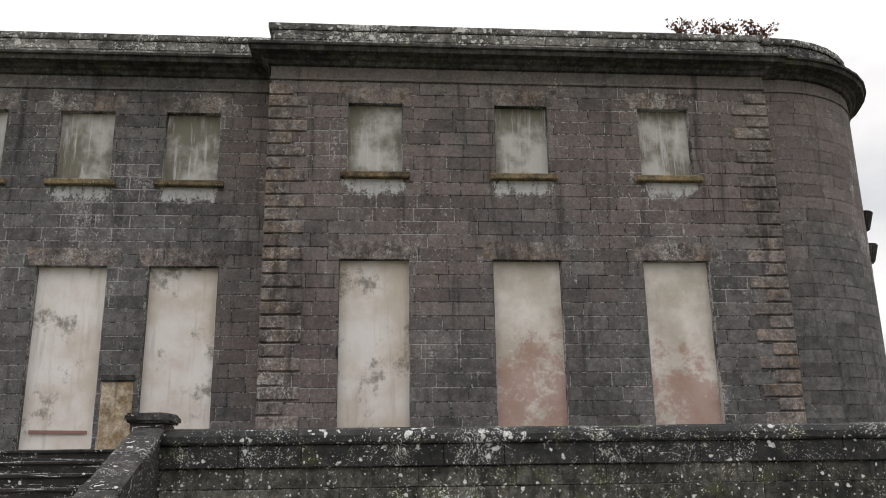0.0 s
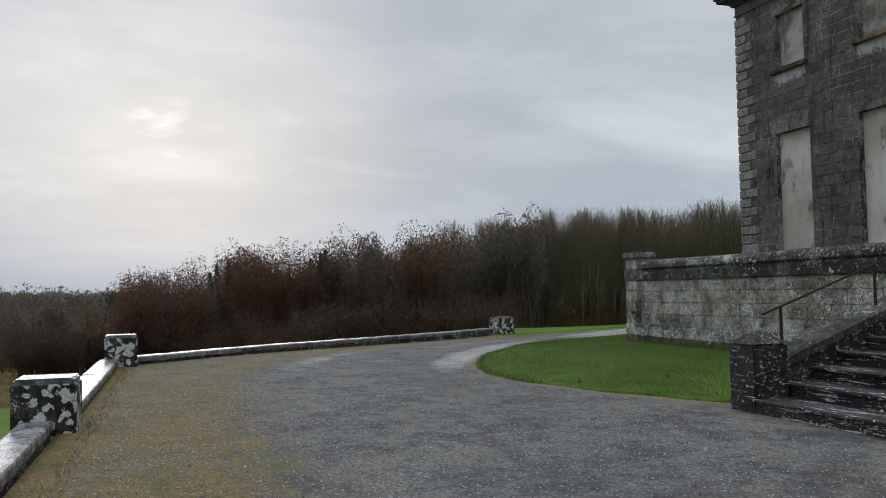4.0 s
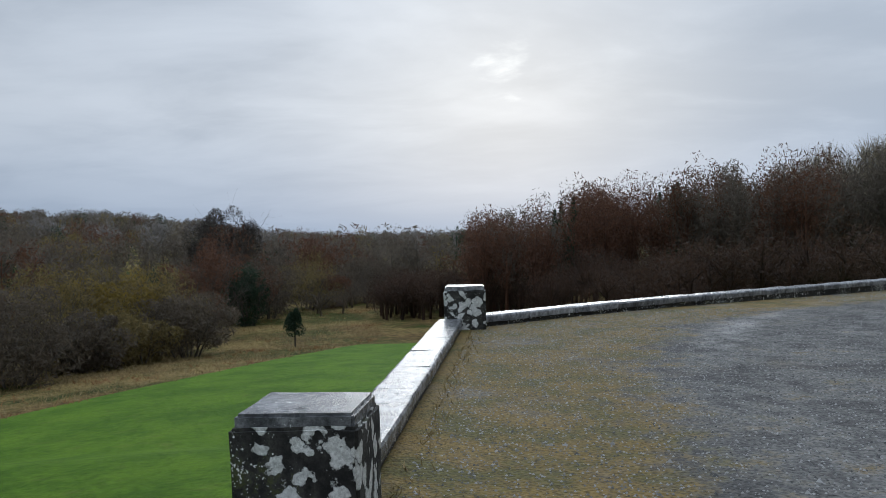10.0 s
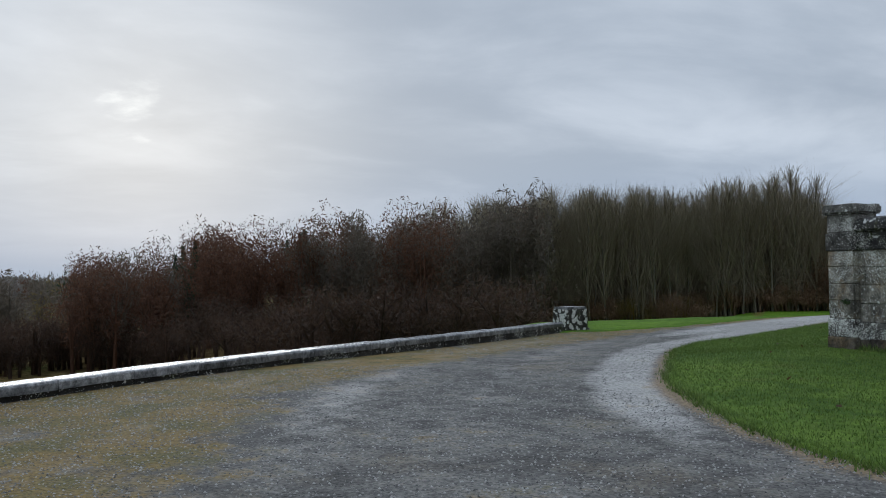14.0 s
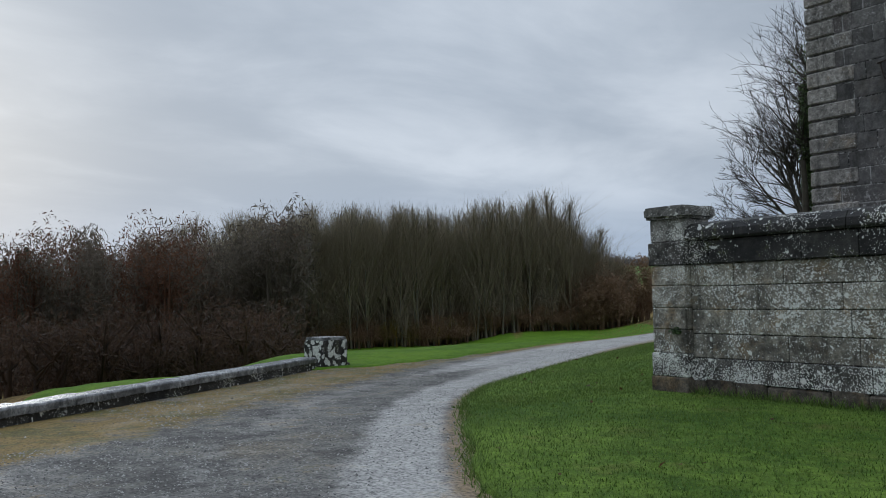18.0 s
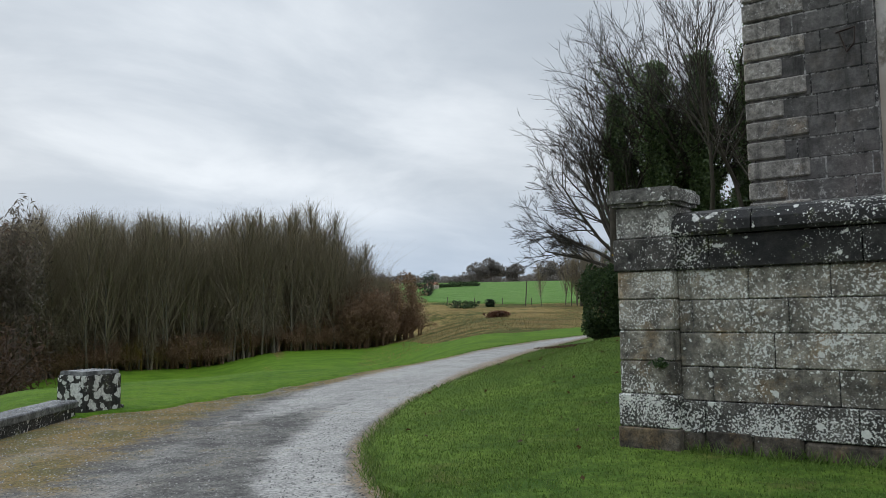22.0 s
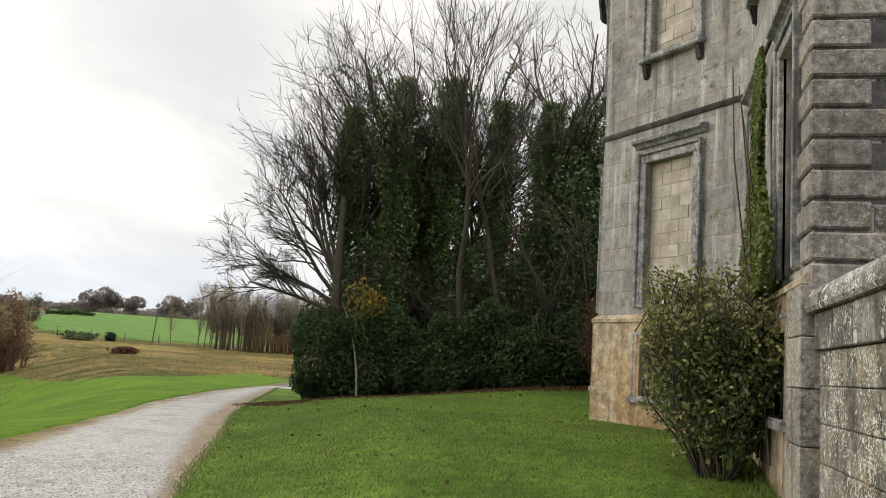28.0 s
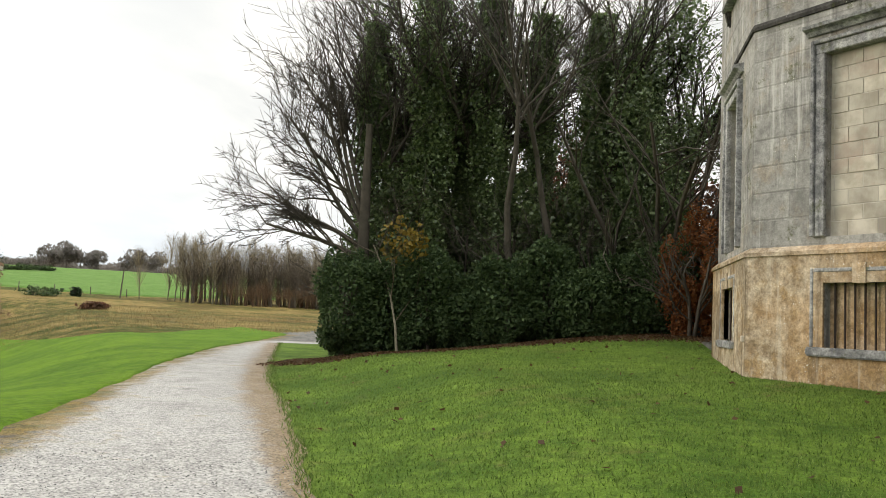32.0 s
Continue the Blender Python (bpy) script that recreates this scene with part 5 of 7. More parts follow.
def retaining(x0, x1, y, rnd, face):
    """Front wall of the terrace: rough footing, plinth course, four ashlar courses, dark band and rounded coping."""
    tb("wall_core", x0, x1, y - 0.40, y - 0.022, -0.6, 2.4, m_joint, 0.005)
    x = x0
    while x < x1 - 0.05:
        xe = min(x + rnd.choice((0.5, 0.65, 0.8, 0.95)), x1)
        tb("footing_stone", x + 0.005, xe - 0.005, y - 0.3, y + 0.05 + rnd.uniform(-0.02, 0.02), -0.5, 0.24 + rnd.uniform(-0.03, 0.03), m_bottom, 0.03)
        x = xe
    for z0, z1, proud, mt in ((0.22, 0.56, 0.04, m_plinth), (0.56, 0.92, 0.0, face), (0.92, 1.28, 0.0, face), (1.28, 1.63, 0.0, face), (1.63, 1.96, 0.0, face), (1.96, 2.32, 0.06, m_black)):
        x = x0 - rnd.uniform(0, 0.6)
        while x < x1 - 0.02:
            xe = x + rnd.choice((0.8, 1.0, 1.25, 1.5))
            a, b = max(x, x0), min(xe, x1)
            if b - a > 0.08:
                tb("wall_stone", a + 0.005, b - 0.005, y - 0.2, y + proud + rnd.uniform(-0.004, 0.004), z0 + 0.005, z1 - 0.005, mt, 0.01)
            x = xe
    x = x0
    while x < x1 - 0.02:
        xe = min(x + rnd.choice((1.4, 1.7, 2.0)), x1)
        if x1 - xe < 0.4:
            xe = x1
        bm = bmesh.new()
        prof = [(0.10, 2.32), (0.12, 2.36), (0.11, 2.46), (0.05, 2.55), (-0.06, 2.59), (-0.2, 2.60), (-0.36, 2.57), (-0.46, 2.46), (-0.46, 2.32)]
        sweep(bm, [(xe - 0.005, y), (x + 0.005, y)], [(-o, u) for o, u in prof], True)
        for v in bm.verts:
            v.co += Vector(noise.noise_vector(v.co * 3)) * 0.012 - terrace.location
        part("coping_stone", bm, m_black, terrace)
        x = xe


rnd = random.Random(11)
retaining(SL + 0.42, 12.42, TY, rnd, m_wallgrey)
retaining(XC - 30, SR - 0.42, TY, rnd, m_sootwall)
# return wall of the terrace end, running back to the house
tb("wall_core", 12.5, XS - 0.07, -19.6, -15.8, -0.5, 2.4, m_joint, 0.005)
for z0, z1, proud, mt in ((-0.3, 0.24, 0.06, m_bottom), (0.22, 0.56, 0.03, m_plinth), (0.56, 0.92, 0.0, m_wallgrey), (0.92, 1.28, 0.0, m_wallgrey), (1.28, 1.63, 0.0, m_wallgrey), (1.63, 1.96, 0.0, m_wallgrey), (1.96, 2.32, 0.05, m_parapet_top)):
    y = -15.82 - rnd.uniform(-0.6, 0)
    while y > -19.58:
        ye = y - rnd.choice((0.7, 0.9, 1.1))
        a, b = min(y, -15.82), max(ye, -19.58)
        if a - b > 0.08:
            tb("wall_stone", 12.6, XS - 0.045 + proud, b + 0.005, a - 0.005, z0 + 0.005, z1 - 0.005, mt, 0.01)
        y = ye
for ya, yb in ((-15.84, -17.2), (-17.2, -19.56)):
    bm = bmesh.new()
    prof = [(0.07, 2.32), (0.09, 2.36), (0.08, 2.46), (0.02, 2.54), (-0.2, 2.57), (-0.4, 2.55), (-0.44, 2.32)]
    sweep(bm, [(XS, ya - 0.004), (XS, yb + 0.004)], prof, True)
    for v in bm.verts:
        v.co += Vector(noise.noise_vector(v.co * 3)) * 0.012 - terrace.location
    part("coping_stone", bm, m_parapet_top, terrace)

for z0, z1 in ((-0.3, 0.5), (0.5, 1.05), (1.05, 1.6), (1.6, 2.1), (2.1, 2.605)):
    ob = link("basement_stone", block_mesh(0.62, 0.74, z1 - z0 - 0.01, 0.012, m_quoingrey), house)
    ob.location = Vector((XS - 0.18, -19.97, (z0 + z1) / 2)) - house.location

# pier at the corner of the terrace
gate = thing("terrace_pier", (12.74, -15.50, 0), "tall lichened stone pier with a projecting cap at the terrace corner", "pier")
for i, (z0, z1, s, mt) in enumerate(((-0.4, 0.26, 0.70, m_bottom), (0.26, 0.62, 0.68, m_plinth), (0.62, 0.98, 0.64, m_wallgrey), (0.98, 1.31, 0.64, m_wallgrey), (1.31, 1.65, 0.64, m_wallgrey), (1.65, 1.96, 0.64, m_wallgrey), (1.96, 2.32, 0.70, m_flank), (2.32, 2.68, 0.64, m_parapet_top))):
    link("pier_stone", block_mesh(s, s, z1 - z0 - 0.006, 0.014, mt), gate, "", (0, 0, (z0 + z1) / 2))
rough_block("cap", (0.80, 0.80, 0.19), m_parapet_top, gate, (0, 0, 2.775), 0, 0.02, 0.04, 4)

# stairs
stair = thing("entrance_steps", (XC, -12, 0), "broad black stone flight of steps speckled with white lichen", "steps")
NS, FOOT, TOPY, STEP_TOP = 12, -8.60, -15.30, 2.26
run, rise = (FOOT - TOPY) / NS, STEP_TOP / NS


def flank_x(side, y):
    t = (y - FOOT) / (TOPY - FOOT)
    return (-1.63 + 0.95 * t) if side > 0 else (-12.15 + 0.5 * t)


for i in range(NS):
    yf = FOOT - run * i
    xa, xb = flank_x(-1, yf) + 0.1, flank_x(1, yf) - 0.1
    cuts = [xa] + sorted(xa + (xb - xa) * (j + rnd.uniform(-0.2, 0.2)) / 5 for j in range(1, 5)) + [xb]
    for a, b in zip(cuts, cuts[1:]):
        bm = bmesh.new()
        prof = [(0.0, -0.2), (0.0, rise - 0.05), (0.035, rise - 0.045), (0.04, rise - 0.012), (0.028, rise), (-run - 0.1, rise + 0.004), (-run - 0.1, -0.2)]
        n = max(2, int((b - a) / 0.25))
        pts = [(b - 0.003 - (b - a - 0.006) * j / n, yf, rise * i) for j in range(n + 1)]
        sweep(bm, pts, [(-o, u) for o, u in prof], True)
        for v in bm.verts:
            q = noise.noise_vector(v.co * 2.3)
            v.co += Vector((0, q.y * 0.012, q.z * 0.008)) - stair.location
        part("step_stone", bm, m_step, stair)
for side in (1, -1):
    bm = bmesh.new()
    hw = 0.20
    ya, yb = FOOT - 0.45, -15.35
    xa, xb = flank_x(side, ya), flank_x(side, yb)
    za, zb = 0.70, 2.62
    vs = []
    for x, y, z in ((xa, ya, za), (xb, yb, zb)):
        for o in (-hw, hw):
            vs += [bm.verts.new((x + o, y, -0.4)), bm.verts.new((x + o, y, z - 0.14))]
    for f_ in ((0, 1, 5, 4), (2, 6, 7, 3), (1, 3, 7, 5), (0, 2, 3, 1), (4, 5, 7, 6)):
        bm.faces.new([vs[j] for j in f_])
    bmesh.ops.recalc_face_normals(bm, faces=bm.faces[:])
    for v in bm.verts:
        v.co -= stair.location
    part("flank_wall", bm, m_step, stair)
    for j in range(4):
        t0, t1 = j / 4 + 0.002, (j + 1) / 4 - 0.002
        bm = bmesh.new()
        n = 10
        pts = [(xa + (xb - xa) * (t0 + (t1 - t0) * q / n), ya + (yb - ya) * (t0 + (t1 - t0) * q / n), za + (zb - za) * (t0 + (t1 - t0) * q / n)) for q in range(n + 1)]
        sweep(bm, pts, [(-0.24, -0.145), (-0.25, -0.03), (-0.17, 0.0), (0.17, 0.0), (0.25, -0.03), (0.24, -0.145)], True)
        for v in bm.verts:
            v.co += Vector(noise.noise_vector(v.co * 4)) * 0.02 - stair.location
        part("flank_coping", bm, m_flank, stair)
    xn = flank_x(side, FOOT)
    rough_block("newel", (0.56, 0.56, 1.32), m_step, stair, tuple(Vector((xn, FOOT - 0.27, 0.26)) - stair.location), 0, 0.012, 0.03, 4)
    bm = bmesh.new()
    ring = [bm.verts.new((xn + a * 0.29, FOOT - 0.27 + b * 0.29, 0.92)) for a, b in ((-1, -1), (1, -1), (1, 1), (-1, 1))]
    tip = bm.verts.new((xn, FOOT - 0.27, 1.10))
    bm.faces.new(ring[::-1])
    for j in range(4):
        bm.faces.new((ring[j], ring[(j + 1) % 4], tip))
    bmesh.ops.subdivide_edges(bm, edges=bm.edges[:], cuts=2, use_grid_fill=True)
    for v in bm.verts:
        v.co += Vector(noise.noise_vector(v.co * 5)) * 0.025 - stair.location
    part("newel_cap", bm, m_flank, stair, "lichened pyramid cap")
    xt = flank_x(side, -15.6)
    rough_block("top_pier", (0.56, 0.62, 1.6), m_step, stair, tuple(Vector((xt, -15.62, 1.9)) - stair.location), 0, 0.012, 0.03, 4)
    rough_block("top_cap", (0.74, 0.78, 0.16), m_flank, stair, tuple(Vector((xt, -15.62, 2.77)) - stair.location), 0, 0.025, 0.04, 4)
# iron handrail on one flank
rail = thing("handrail", (flank_x(1, -12), -12, 0), "thin black iron handrail on four posts beside the steps", "handrail")


def tube(name, pts, r, mt, parent):
    bm = bmesh.new()
    prof = [(r * math.cos(radians(a)), r * math.sin(radians(a))) for a in range(0, 360, 60)]
    pts = [Vector(p) - parent.location for p in pts]
    for a, b in zip(pts, pts[1:]):
        m = Matrix.Translation((a + b) / 2) @ (b - a).to_track_quat("Z", "Y").to_matrix().to_4x4()
        bmesh.ops.create_cone(bm, segments=7, radius1=r, radius2=r, depth=(b - a).length, cap_ends=True, matrix=m)
    return part(name, bm, mt, parent)


def flank_z(y):
    return 0.70 + (2.62 - 0.70) * (y - (FOOT - 0.45)) / (-15.35 - (FOOT - 0.45))


for y in (-9.35, -11.3, -13.2, -15.0):
    tube("post", [(flank_x(1, y), y, flank_z(y) - 0.05), (flank_x(1, y), y, flank_z(y) + 0.62)], 0.022, m_iron, rail)
tube("rail", [(flank_x(1, y), y, flank_z(y) + 0.62) for y in (-9.0, -12.2, -15.1)] + [(flank_x(1, -15.2) + 0.02, -15.25, flank_z(-15.2) + 0.55), (flank_x(1, -15.2) + 0.1, -15.2, flank_z(-15.2) + 0.50)], 0.016, m_iron, rail)

# small fittings of the house: bent iron bracket on the wing, pale drain box at the corner of the bay
tube("iron_bracket", [(11.65, -19.63, 5.52), (11.38, -19.57, 5.54), (11.39, -19.56, 5.31), (11.50, -19.57, 5.19), (11.60, -19.62, 5.50)], 0.013, m_iron, house)
bx = link("drain_box", block_mesh(0.13, 0.13, 0.10, 0.015, m_plaster), house, "small pale drain box")
bx.location = Vector((15.42, -27.74, 1.34)) - house.location

# ---- plants ----


def prisms(segments, sides=3):
    """Tapered prisms along segments (x0, y0, z0, x1, y1, z1, r0, r1): verts and quads."""
    s = np.array(segments, float)
    a, b, r0, r1 = s[:, :3], s[:, 3:6], s[:, 6], s[:, 7]
    d = b - a
    d /= np.linalg.norm(d, axis=1)[:, None] + 1e-9
    ref = np.where(np.abs(d[:, 2:]) > 0.9, np.array([[1.0, 0, 0]]), np.array([[0, 0, 1.0]]))
    u = np.cross(d, ref)
    u /= np.linalg.norm(u, axis=1)[:, None] + 1e-9
    w = np.cross(d, u)
    ang = np.arange(sides) * 2 * np.pi / sides
    ring = u[:, None] * np.cos(ang)[None, :, None] + w[:, None] * np.sin(ang)[None, :, None]
    v = np.concatenate([a[:, None] + ring * r0[:, None, None], b[:, None] + ring * r1[:, None, None]], 1)
    base = (np.arange(len(s)) * 2 * sides)[:, None]
    i = np.arange(sides)
    j = (i + 1) % sides
    q = np.stack([base + i, base + j, base + sides + j, base + sides + i], -1).reshape(-1, 4)
    return v.reshape(-1, 3), q


def leaves(points, size, rng, aspect=1.6, droop=0.0, normal=None, up=0.0):
    """Leaf quads at points, each a bent pair of triangles of its own."""
    n = len(points)
    d = rng.normal(size=(n, 3))
    if normal is not None:
        d = d * 0.55 + normal
    d[:, 2] -= droop
    d /= np.linalg.norm(d, axis=1)[:, None]
    u = np.cross(d, rng.normal(size=(n, 3)))
    if up:
        u = rng.normal(size=(n, 3)) + np.array((0, 0, up))
        u -= d * (u * d).sum(1)[:, None]
    u /= np.linalg.norm(u, axis=1)[:, None]
    w = np.cross(d, u)
    s = size * rng.uniform(0.6, 1.35, n)[:, None]
    p = np.asarray(points)
    v = np.stack([p - u * s * aspect * 0.5, p + w * s * 0.5 + d * s * 0.12, p + u * s * aspect * 0.5, p - w * s * 0.5 + d * s * 0.12], 1)
    return v.reshape(-1, 3), np.arange(4 * n).reshape(n, 4)


def ball(n, rng, shell=0.45):
    d = rng.normal(size=(n, 3))
    d /= np.linalg.norm(d, axis=1)[:, None]
    return d * (shell + (1 - shell) * rng.uniform(0, 1, n) ** 0.5)[:, None]


def lumpy(n, rng, radii, lumps=9, spread=0.62, size=0.48):
    """Points in an uneven crown: several overlapping balls of different size."""
    c = ball(lumps, rng, 0.3) * spread
    r = size * rng.uniform(0.55, 1.2, lumps)
    pick = rng.integers(0, lumps, n)
    return (c[pick] + ball(n, rng, 0.5) * r[pick][:, None]) * np.array(radii)


def grow(rng, start, way, length, radius, levels, kids, spread, lift, bend=0.12, taper=0.62, parts=4, first=0.25):
    """A limb with its side shoots: lists of segments for each level."""
    out = [[] for _ in range(levels + 1)]

    def limb(p, d, L, r, lev):
        pos, dr = np.array(p, float), np.array(d, float)
        nodes = [(pos.copy(), dr.copy(), r)]
        n = parts if lev < levels else max(1, parts - 2)
        for s in range(n):
            dr = dr + rng.normal(size=3) * bend
            dr[2] += lift * (0.5 if lev == 0 else 1.0)
            dr /= np.linalg.norm(dr)
            q = pos + dr * L / n
            r0, r1 = r * (1 - taper * s / n), r * (1 - taper * (s + 1) / n)
            out[lev].append((*pos, *q, r0, r1))
            pos = q
            nodes.append((pos.copy(), dr.copy(), r1))
        if lev < levels:
            for _ in range(kids[lev]):
                f = rng.uniform(first if lev == 0 else 0.25, 1.0) * n
                i = min(int(f), n - 1)
                p0 = nodes[i][0] + (nodes[i + 1][0] - nodes[i][0]) * (f - i)
                side = rng.normal(size=3)
                side -= nodes[i][1] * side.dot(nodes[i][1])
                side /= np.linalg.norm(side)
                nd = nodes[i][1] * (1 - spread) + side * spread
                limb(p0, nd / np.linalg.norm(nd), L * (rng.uniform(0.38, 0.60) if lev < 2 else rng.uniform(0.24, 0.42)), max(nodes[i + 1][2] * 0.6, 0.010), lev + 1)

    limb(start, way, length, radius, 0)
    return out


def seg_part(name, segs, mt, parent, sides=3, label=""):
    if segs:
        ob = link(name, big_mesh(name, *prisms(segs, sides), mt), parent, label)
        if name not in ("trunk", "shaft"):
            tagged(ob, kind="stuff")
        return ob


def ground_z(x, y):
    return float(height(np.array(float(x)), np.array(float(y))))


def bare_tree(name, x, y, h, seed, label, group="", spread=0.5, lift=0.03, kids=(9, 7, 5), trunk_r=0.2, way=(0, 0, 1), mt=None, trunk_mt=None, first=0.25):
    rng = np.random.default_rng(seed)
    t = thing(name, (x, y, ground_z(x, y) - 0.1), label, "tree", group)
    lv = grow(rng, (0, 0, 0), way, h * 0.74, trunk_r, 3, kids, spread, lift, parts=6, first=first)
    seg_part("trunk", lv[0], trunk_mt or m_bark, t, 7)
    seg_part("branchwork", lv[1], trunk_mt or m_bark, t, 5)
    seg_part("twig_spray", lv[2] + lv[3], mt or m_twigs, t, 3)
    return t, lv, rng


# plantation of tall bare trees beyond the drive: five kinds, planted in uneven rows
poplars = []
for s in range(5):
    rng = np.random.default_rng(100 + s)
    h = 16.4 + s * 0.5
    t = thing("plantation_tree", (78 + s * 3, -80 + s * 8, 0), "tall slender leafless plantation tree", "tree", "trees of the plantation")
    trunk = grow(rng, (0, 0, 0), (0, 0, 1), h * 0.93, 0.15, 0, (), 0, 0.02, 0.04, 0.92, 7)[0]
    shoots, twigs = [], []
    nseg = len(trunk)
    for _ in range(46):
        f = rng.uniform(0.14, 0.93)
        a = rng.uniform(0, 2 * np.pi)
        i = min(int(f * nseg), nseg - 1)
        p = np.array(trunk[i][:3]) + (np.array(trunk[i][3:6]) - np.array(trunk[i][:3])) * (f * nseg - i)
        out_ = rng.uniform(0.20, 0.50)
        # shoots stop under a rounded crown
        L = min((h - p[2]) * rng.uniform(0.40, 0.80) + 0.7, (h * rng.uniform(0.95, 1.0) - p[2]) / 0.93)
        lv = grow(rng, p, np.array([np.cos(a) * out_, np.sin(a) * out_, 0.85]), L, 0.060, 1, (5,), 0.40, 0.06, 0.11, 0.72, 2)
        shoots += lv[0]
        twigs += [q for q in lv[1] if q[5] < h]
    seg_part("trunk", trunk, m_poplar, t, 6)
    seg_part("shoot_spray", shoots, m_poplartwig, t, 3)
    seg_part("twig_spray", twigs, m_poplartwig, t, 3)
    poplars.append(t)


def stand(tree, x, y, turn, size):
    o = copy_thing(tree, pose(x, y, ground_z(x, y) - 0.15, 0, 0, turn))
    o.scale = (size, size, size)
    return o


rnd = random.Random(21)
front_a, front_b = Vector((99, -42, 0)), Vector((76.5, -88, 0))
side_v = (front_b - front_a).normalized()
back = Vector((-side_v.y, side_v.x, 0))
if back.x < 0:
    back = -back


def end_drop(fr):
    """The plantation rounds off towards its end by the pasture."""
    return 1.0 - 0.07 * min(1.0, max(0.0, (fr - 0.35) / 0.3)) - 0.42 * max(0.0, (fr - 0.72) / 0.21) ** 2


deep_rows = []
for r in range(7):
    n = 54 if r < 4 else 34
    for i in range(-12 if r >= 3 else 0, n):
        fr = 0.93 * (i + rnd.uniform(-0.35, 0.35)) / (n - 1)
        p = front_a + (front_b - front_a) * fr + back * (r * 3.2 + rnd.uniform(-1.2, 1.2))
        if r < 4:
            stand(poplars[rnd.randrange(5)], p.x, p.y, rnd.uniform(0, 360), rnd.uniform(0.91, 1.04) * end_drop(fr))
        else:
            deep_rows.append((p.x, p.y, rnd.uniform(14.8, 16.6) * end_drop(fr), rnd.uniform(1.4, 2.0)))
for s, t in enumerate(poplars):
    p = front_a + (front_b - front_a) * (0.08 + 0.17 * s)
    t.location = (p.x, p.y, ground_z(p.x, p.y) - 0.15)

# small stand of bare trees on the hill, beyond the hedge
for i in range(56):
    u_ = rnd.uniform(0, 1)
    stand(poplars[i % 5], 77 - 27 * u_ + rnd.uniform(0, 7), -124 - 9 * u_ - rnd.uniform(0, 11), rnd.uniform(0, 360), rnd.uniform(0.47, 0.6))


def crown_stuff(name, spots, mt, label, seed, leaf=0.5, per=120, trunk=True, aspect=3.0, category="trees", droop=-0.5, up=0.0, mid=0.56, cone=False):
    """Many crowns joined in one mesh: spots are (x, y, height, radius)."""
    rng = np.random.default_rng(seed)
    V, Q, off, segs = [], [], 0, []
    for x, y, h, r in spots:
        z = ground_z(x, y)
        p = lumpy(per, rng, (r, r, h * 0.42), 8)
        if cone:
            q = 1 - rng.random(per) ** 0.6 * 0.95
            a = rng.uniform(0, 6.28, per)
            w_ = r * q * np.sqrt(rng.uniform(0.1, 1, per)) * (0.75 + 0.25 * np.sin(q * h * 3.5))
            p = np.column_stack([np.cos(a) * w_, np.sin(a) * w_, (1 - q) * h * 0.95 - h * mid + 0.6])
        p += np.array((x, y, z + h * mid))
        v, q = leaves(p, leaf * (0.7 + 0.06 * h), rng, aspect, 0 if up else droop, None, up)
        V.append(v)
        Q.append(q + off)
        off += len(v)
        segs.append((x, y, z - 0.3, x + rng.normal() * 0.3, y + rng.normal() * 0.3, z + h * 0.6, 0.12 + 0.01 * h, 0.05))
        for _ in range(5):
            a = rng.uniform(0, 6.28)
            segs.append((x, y, z + h * rng.uniform(0.15, 0.45), x + math.cos(a) * r * 0.7, y + math.sin(a) * r * 0.7, z + h * rng.uniform(0.5, 0.8), 0.06, 0.015))
    if trunk:
        v, q = prisms(segs, 4)
        V.append(v)
        Q.append(q + off)
    return tagged(link(name, big_mesh(name, np.concatenate(V), np.concatenate(Q), mt)), label, category, kind="stuff")


def polar(az, d, at=(-5.5, -0.8)):
    return at[0] + d * math.cos(radians(az)), at[1] + d * math.sin(radians(az))


R = random.Random(31)
spots = [(75 - 27 * u, -125 - 9 * u - R.uniform(0, 9), R.uniform(2.6, 5.0) + 1.5 * u, R.uniform(1.6, 2.6)) for u in (R.random() ** 0.6 for _ in range(95))]
crown_stuff("stand_undergrowth", spots, m_understory, "brown twiggy undergrowth of the small stand", 40, 0.05, 420, aspect=5.0, category="undergrowth", up=0.9, mid=0.45)
spots = [(76 - 27 * u, -125 - 9 * u - R.uniform(0, 11), R.uniform(7.5, 10.5), R.uniform(1.3, 2.0)) for u in (R.random() for _ in range(80))]
crown_stuff("stand_twigs", spots, m_twigs, "bare brown trees crowding the small stand", 140, 0.05, 500, aspect=7.0, category="trees", up=1.6, mid=0.52)
crown_stuff("plantation_deep_rows", [(x, y, 0.86 * h, r) for x, y, h, r in deep_rows], m_twigs, "bare trees of the plantation's inner rows", 141, 0.040, 420, aspect=10.0, category="trees", up=2.0, mid=0.55)
# undergrowth and russet trees at the foot of the plantation
spots = []
for i in range(330):
    dp = R.uniform(-1.5, 30) if i > 90 else R.uniform(-2.2, 0.5)
    p = front_a + (front_b - front_a) * R.uniform(-0.02, 1.0) + back * dp
    spots.append((p.x, p.y, R.uniform(2.0, 4.5) + 0.12 * max(dp, 0), R.uniform(1.4, 2.8)))
crown_stuff("plantation_undergrowth", spots, m_understory, "russet brambles and saplings under the bare trees", 41, 0.075, 480, aspect=3.6, category="undergrowth", up=0.7)
spots = [(78.8 + R.uniform(-2, 6), -83.5 + R.uniform(-3, 4), R.uniform(5.5, 11.5), R.uniform(2.2, 3.2)) for _ in range(18)]
spots += [(77.0 + R.uniform(-1.5, 4), -82 + R.uniform(-4, 5), R.uniform(7, 10), R.uniform(2.0, 3.0)) for _ in range(8)]
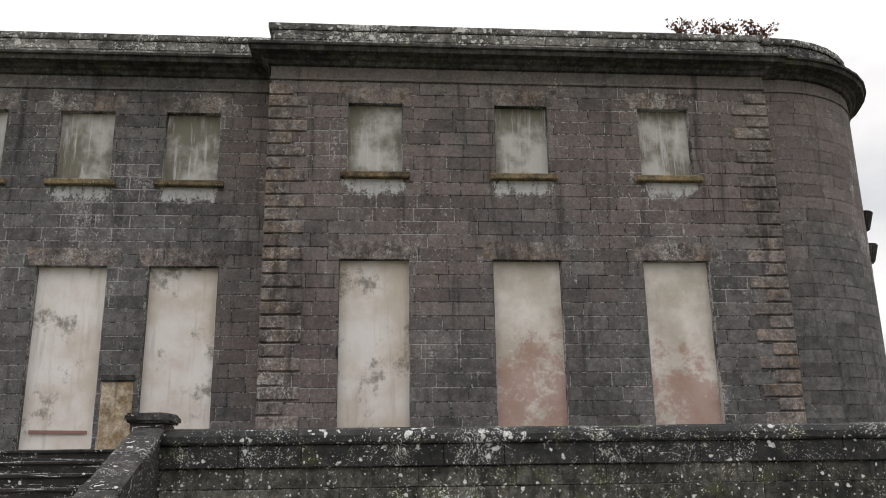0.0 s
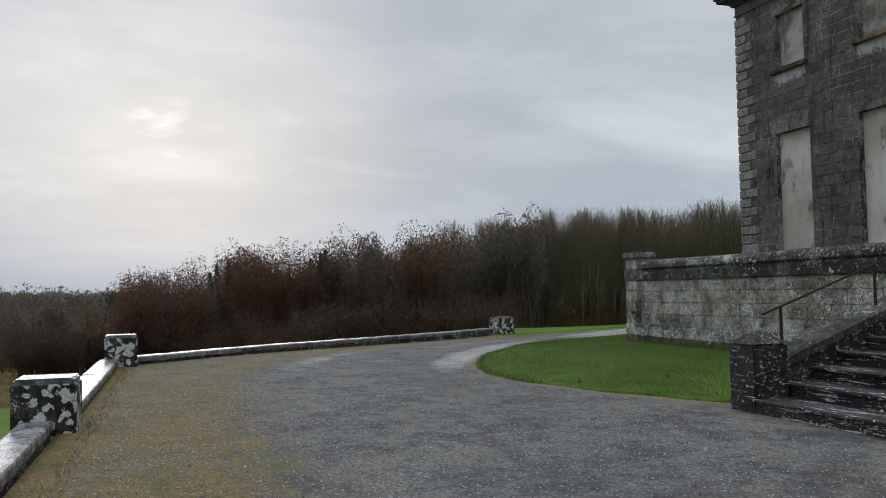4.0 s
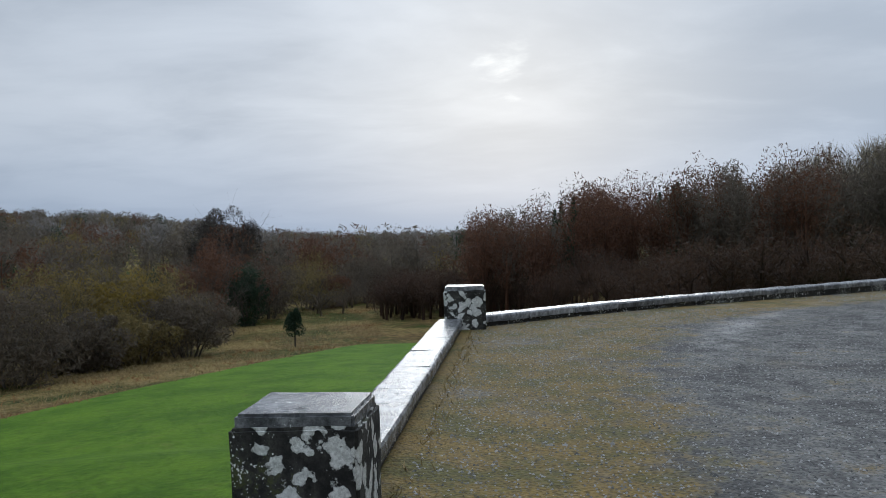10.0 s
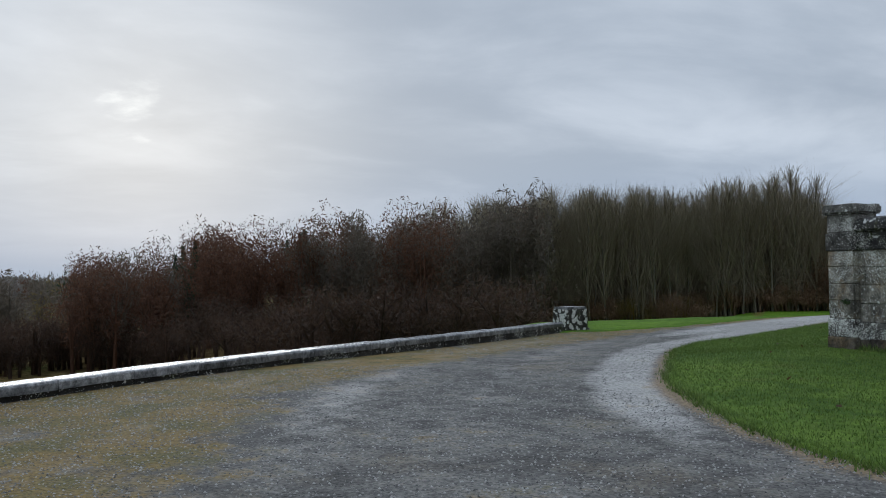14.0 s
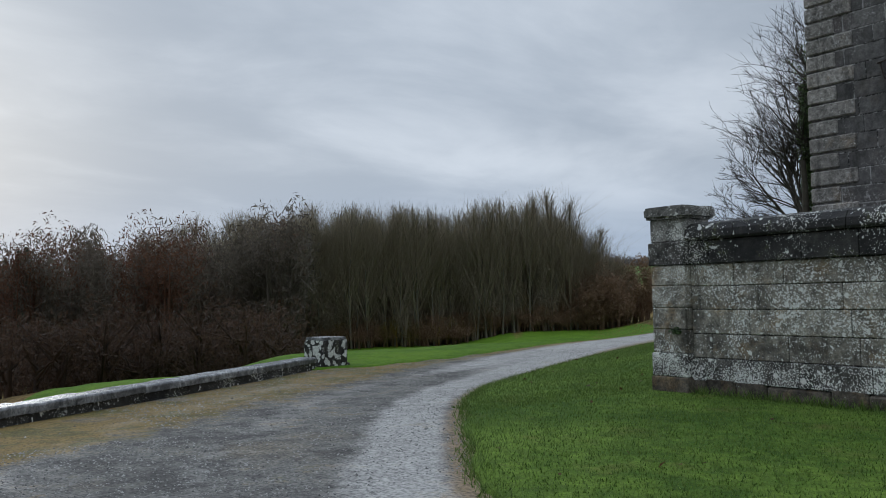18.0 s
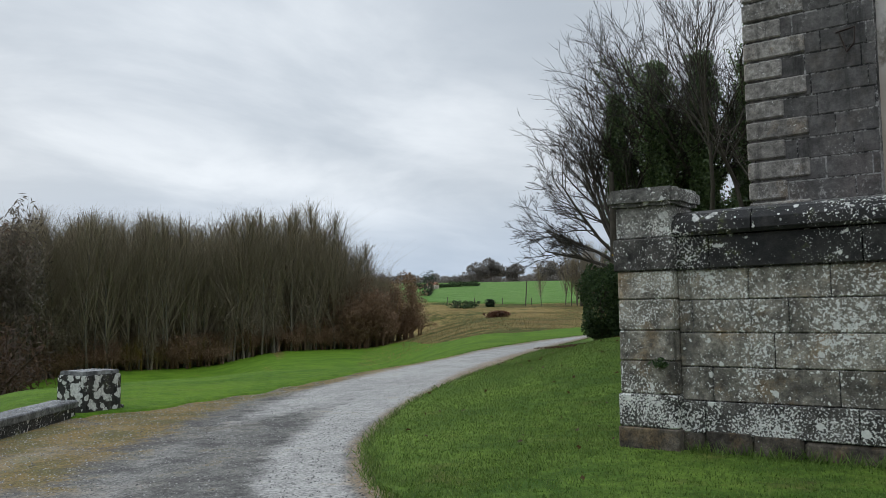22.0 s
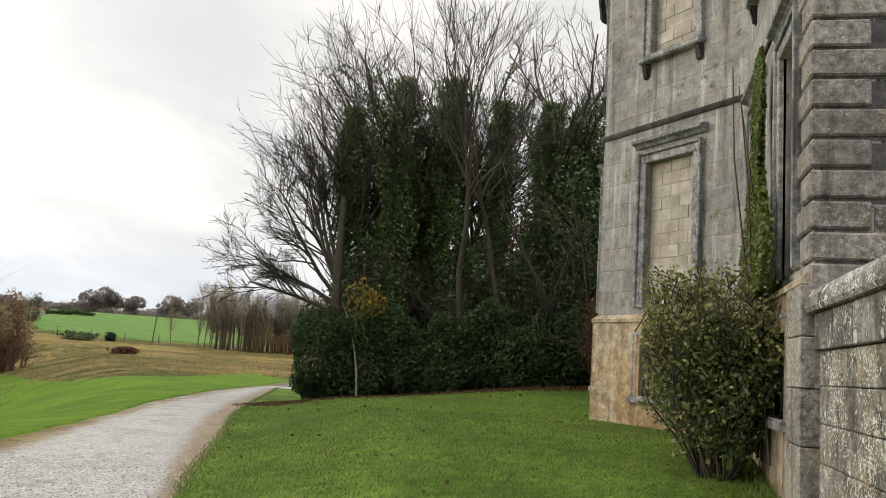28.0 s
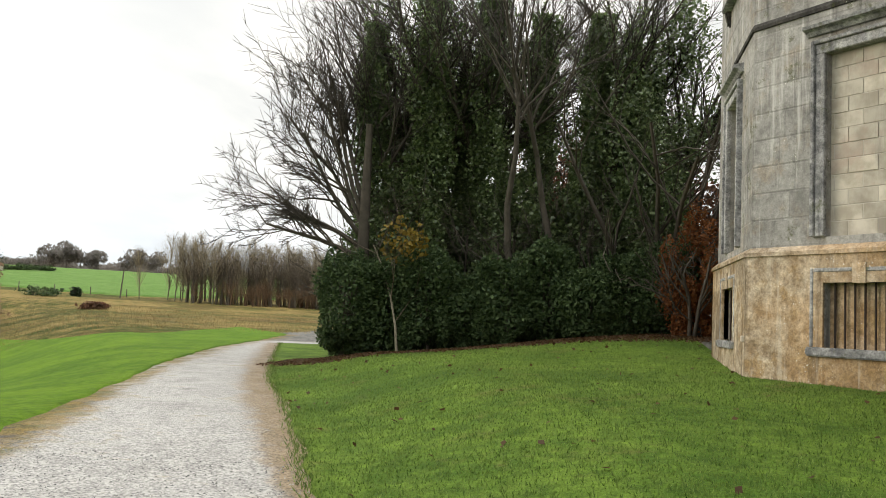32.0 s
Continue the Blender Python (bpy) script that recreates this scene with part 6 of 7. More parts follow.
crown_stuff("plantation_end_bushes", spots, m_understory, "reddish brown bushes closing the end of the plantation", 42, 0.09, 1500, aspect=3.4, category="undergrowth", up=0.7, mid=0.47)
RS = random.Random(97)
def along_front(n, d0, d1, h0, h1, r0, r1):
    out = []
    for _ in range(n):
        p = front_a + (front_b - front_a) * RS.uniform(-0.02, 0.98) + back * RS.uniform(d0, d1)
        out.append((p.x, p.y, RS.uniform(h0, h1), RS.uniform(r0, r1)))
    return out


crown_stuff("plantation_saplings", along_front(150, -1.0, 6, 5, 11.5, 1.3, 2.3), m_sapling, "bare grey-brown saplings crowding the edge of the plantation", 197, 0.055, 620, aspect=7.0, category="saplings", up=1.4, mid=0.5)
crown_stuff("plantation_olive_shrubs", along_front(34, -1.6, 1.5, 3, 6.5, 1.3, 2.2), m_willow, "olive brown shrubs at the edge of the plantation", 198, 0.07, 420, aspect=3.4, category="shrubs", up=0.7, mid=0.46)
crown_stuff("plantation_autumn_shrubs", along_front(13, -1.6, 1.0, 3.5, 7, 1.0, 1.7), m_yellow, "thin shrubs holding yellow leaves before the bare trees", 199, 0.06, 170, aspect=2.0, category="shrubs", mid=0.5)
# russet wood running down into the valley
spots = []
for i in range(265):
    az = R.uniform(-26, 4)
    d = R.uniform(92, 135)
    x, y = polar(az, d, (-2, -1.7))
    rise = min(1.0, max(0.0, (-az - 4) / 20))
    spots.append((x, y, R.uniform(12.0, 15.2) + 4.0 * rise, R.uniform(2.4, 4.0)))
mixed = [(q, R.random() < 0.2 + 0.55 * min(1.0, max(0.0, (-math.degrees(math.atan2(q[1] + 1.7, q[0] + 2)) - 4) / 20))) for q in spots]
crown_stuff("grey_wood", [q for q, bare in mixed if bare], m_farwood, "bare grey-brown trees mixed into the russet wood", 143, 0.065, 1050, aspect=6.0, category="wood", up=1.2)
spots = [q for q, bare in mixed if not bare]
crown_stuff("russet_wood", spots, m_russet, "dark russet oak wood still holding its leaves", 43, 0.060, 1100, aspect=4.2, category="wood", up=0.6)
spots = []
for i in range(330):
    az = R.uniform(-25, 10)
    x, y = polar(az, R.uniform(48 + 46 * min(1.0, max(0.0, (az + 10) / 11)), 96 + 20 * min(1.0, max(0.0, (az + 15) / 11))), (-2, -1.7))
    spots.append((x, y, R.uniform(3.0, 6.5) + 1.2 * (az > -6), R.uniform(2.0, 3.4)))
crown_stuff("thicket", spots, m_bramble, "low red-brown thicket in front of the wood", 44, 0.058, 700, aspect=5.0, category="thicket", up=0.9, mid=0.46)
spots = [(*polar(R.uniform(-18, -2), R.uniform(98, 120), (-2, -1.7)), R.uniform(11.5, 14), R.uniform(2.4, 3.2)) for _ in range(7)]
crown_stuff("wood_conifers", spots, m_conifer, "dark conifers rising out of the russet wood", 45, 0.13, 620, aspect=2.4, category="trees", droop=0.8, cone=True)
# wooded hillside across the valley
spots = []
for i in range(850):
    az = R.uniform(-6, 82)
    d = (132 if az > 6 else 150) + 260 * R.random() ** 1.4
    x, y = polar(az, d)
    spots.append((x, y, R.uniform(7.5, 15), R.uniform(3.0, 6.0)))
for nm, lo, hi, mt, lb, seed in (("hillside_wood", 0, 520, m_farwood, "leafless brown woodland on the hill across the valley", 46), ("hillside_willows", 520, 640, m_willow, "olive brown willows scattered through the hillside wood", 246),
                                 ("hillside_oaks", 640, 760, m_russet, "russet oaks scattered through the hillside wood", 346), ("hillside_evergreens", 760, 850, m_conifer, "dark evergreens scattered through the hillside wood", 446)):
    crown_stuff(nm, spots[lo:hi], mt, lb, seed, 0.13, 400, aspect=5.0, category="wood", up=0.9, mid=0.44)
spots = []
for i in range(330):
    az = R.uniform(-20, 40)
    x, y = polar(az, R.uniform(230, 620))
    spots.append((x, y, R.uniform(9, 13), R.uniform(4.0, 7)))
crown_stuff("distant_wood", spots, m_hazewood, "distant woodland down the valley, haze painted into its colour", 47, 0.32, 240, aspect=3.6, category="wood", up=0.6, mid=0.46)
spots = []
for i in range(420):
    x, y = polar(R.uniform(-4, 84), R.uniform(400, 590))
    spots.append((x, y, R.uniform(9, 13), R.uniform(5, 8)))
crown_stuff("skyline_wood", spots, m_farwood, "leafless woodland along the far skyline", 146, 0.26, 210, aspect=4.0, category="wood", up=0.8, mid=0.46)
spots = [(*polar(R.uniform(40, 82), R.uniform(98, 122)), R.uniform(3.0, 6.0), R.uniform(2.5, 4)) for _ in range(180)]
crown_stuff("meadow_scrub", spots, m_valleytwig, "brown leafless scrub along the foot of the wood", 147, 0.09, 420, aspect=5.0, category="scrub", up=0.8, mid=0.42)
spots = [(*polar(R.uniform(4, 84), R.uniform(106, 165)), R.uniform(3, 6.5), R.uniform(3, 4.6)) for _ in range(300)]
crown_stuff("hillside_undergrowth", spots, m_valleytwig, "dark leafless undergrowth below the hillside wood", 149, 0.075, 330, aspect=5.0, category="undergrowth", up=0.7, mid=0.42)
spots = [(*polar(R.uniform(44, 75), R.uniform(150, 230)), R.uniform(8.5, 12.5), R.uniform(4.0, 5.4)) for _ in range(30)]
crown_stuff("hillside_conifers", spots, m_conifer, "dark conifers standing above the bare hillside wood", 48, 0.17, 900, aspect=2.4, category="trees", droop=0.8, cone=True)
spots = [(*polar(R.uniform(-74, -46), R.uniform(330, 420), (10, -7)), R.uniform(4.5, 7.5), R.uniform(4, 6.5)) for _ in range(180)]
# ridge and hedgerow trees below also carry the haze in their colour
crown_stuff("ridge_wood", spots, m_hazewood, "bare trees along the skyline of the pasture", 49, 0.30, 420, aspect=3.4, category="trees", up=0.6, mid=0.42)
spots = [(*polar(az, d, (10, -7)), h, r) for az, d, h, r in ((-54.6, 300, 9.5, 5), (-55.5, 305, 10.5, 5.5), (-56.3, 310, 9, 5), (-57.1, 300, 8.5, 4.5), (-59.2, 295, 10, 5), (-60.6, 300, 9, 5))]
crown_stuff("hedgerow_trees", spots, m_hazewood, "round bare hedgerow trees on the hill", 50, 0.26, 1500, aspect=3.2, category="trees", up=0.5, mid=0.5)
spots = [(*polar(-54.6 + 0.13 * j, 222 - 0.3 * j, (10, -7)), R.uniform(1.4, 2.4), 1.2) for j in range(36)]
crown_stuff("field_hedge", spots, m_hedge, "dark field hedge crossing the pasture", 51, 0.22, 160, False, 1.8, "hedge", mid=0.4)

# bushes and trees of the valley, each a thing of its own
def bush(name, x, y, h, r, mt, label, seed, n=2600, leaf=0.16, aspect=2.6, group="", trunks=9, up=0.0):
    rng = np.random.default_rng(seed)
    t = thing(name, (x, y, ground_z(x, y) - 0.1), label, "bush" if h < 8 else "tree", group)
    segs = []
    for _ in range(trunks):
        a, f = rng.uniform(0, 6.28), rng.uniform(0.2, 0.8)
        lv = grow(rng, (math.cos(a) * 0.2 * r, math.sin(a) * 0.2 * r, 0), (math.cos(a) * f, math.sin(a) * f, 1.0), h * 0.6, 0.05 + 0.006 * h, 2, (6, 4), 0.45, 0.04, 0.15)
        segs += lv[0] + lv[1] + lv[2]
    seg_part("stemwork", segs, m_bark, t, 3)
    p = lumpy(n, rng, (r, r, h * 0.52), 34, 0.82, 0.34)
    p[:, 2] += h * 0.44
    p = p[p[:, 2] > 0.05]
    link("foliage", big_mesh("foliage", *leaves(p, leaf, rng, aspect, -0.3, None, up), mt), t)
    return t


for i, (az, d, h, r, mt, lb) in enumerate(((47, 66, 6.5, 4.2, m_willow, "olive brown willow bush"), (42, 64, 8.2, 4.0, m_conifer, "dark evergreen bush among the willows"), (38.5, 63, 7.5, 4.6, m_valleytwig, "grey leafless thicket bush"),
        (35, 60, 7.0, 4.4, m_willow, "olive brown willow bush"), (31.5, 58, 6.4, 4.6, m_valleytwig, "rounded brown leafless bush"), (29, 70, 8.2, 4.8, m_willow, "yellowish willow bush"), (26, 74, 8.8, 4.6, m_yellow, "yellow-leaved willow"),
        (23.5, 76, 8.6, 4.6, m_willow, "yellowish willow bush"), (20.6, 92, 10.5, 5.0, m_russet, "russet leafy oak"), (18.6, 104, 12.0, 5.2, m_russet, "tall russet oak"), 
        (14, 118, 8, 5.5, m_willow, "brown willow bush"), (10.5, 128, 8, 6, m_valleytwig, "brown leafless thicket"), (16.5, 108, 9, 5, m_valleytwig, "brown leafless thicket"), (7, 140, 9, 6, m_valleytwig, "brown leafless thicket"), (44.5, 75, 7.5, 4.2, m_valleytwig, "grey leafless thicket bush"), (21.5, 72, 6.5, 4.4, m_valleytwig, "rounded brown leafless bush"), (33, 66, 6.8, 3.6, m_russet, "russet leafy thorn bush"), (27.5, 64, 4.6, 3.4, m_valleytwig, "low brown leafless bush"), (40.5, 60, 4.4, 3.0, m_willow, "low olive willow bush"), (24.6, 68, 5.0, 3.6, m_willow, "yellowish willow bush"), (12.4, 122, 5.5, 4.2, m_russet, "low russet thicket bush"), (9.0, 132, 6.0, 4.6, m_valleytwig, "low brown leafless bush"), (17.8, 100, 7.5, 3.2, m_conifer, "dark evergreen bush"))):
    x, y = polar(az, d)
    bush("valley_bush", x, y, h, r, mt, lb + " in the valley", 200 + i, 8500, 0.075, 5.5, up=0.7)
x, y = polar(19.2, 132)
bush("great_bare_tree", x, y, 17.2, 5.6, m_darktwig, "great round-crowned leafless tree standing above the valley", 271, 34000, 0.075, 7.0, up=0.8, trunks=9)
x, y = polar(57.2, 58)
bush("spreading_hawthorn", x, y, 5.2, 5.0, m_bramble, "low spreading leafless hawthorn in the rough meadow", 272, 17000, 0.05, 6.0, up=0.4)
# small clipped conifer at the edge of the park lawn
fir = thing("young_conifer", (69.9, 19.0, ground_z(69.9, 19.0)), "young dark conifer on a bare stem at the lawn edge", "tree")
seg_part("trunk", [(0, 0, -0.2, 0, 0, 3.2, 0.09, 0.02)], m_bark, fir, 6)
rng = np.random.default_rng(9)
p = lumpy(4200, rng, (1.1, 1.1, 1.4), 14)
p[:, :2] *= np.clip(1.25 - (p[:, 2:] + 1.2) / 3.2, 0.2, 1.2)
p[:, 2] += 2.3
link("foliage", big_mesh("foliage", *leaves(p, 0.085, rng, 2.2, 0.3), m_conifer), fir)

# ---- clump of ivy-clad trees and hedge behind the lawn ----
for i, (x, y, h, ivy_h, r, lean) in enumerate(((24.3, -39.2, 11.0, 10.4, 0.50, (0.05, 0, 1)), (22.8, -38.8, 11.6, 11.2, 0.56, (0, 0, 1)), (20.9, -39.4, 12.6, 11.2, 0.48, (0.02, 0, 1)), (21.6, -41.5, 11.6, 5.5, 0.5, (0, 0, 1)),
                                       (18.4, -40.2, 12.6, 10.2, 0.44, (-0.06, 0, 1)), (17.0, -41.0, 12.4, 8.2, 0.46, (-0.1, 0, 1)), (23.4, -41.8, 11.0, 6.0, 0.5, (0.03, 0, 1)), (23.5, -40.4, 11.2, 7.5, 0.5, (0.02, 0, 1)), (21.9, -40.2, 11.4, 9.0, 0.36, (0, 0, 1)), (17.7, -41.6, 11.8, 6.8, 0.5, (-0.05, 0, 1)),
                                       (19.6, -40.6, 12.2, 10.6, 0.44, (0.0, 0, 1)))):
    t, lv, rng = bare_tree("ivy_clad_tree", x, y, h, 300 + i, "tall bare tree wrapped in dark ivy", "ivy-clad trees of the clump", 0.42, 0.05, (11, 8, 6), 0.24, lean, m_darktwig, first=0.62)
    n = 19000
    z = rng.uniform(0.02, 1, n) ** 0.9 * ivy_h
    a = rng.uniform(0, 2 * np.pi, n)
    bump = np.array([noise.noise((math.cos(q) * 1.6, math.sin(q) * 1.6, w * 0.55 + i * 9)) for q, w in zip(a, z)])
    rad = r * (0.55 + 0.75 * (bump + 0.35)) * np.clip(1.25 - 0.55 * (z / ivy_h) ** 3, 0.3, 1.3) * rng.uniform(0.55, 1.35, n) * (1 + 0.25 * np.sin(z * 2.3 + 3 * a))
    ln = np.array(lean[:2])
    p = np.stack([np.cos(a) * rad + ln[0] * z, np.sin(a) * rad + ln[1] * z, z], -1)
    link("ivy", big_mesh("ivy", *leaves(p, 0.085, rng, 1.3), m_ivy), t)
    # ivy climbing the limbs
    seg = np.array([s for s in lv[1] if s[2] < ivy_h * 1.05])
    if len(seg):
        pick = rng.integers(0, len(seg), 4200)
        f = rng.uniform(0, 1, 4200)[:, None]
        q = seg[pick, :3] * (1 - f) + seg[pick, 3:6] * f + rng.normal(size=(4200, 3)) * 0.12
        link("limb_ivy", big_mesh("limb_ivy", *leaves(q, 0.075, rng, 1.3), m_ivy), t)
for i, (x, y, lean, h) in enumerate(((19.75, -38.3, (0.03, 0, 1), 11.2), (18.9, -38.3, (-0.13, -0.03, 1), 11.2))):
    bare_tree("pale_bare_tree", x, y, h, 340 + i, "bare grey trunk standing free in front of the ivy", "", 0.3, 0.06, (9, 7, 6), 0.13, lean, m_darktwig, first=0.74)
# spreading bare tree leaning out over the drive
lean_t = thing("spreading_bare_tree", (24.6, -38.6, ground_z(24.6, -38.6) - 0.1), "bare tree spreading long fine branches over the drive", "tree")
rng = np.random.default_rng(77)
tr, li, tw = [], [], []
for k_, (dx, dz, L) in enumerate(((0.95, 0.55, 6.6), (0.9, 0.75, 7.4), (0.8, 1.0, 8.0), (0.62, 1.15, 8.6), (0.45, 1.3, 8.8), (0.3, 1.3, 8.5))):
    lv = grow(rng, (0.1, 0, 3.0 + 0.3 * k_), (dx, rng.uniform(-0.35, 0.35), dz), L * 0.46, 0.085, 3, (11, 8, 6), 0.40, 0.05, 0.12)
    tr += lv[0]
    li += lv[1]
    tw += lv[2] + lv[3]
seg_part("trunk", grow(rng, (0, 0, 0), (0.1, 0, 1), 7, 0.26, 0, (), 0, 0, 0.05)[0], m_bark, lean_t, 7)
seg_part("branchwork", tr, m_bark, lean_t, 5)
seg_part("branch_spray", li, m_bark, lean_t, 4)
seg_part("twig_spray", tw, m_darktwig, lean_t, 3)
bare_tree("bare_ash_tree", 25.3, -40.6, 11.5, 349, "bare tree with fine dark twigs at the edge of the clump", "", 0.45, 0.05, (15, 9, 8), 0.18, (0.06, 0, 1), m_darktwig, first=0.4)
# ivy sprawling between the trunks, above the hedge
for i, (x, h, r) in enumerate(((24.0, 5.6, 1.5), (22.2, 6.4, 1.7), (20.3, 6.0, 1.7), (18.5, 5.4, 1.6), (16.9, 5.0, 1.5))):
    bush("ivy_thicket", x, -40.0 - 0.5 * (i % 2), h, r, m_ivy, "dense dark ivy sprawling between the tree trunks", 380 + i, 9000, 0.11, 1.3)
# evergreen and copper beech beside the bay
bush("ivy_covered_tree", 15.9, -40.2, 12.0, 2.1, m_ivy, "tall narrow tree smothered in dark ivy beside the house", 351, 22000, 0.09, 1.3)
bush("copper_beech", 15.3, -36.4, 3.9, 0.9, m_beech, "low copper beech holding orange-brown leaves", 352, 9000, 0.06, 1.5)
bush("russet_tree", 17.0, -45, 9.5, 3.2, m_russet, "russet autumn tree behind the clump", 353, 3600, 0.16, 1.8)
for i in range(9):
    bush("background_shrub", 14 + i * 1.7, -47 - (i % 3) * 2.2, 6.5 + (i % 4), 2.4, m_russet if i % 3 == 0 else m_hedge, "dark shrubbery closing the view behind the clump", 360 + i, 4500, 0.12, 1.8)
# laurel hedge, as a row of shrubs grown together
for i in range(9):
    x = 24.7 - i * 1.12
    hh = 3.0 if i == 0 else 2.3 + 0.4 * ((i * 7) % 3) - 0.06 * i
    t = thing("laurel_shrub", (x, -37.6 - 0.25 * (i % 2), ground_z(x, -37.6)), "dense dark laurel in the hedge below the trees", "shrub", "laurels of the hedge")
    rng = np.random.default_rng(400 + i)
    n = 12500
    u = rng.uniform(-1, 1, (n, 3))
    q = (np.abs(u) ** 3).sum(1)[:, None] ** (1 / 3)
    u = u / q * rng.uniform(0.75, 1.0, n)[:, None]
    amp = np.array([noise.noise((w[0] * 1.7 + i * 3, w[1] * 1.7, w[2] * 1.7)) for w in u])[:, None]
    p = u * (1 + 0.30 * amp) * np.array((0.95, 1.0, hh / 2)) + np.array((0, 0, hh / 2))
    link("foliage", big_mesh("foliage", *leaves(p, 0.066, rng, 1.9, 0.3), m_hedge), t)
    seg_part("stemwork", [(rng.uniform(-0.3, 0.3), rng.uniform(-0.3, 0.3), -0.1, rng.uniform(-0.7, 0.7), rng.uniform(-0.6, 0.6), hh * 0.9, 0.04, 0.01) for _ in range(7)], m_bark, t, 4)
sap = thing("sapling", (22.95, -36.3, ground_z(22.95, -36.3)), "thin pale sapling with a few yellow leaves before the hedge", "tree")
rng = np.random.default_rng(55)
lv = grow(rng, (0, 0, -0.1), (0.08, 0, 1), 3.6, 0.045, 2, (9, 5), 0.5, 0.02, 0.1)
seg_part("trunk", lv[0], m_poplar, sap, 6)
seg_part("twig_spray", lv[1] + lv[2], m_twigs, sap, 3)
p = lumpy(260, rng, (1.1, 0.8, 0.9), 6)
p[:, 2] += 3.0
link("leaves", big_mesh("leaves", *leaves(p, 0.10, rng, 1.4), m_yellow), sap)
# privet bush against the side of the house
pb = thing("overgrown_bush", (13.6, -22.05, ground_z(13.6, -22.05)), "unkempt yellow-green bush growing against the house", "bush")
rng = np.random.default_rng(61)
segs = []
for _ in range(34):
    a, f = rng.uniform(0, 6.28), rng.uniform(0.1, 0.5)
    lv = grow(rng, (math.cos(a) * 0.2, math.sin(a) * 0.2, 0), (math.cos(a) * f, math.sin(a) * f, 1), rng.uniform(1.3, 2.25), 0.02, 2, (7, 4), 0.4, 0.03, 0.14)
    segs += lv[0] + lv[1] + lv[2]
segs = [q for q in segs if q[3] < 0.95 and q[5] < 2.55]
seg_part("stemwork", segs, m_bark, pb, 3)
ends = np.array(segs)[:, 3:6]
ends = ends[(ends[:, 2] > 0.2)]
pick = ends[rng.integers(0, len(ends), 16000)] + rng.normal(size=(16000, 3)) * 0.12
pick = pick[(pick[:, 0] > -0.55) & (pick[:, 0] < 0.95) & (pick[:, 2] < 2.6)]
link("foliage", big_mesh("foliage", *leaves(pick, 0.040, rng, 1.8), m_bushleaf), pb)
core = lumpy(9000, rng, (0.85, 1.1, 1.15), 14)
core[:, 2] += 1.2
core = core[core[:, 0] > -0.55]
link("inner_foliage", big_mesh("inner_foliage", *leaves(core, 0.045, rng, 1.7), m_ivy), pb)
# ivy on the wall between the two side windows
iv = thing("wall_ivy", (13.05, -21.9, 2.7), "ivy with pale leaves climbing the house wall", "ivy")
rng = np.random.default_rng(62)
n = 13000
zz = rng.uniform(0, 1, n) ** 1.25
wid = (1 - zz) * 0.85 + 0.28
yy = rng.uniform(-1, 1, n) * wid * (0.8 + 0.3 * np.sin(zz * 9)) - 0.35 * zz
bump = 0.08 + 0.14 * rng.random(n) * (1.2 - zz)
link("leaves", big_mesh("leaves", *leaves(np.stack([bump, yy, zz * 3.25 + 0.0], -1), 0.052, rng, 1.2, 0.3, np.array((0.9, 0, 0.25))), m_wallivy), iv)
seg_part("stemwork", [s for j in range(7) for s in grow(rng, (0.03, rng.uniform(-0.6, 0.6), -2.0), (0, rng.uniform(-0.06, 0.06), 1), rng.uniform(3.5, 5.2), 0.018, 1, (7,), 0.3, 0.02, 0.05)[0]], m_bark, iv, 4)
# fern rooted in a joint of the terrace pier
fern = thing("wall_fern", (12.57, -15.17, 0.93), "small green fern rooted in a joint of the pier", "plant")
rng = np.random.default_rng(64)
e = rng.normal(size=(90, 3)) * np.array((0.045, 0.02, 0.02)) + np.array((0, 0.03, 0.02))
link("fronds", big_mesh("fronds", *leaves(e, 0.022, rng, 2.6), m_hedge), fern)
# weeds on the parapet of the house
wd = thing("parapet_weeds", (-24.1, YW - 0.15, F + 1.42), "dry leafy weeds rooted in the house parapet", "plant")
rng = np.random.default_rng(63)
segs = []
for _ in range(26):
    a = rng.uniform(0, 6.28)
    lv = grow(rng, (rng.uniform(-1.1, 1.3), 0, 0), (math.cos(a) * 0.5, 0.1, 1), rng.uniform(0.2, 0.5), 0.012, 1, (6,), 0.5, 0.0, 0.2)
    segs += lv[0] + lv[1]
seg_part("stemwork", segs, m_bark, wd, 3)
e = np.array(segs)[:, 3:6]
link("foliage", big_mesh("foliage", *leaves(e[rng.integers(0, len(e), 500)] + rng.normal(size=(500, 3)) * 0.05, 0.07, rng, 1.3), m_russet), wd)

# ---- far pasture: fence, pole, low shrubs, orange shed ----
pole = thing("leaning_pole", (84.8, -126.2, ground_z(84.8, -126.2)), "leaning grey timber pole in the field", "pole")
seg_part("shaft", [(0, 0, -0.3, -0.5, 0.2, 4.2, 0.10, 0.08)], m_post, pole, 8)
for i in range(9):
    fx, fy = 86 + i * 5.5, -130 + i * 0.6
    po = thing("fence_post", (fx, fy, ground_z(fx, fy)), "short weathered fence post in the far field", "post", "posts of the field fence")
    seg_part("shaft", [(0, 0, -0.2, 0, 0, 1.2, 0.07, 0.06)], m_post, po, 6)
for i, (x, y, h, r, mt) in enumerate(((89.4, -122.7, 1.7, 0.8, m_conifer), (91.5, -117.5, 1.7, 3.2, m_hedge), (121.5, -146, 6.0, 2.2, m_conifer), (68.3, -93.8, 0.9, 1.8, m_russet))):
    bush("field_shrub", x, y, h, r, mt, "low dark shrub standing alone in the field", 500 + i, 700, 0.22, 1.6)
sx, sy = polar(-51.6, 210, (10, -7))
shed = thing("field_shed", (sx, sy, ground_z(sx, sy)), "small orange-roofed shed in the far field", "shed")
bm = bmesh.new()
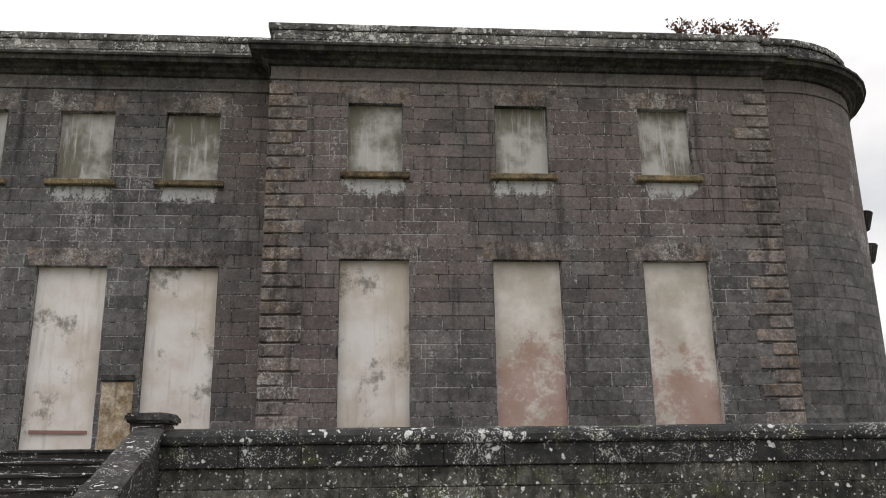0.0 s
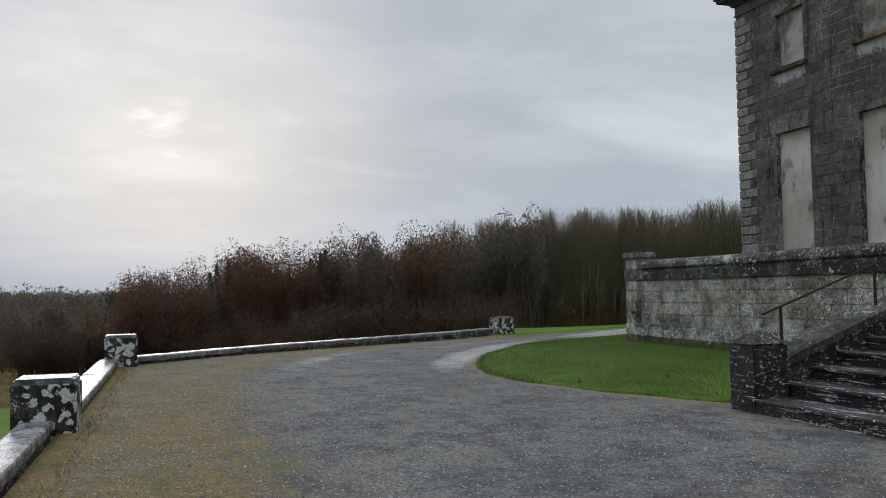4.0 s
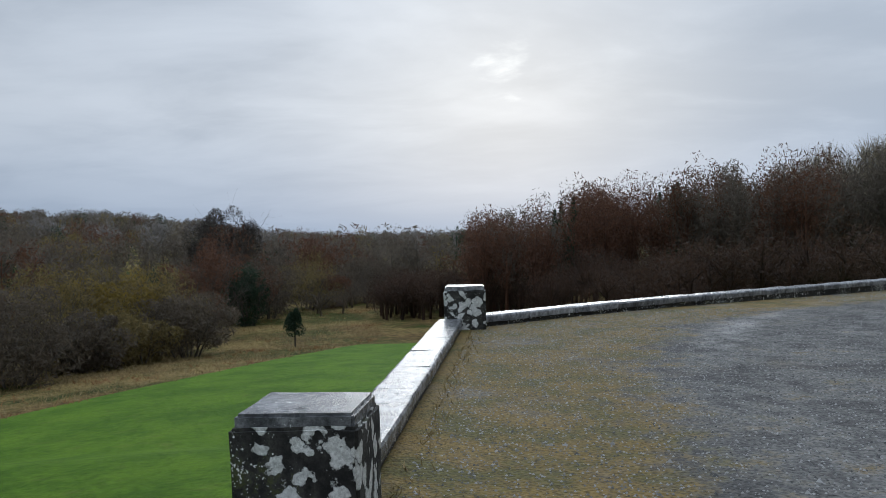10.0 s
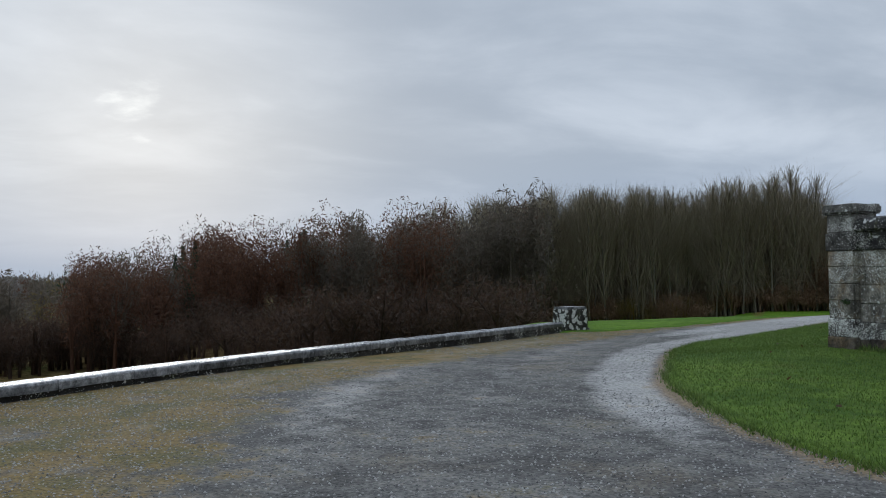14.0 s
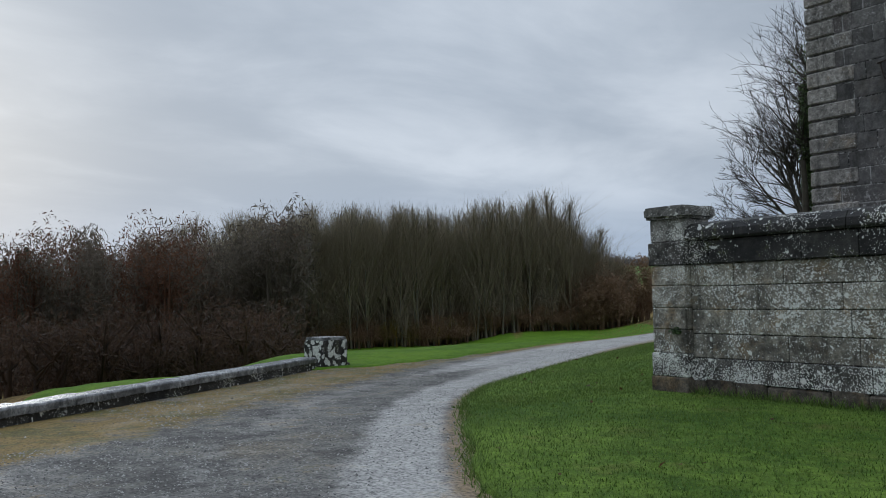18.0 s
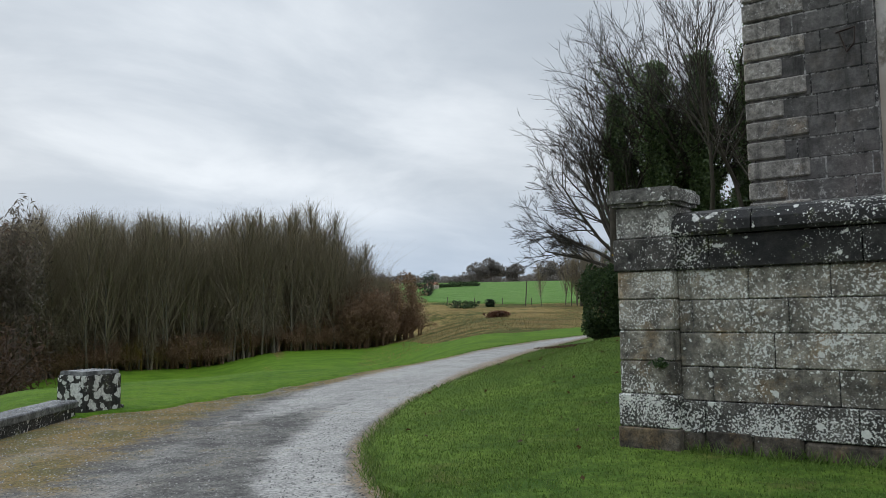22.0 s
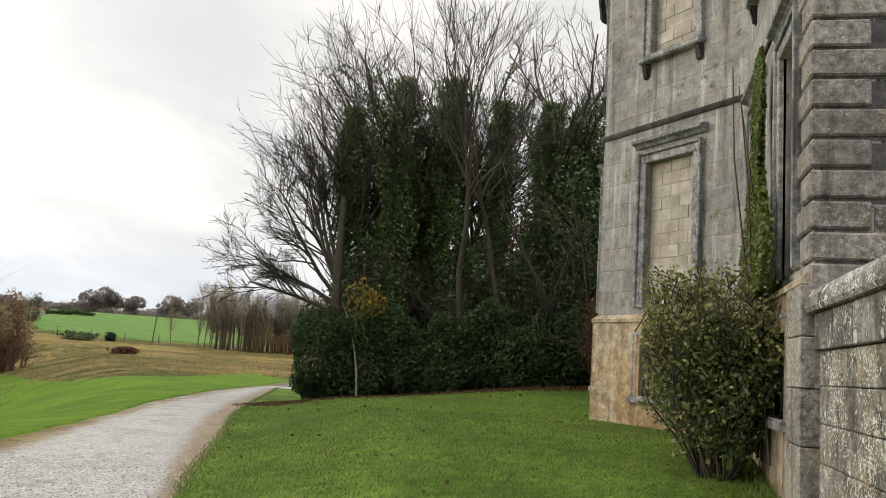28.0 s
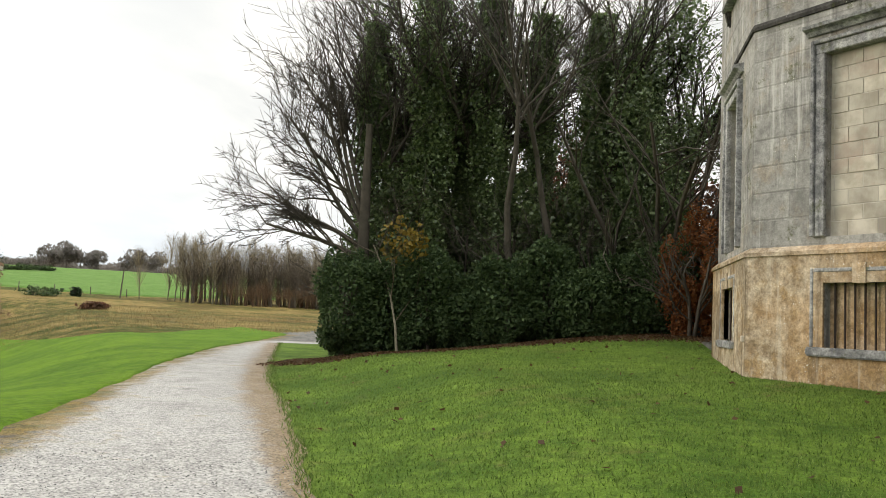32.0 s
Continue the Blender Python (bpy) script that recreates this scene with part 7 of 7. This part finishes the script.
bmesh.ops.create_cube(bm, size=1, matrix=Matrix.Translation((0, 0, 1.0)) @ Matrix.Diagonal((4, 3, 2, 1)))
part("wall", bm, m_plaster, shed)
shed.scale = (0.6, 0.6, 0.6)
bm = bmesh.new()
vs = [bm.verts.new(p) for p in ((-2.2, -1.8, 2), (2.2, -1.8, 2), (2.2, 1.8, 2), (-2.2, 1.8, 2), (-2.2, 0, 3.2), (2.2, 0, 3.2))]
for f_ in ((0, 1, 5, 4), (2, 3, 4, 5), (0, 4, 3), (1, 2, 5), (0, 3, 2, 1)):
    bm.faces.new([vs[j] for j in f_])
part("roof", bm, m_orange, shed)

# ---- grass, stems, leaves and pebbles that nobody could count ----


def blades(name, pts, length, width, mt, label, category, seed, spread=0.35):
    rng = np.random.default_rng(seed)
    n = len(pts)
    a = rng.uniform(0, 2 * np.pi, n)
    L = length * rng.uniform(0.5, 1.3, n)
    side = np.stack([np.cos(a), np.sin(a), 0 * a], -1) * width
    tip = np.stack([rng.normal(size=n) * spread * L, rng.normal(size=n) * spread * L, L], -1)
    v = np.stack([pts - side, pts + side, pts + tip], 1).reshape(-1, 3)
    return tagged(link(name, big_mesh(name, v, np.arange(3 * n).reshape(n, 3), mt)), label, category, kind="stuff")


def scatter(n, rng, box_, keep, lift=0.0):
    p = rng.uniform((box_[0], box_[2]), (box_[1], box_[3]), (n, 2))
    p = p[keep(p[:, 0], p[:, 1])]
    return np.column_stack([p, height(p[:, 0], p[:, 1]) + lift])


edge_c = curve_of(LAWN_EDGE, 400)


def on_lawn(x, y):
    xe = np.interp(-y, -edge_c[80:, 1], edge_c[80:, 0])
    ye = np.interp(x, edge_c[:170, 0], edge_c[:170, 1])
    a = (y < -12.2) & (x > 13.1) & (x < xe - 0.02) & (y > -37)
    b = (y >= -15.2) & (x <= 13.6) & (x > -0.9) & (y < ye - 0.02)
    bay = (y < -24.9) & (x < 12.95 + np.clip((-24.9 - y) * 0.89, 0, 2.45))
    return (a & ~bay) | b


rng = np.random.default_rng(81)
p1 = scatter(150000, rng, (13, 24, -26, -11.5), on_lawn, 0.03)
p2 = scatter(90000, rng, (-1, 14, -15.3, -7.2), on_lawn, 0.03)
p3 = scatter(70000, rng, (13, 26, -37, -26), on_lawn, 0.03)
blades("lawn_grass", np.concatenate([p1, p2, p3]), 0.032, 0.007, m_blade, "short wet grass blades of the lawn", "grass", 82)
i_ = rng.integers(40, 400, 9000)
pe = edge_c[i_] + rng.normal(size=(9000, 2)) * 0.07
blades("edge_grass", np.column_stack([pe, height(pe[:, 0], pe[:, 1]) + 0.0]), 0.08, 0.006, m_blade, "ragged grass at the edge of the lawn", "grass", 83, 0.6)

# taller grass and weeds left by the mower along the walls
u_ = rng.uniform(0, 1, (5200, 1))
foot = np.concatenate([np.column_stack([-0.6 + 12.9 * u_[:2600], -15.27 + np.abs(rng.normal(size=(2600, 1))) * 0.09]), np.column_stack([12.98 + np.abs(rng.normal(size=(1300, 1))) * 0.10, -15.9 - 4.3 * u_[2600:3900]]), np.column_stack([13.02 + np.abs(rng.normal(size=(1300, 1))) * 0.12, -20.4 - 4.5 * u_[3900:]])])
blades("wall_foot_grass", np.column_stack([foot, height(foot[:, 0], foot[:, 1]) + 0.02]), 0.14, 0.008, m_blade, "longer grass along the foot of the walls", "grass", 89, 0.5)
along = rng.uniform(-9, 10.2, (700, 1))
weed = np.column_stack([along, -0.05 - np.abs(rng.normal(size=(700, 1))) * 0.12])
blades("parapet_foot_weeds", np.column_stack([weed, height(weed[:, 0], weed[:, 1])]), 0.06, 0.007, m_straw, "dry weeds along the foot of the parapet", "grass", 90, 0.7)


def rough_zone(x, y):
    lim = np.interp(x, [q[0] for q in PARK_OUT], [q[1] for q in PARK_OUT])
    return (y > lim - 0.5) & (np.hypot(x, y) < 130)


pr = scatter(120000, rng, (-40, 110, 8, 75), rough_zone)
clump = np.array([noise.noise((q[0] * 0.22, q[1] * 0.22, 3.3)) + 0.6 * noise.noise((q[0] * 0.9, q[1] * 0.9, 8.1)) for q in pr])
blades("meadow_grass", pr[clump > -0.15], 0.22, 0.02, m_straw, "pale dead grass tussocks of the rough meadow", "grass", 84, 0.9)
blades("meadow_fern", pr[clump < -0.40], 0.28, 0.026, m_rust, "rust-brown dead bracken patches in the rough meadow", "bracken", 184, 0.9)
ptuss = scatter(26000, rng, (28, 110, -110, -40), lambda x, y: (np.degrees(np.arctan2(y + 7, x - 10)) < -47) & (np.degrees(np.arctan2(y + 7, x - 10)) > -70) & (np.hypot(x - 10, y + 7) > 62))
blades("field_grass", ptuss, 0.16, 0.022, m_straw, "pale tussocky grass of the far field", "grass", 85, 0.5)
# a bank of bleached bracken at the foot of the willow bushes
pb_ = scatter(24000, rng, (24, 54, 26, 56), lambda x, y: (((x - 36 + 0.7 * (y - 42)) / 5.5) ** 2 + ((y - 42 - 0.7 * (x - 36)) / 9.5) ** 2 < 0.45 + 0.4 * np.sin(x * 0.9 + y * 0.4) + 0.35 * np.sin(y * 1.3 - x * 0.5)) & (rng.random(len(x)) < 0.9))
blades("bracken_bank", pb_, 0.24, 0.026, m_bracken, "bleached orange bracken below the willow bushes", "bracken", 185, 0.9)
# fallen leaves in front of the hedge and scattered on the lawn
pl = np.concatenate([scatter(17000, rng, (14, 26.2, -37.2, -33.8), lambda x, y: rng.random(len(x)) < smooth01((-33.8 - y) / 2.4), 0.07), scatter(300, rng, (13, 24, -36, -14), on_lawn, 0.06), scatter(40, rng, (0, 13, -15, -8), on_lawn, 0.06)])
tagged(link("fallen_leaves", big_mesh("fallen_leaves", *leaves(pl, 0.058, rng, 1.3, 0, np.array((0, 0, 1.2))), m_litter)), "brown fallen leaves on the grass", "leaves", kind="stuff")


def pebbles(name, pts, size, seed):
    rng = np.random.default_rng(seed)
    n = len(pts)
    o = np.array([(1, 0, 0), (-0.5, 0.87, 0), (-0.5, -0.87, 0), (0, 0, 0.8)])
    s = size * rng.uniform(0.5, 1.6, n)
    a = rng.uniform(0, 6.28, n)
    c, d = np.cos(a), np.sin(a)
    x = o[None, :, 0] * c[:, None] - o[None, :, 1] * d[:, None]
    y = o[None, :, 0] * d[:, None] + o[None, :, 1] * c[:, None]
    v = pts[:, None] + np.stack([x * rng.uniform(0.7, 1.3, n)[:, None], y, np.broadcast_to(o[:, 2], (n, 4))], -1) * s[:, None, None]
    b = (np.arange(n) * 4)[:, None]
    f = np.concatenate([b + np.array((0, 1, 3)), b + np.array((1, 2, 3)), b + np.array((2, 0, 3))])
    return tagged(link(name, big_mesh(name, v.reshape(-1, 3), f, m_pebble)), "loose grey pebbles on the gravel", "pebbles", kind="stuff")


court = lambda x, y: (y < edge_y(x) - 0.3) & ~on_lawn(x, y)
pg = np.concatenate([scatter(60000, rng, (-9, 14, -8, 0), court), scatter(32000, rng, (10, 24, -22, -8), court)])
pebbles("loose_gravel", pg, 0.010, 86)
pebbles("larger_pebbles", scatter(900, rng, (-10, 22, -16, 0), court), 0.02, 87)

# ---- stones of the house front, laid last ----
for num, (wl, x0, x1, y, holes) in enumerate(front):
    lay(wl, (x0, y, 0), (1, 0, 0), x1 - x0, FLOOR_Z - 0.31, FRIEZE - 0.08, 0.31, 0.78, holes, m_ashlar, 290, seed=60 + num)
for num, (wl, p, d) in enumerate(bays[:3]):
    lay(wl, (p[0], p[1], 0), d, d.length, 2.76, SIDE_TOP - 0.05, 0.42, 0.95, side_holes[num], m_bay, 290, 0.004, seed=70 + num)
# two courses of the house parapet
for i, (xa, ya) in enumerate(LINE[:-1]):
    xb, yb = LINE[i + 1]
    L = math.hypot(xb - xa, yb - ya)
    if L < 3 or abs(ya - yb) > 0.1:
        continue
    for row in range(2):
        u = 0.0
        while u < L - 0.05:
            wd_ = min(rnd.choice((0.7, 0.9, 1.1)), L - u)
            ob = link("parapet_stone", block_mesh(round(wd_, 2) - 0.012, 0.06, 0.238, 0.01, m_parapet_top), house)
            ob.location = Vector((xa + u + wd_ / 2, ya + 0.055, F + 0.72 + 0.125 + row * 0.25)) - house.location
            u += wd_
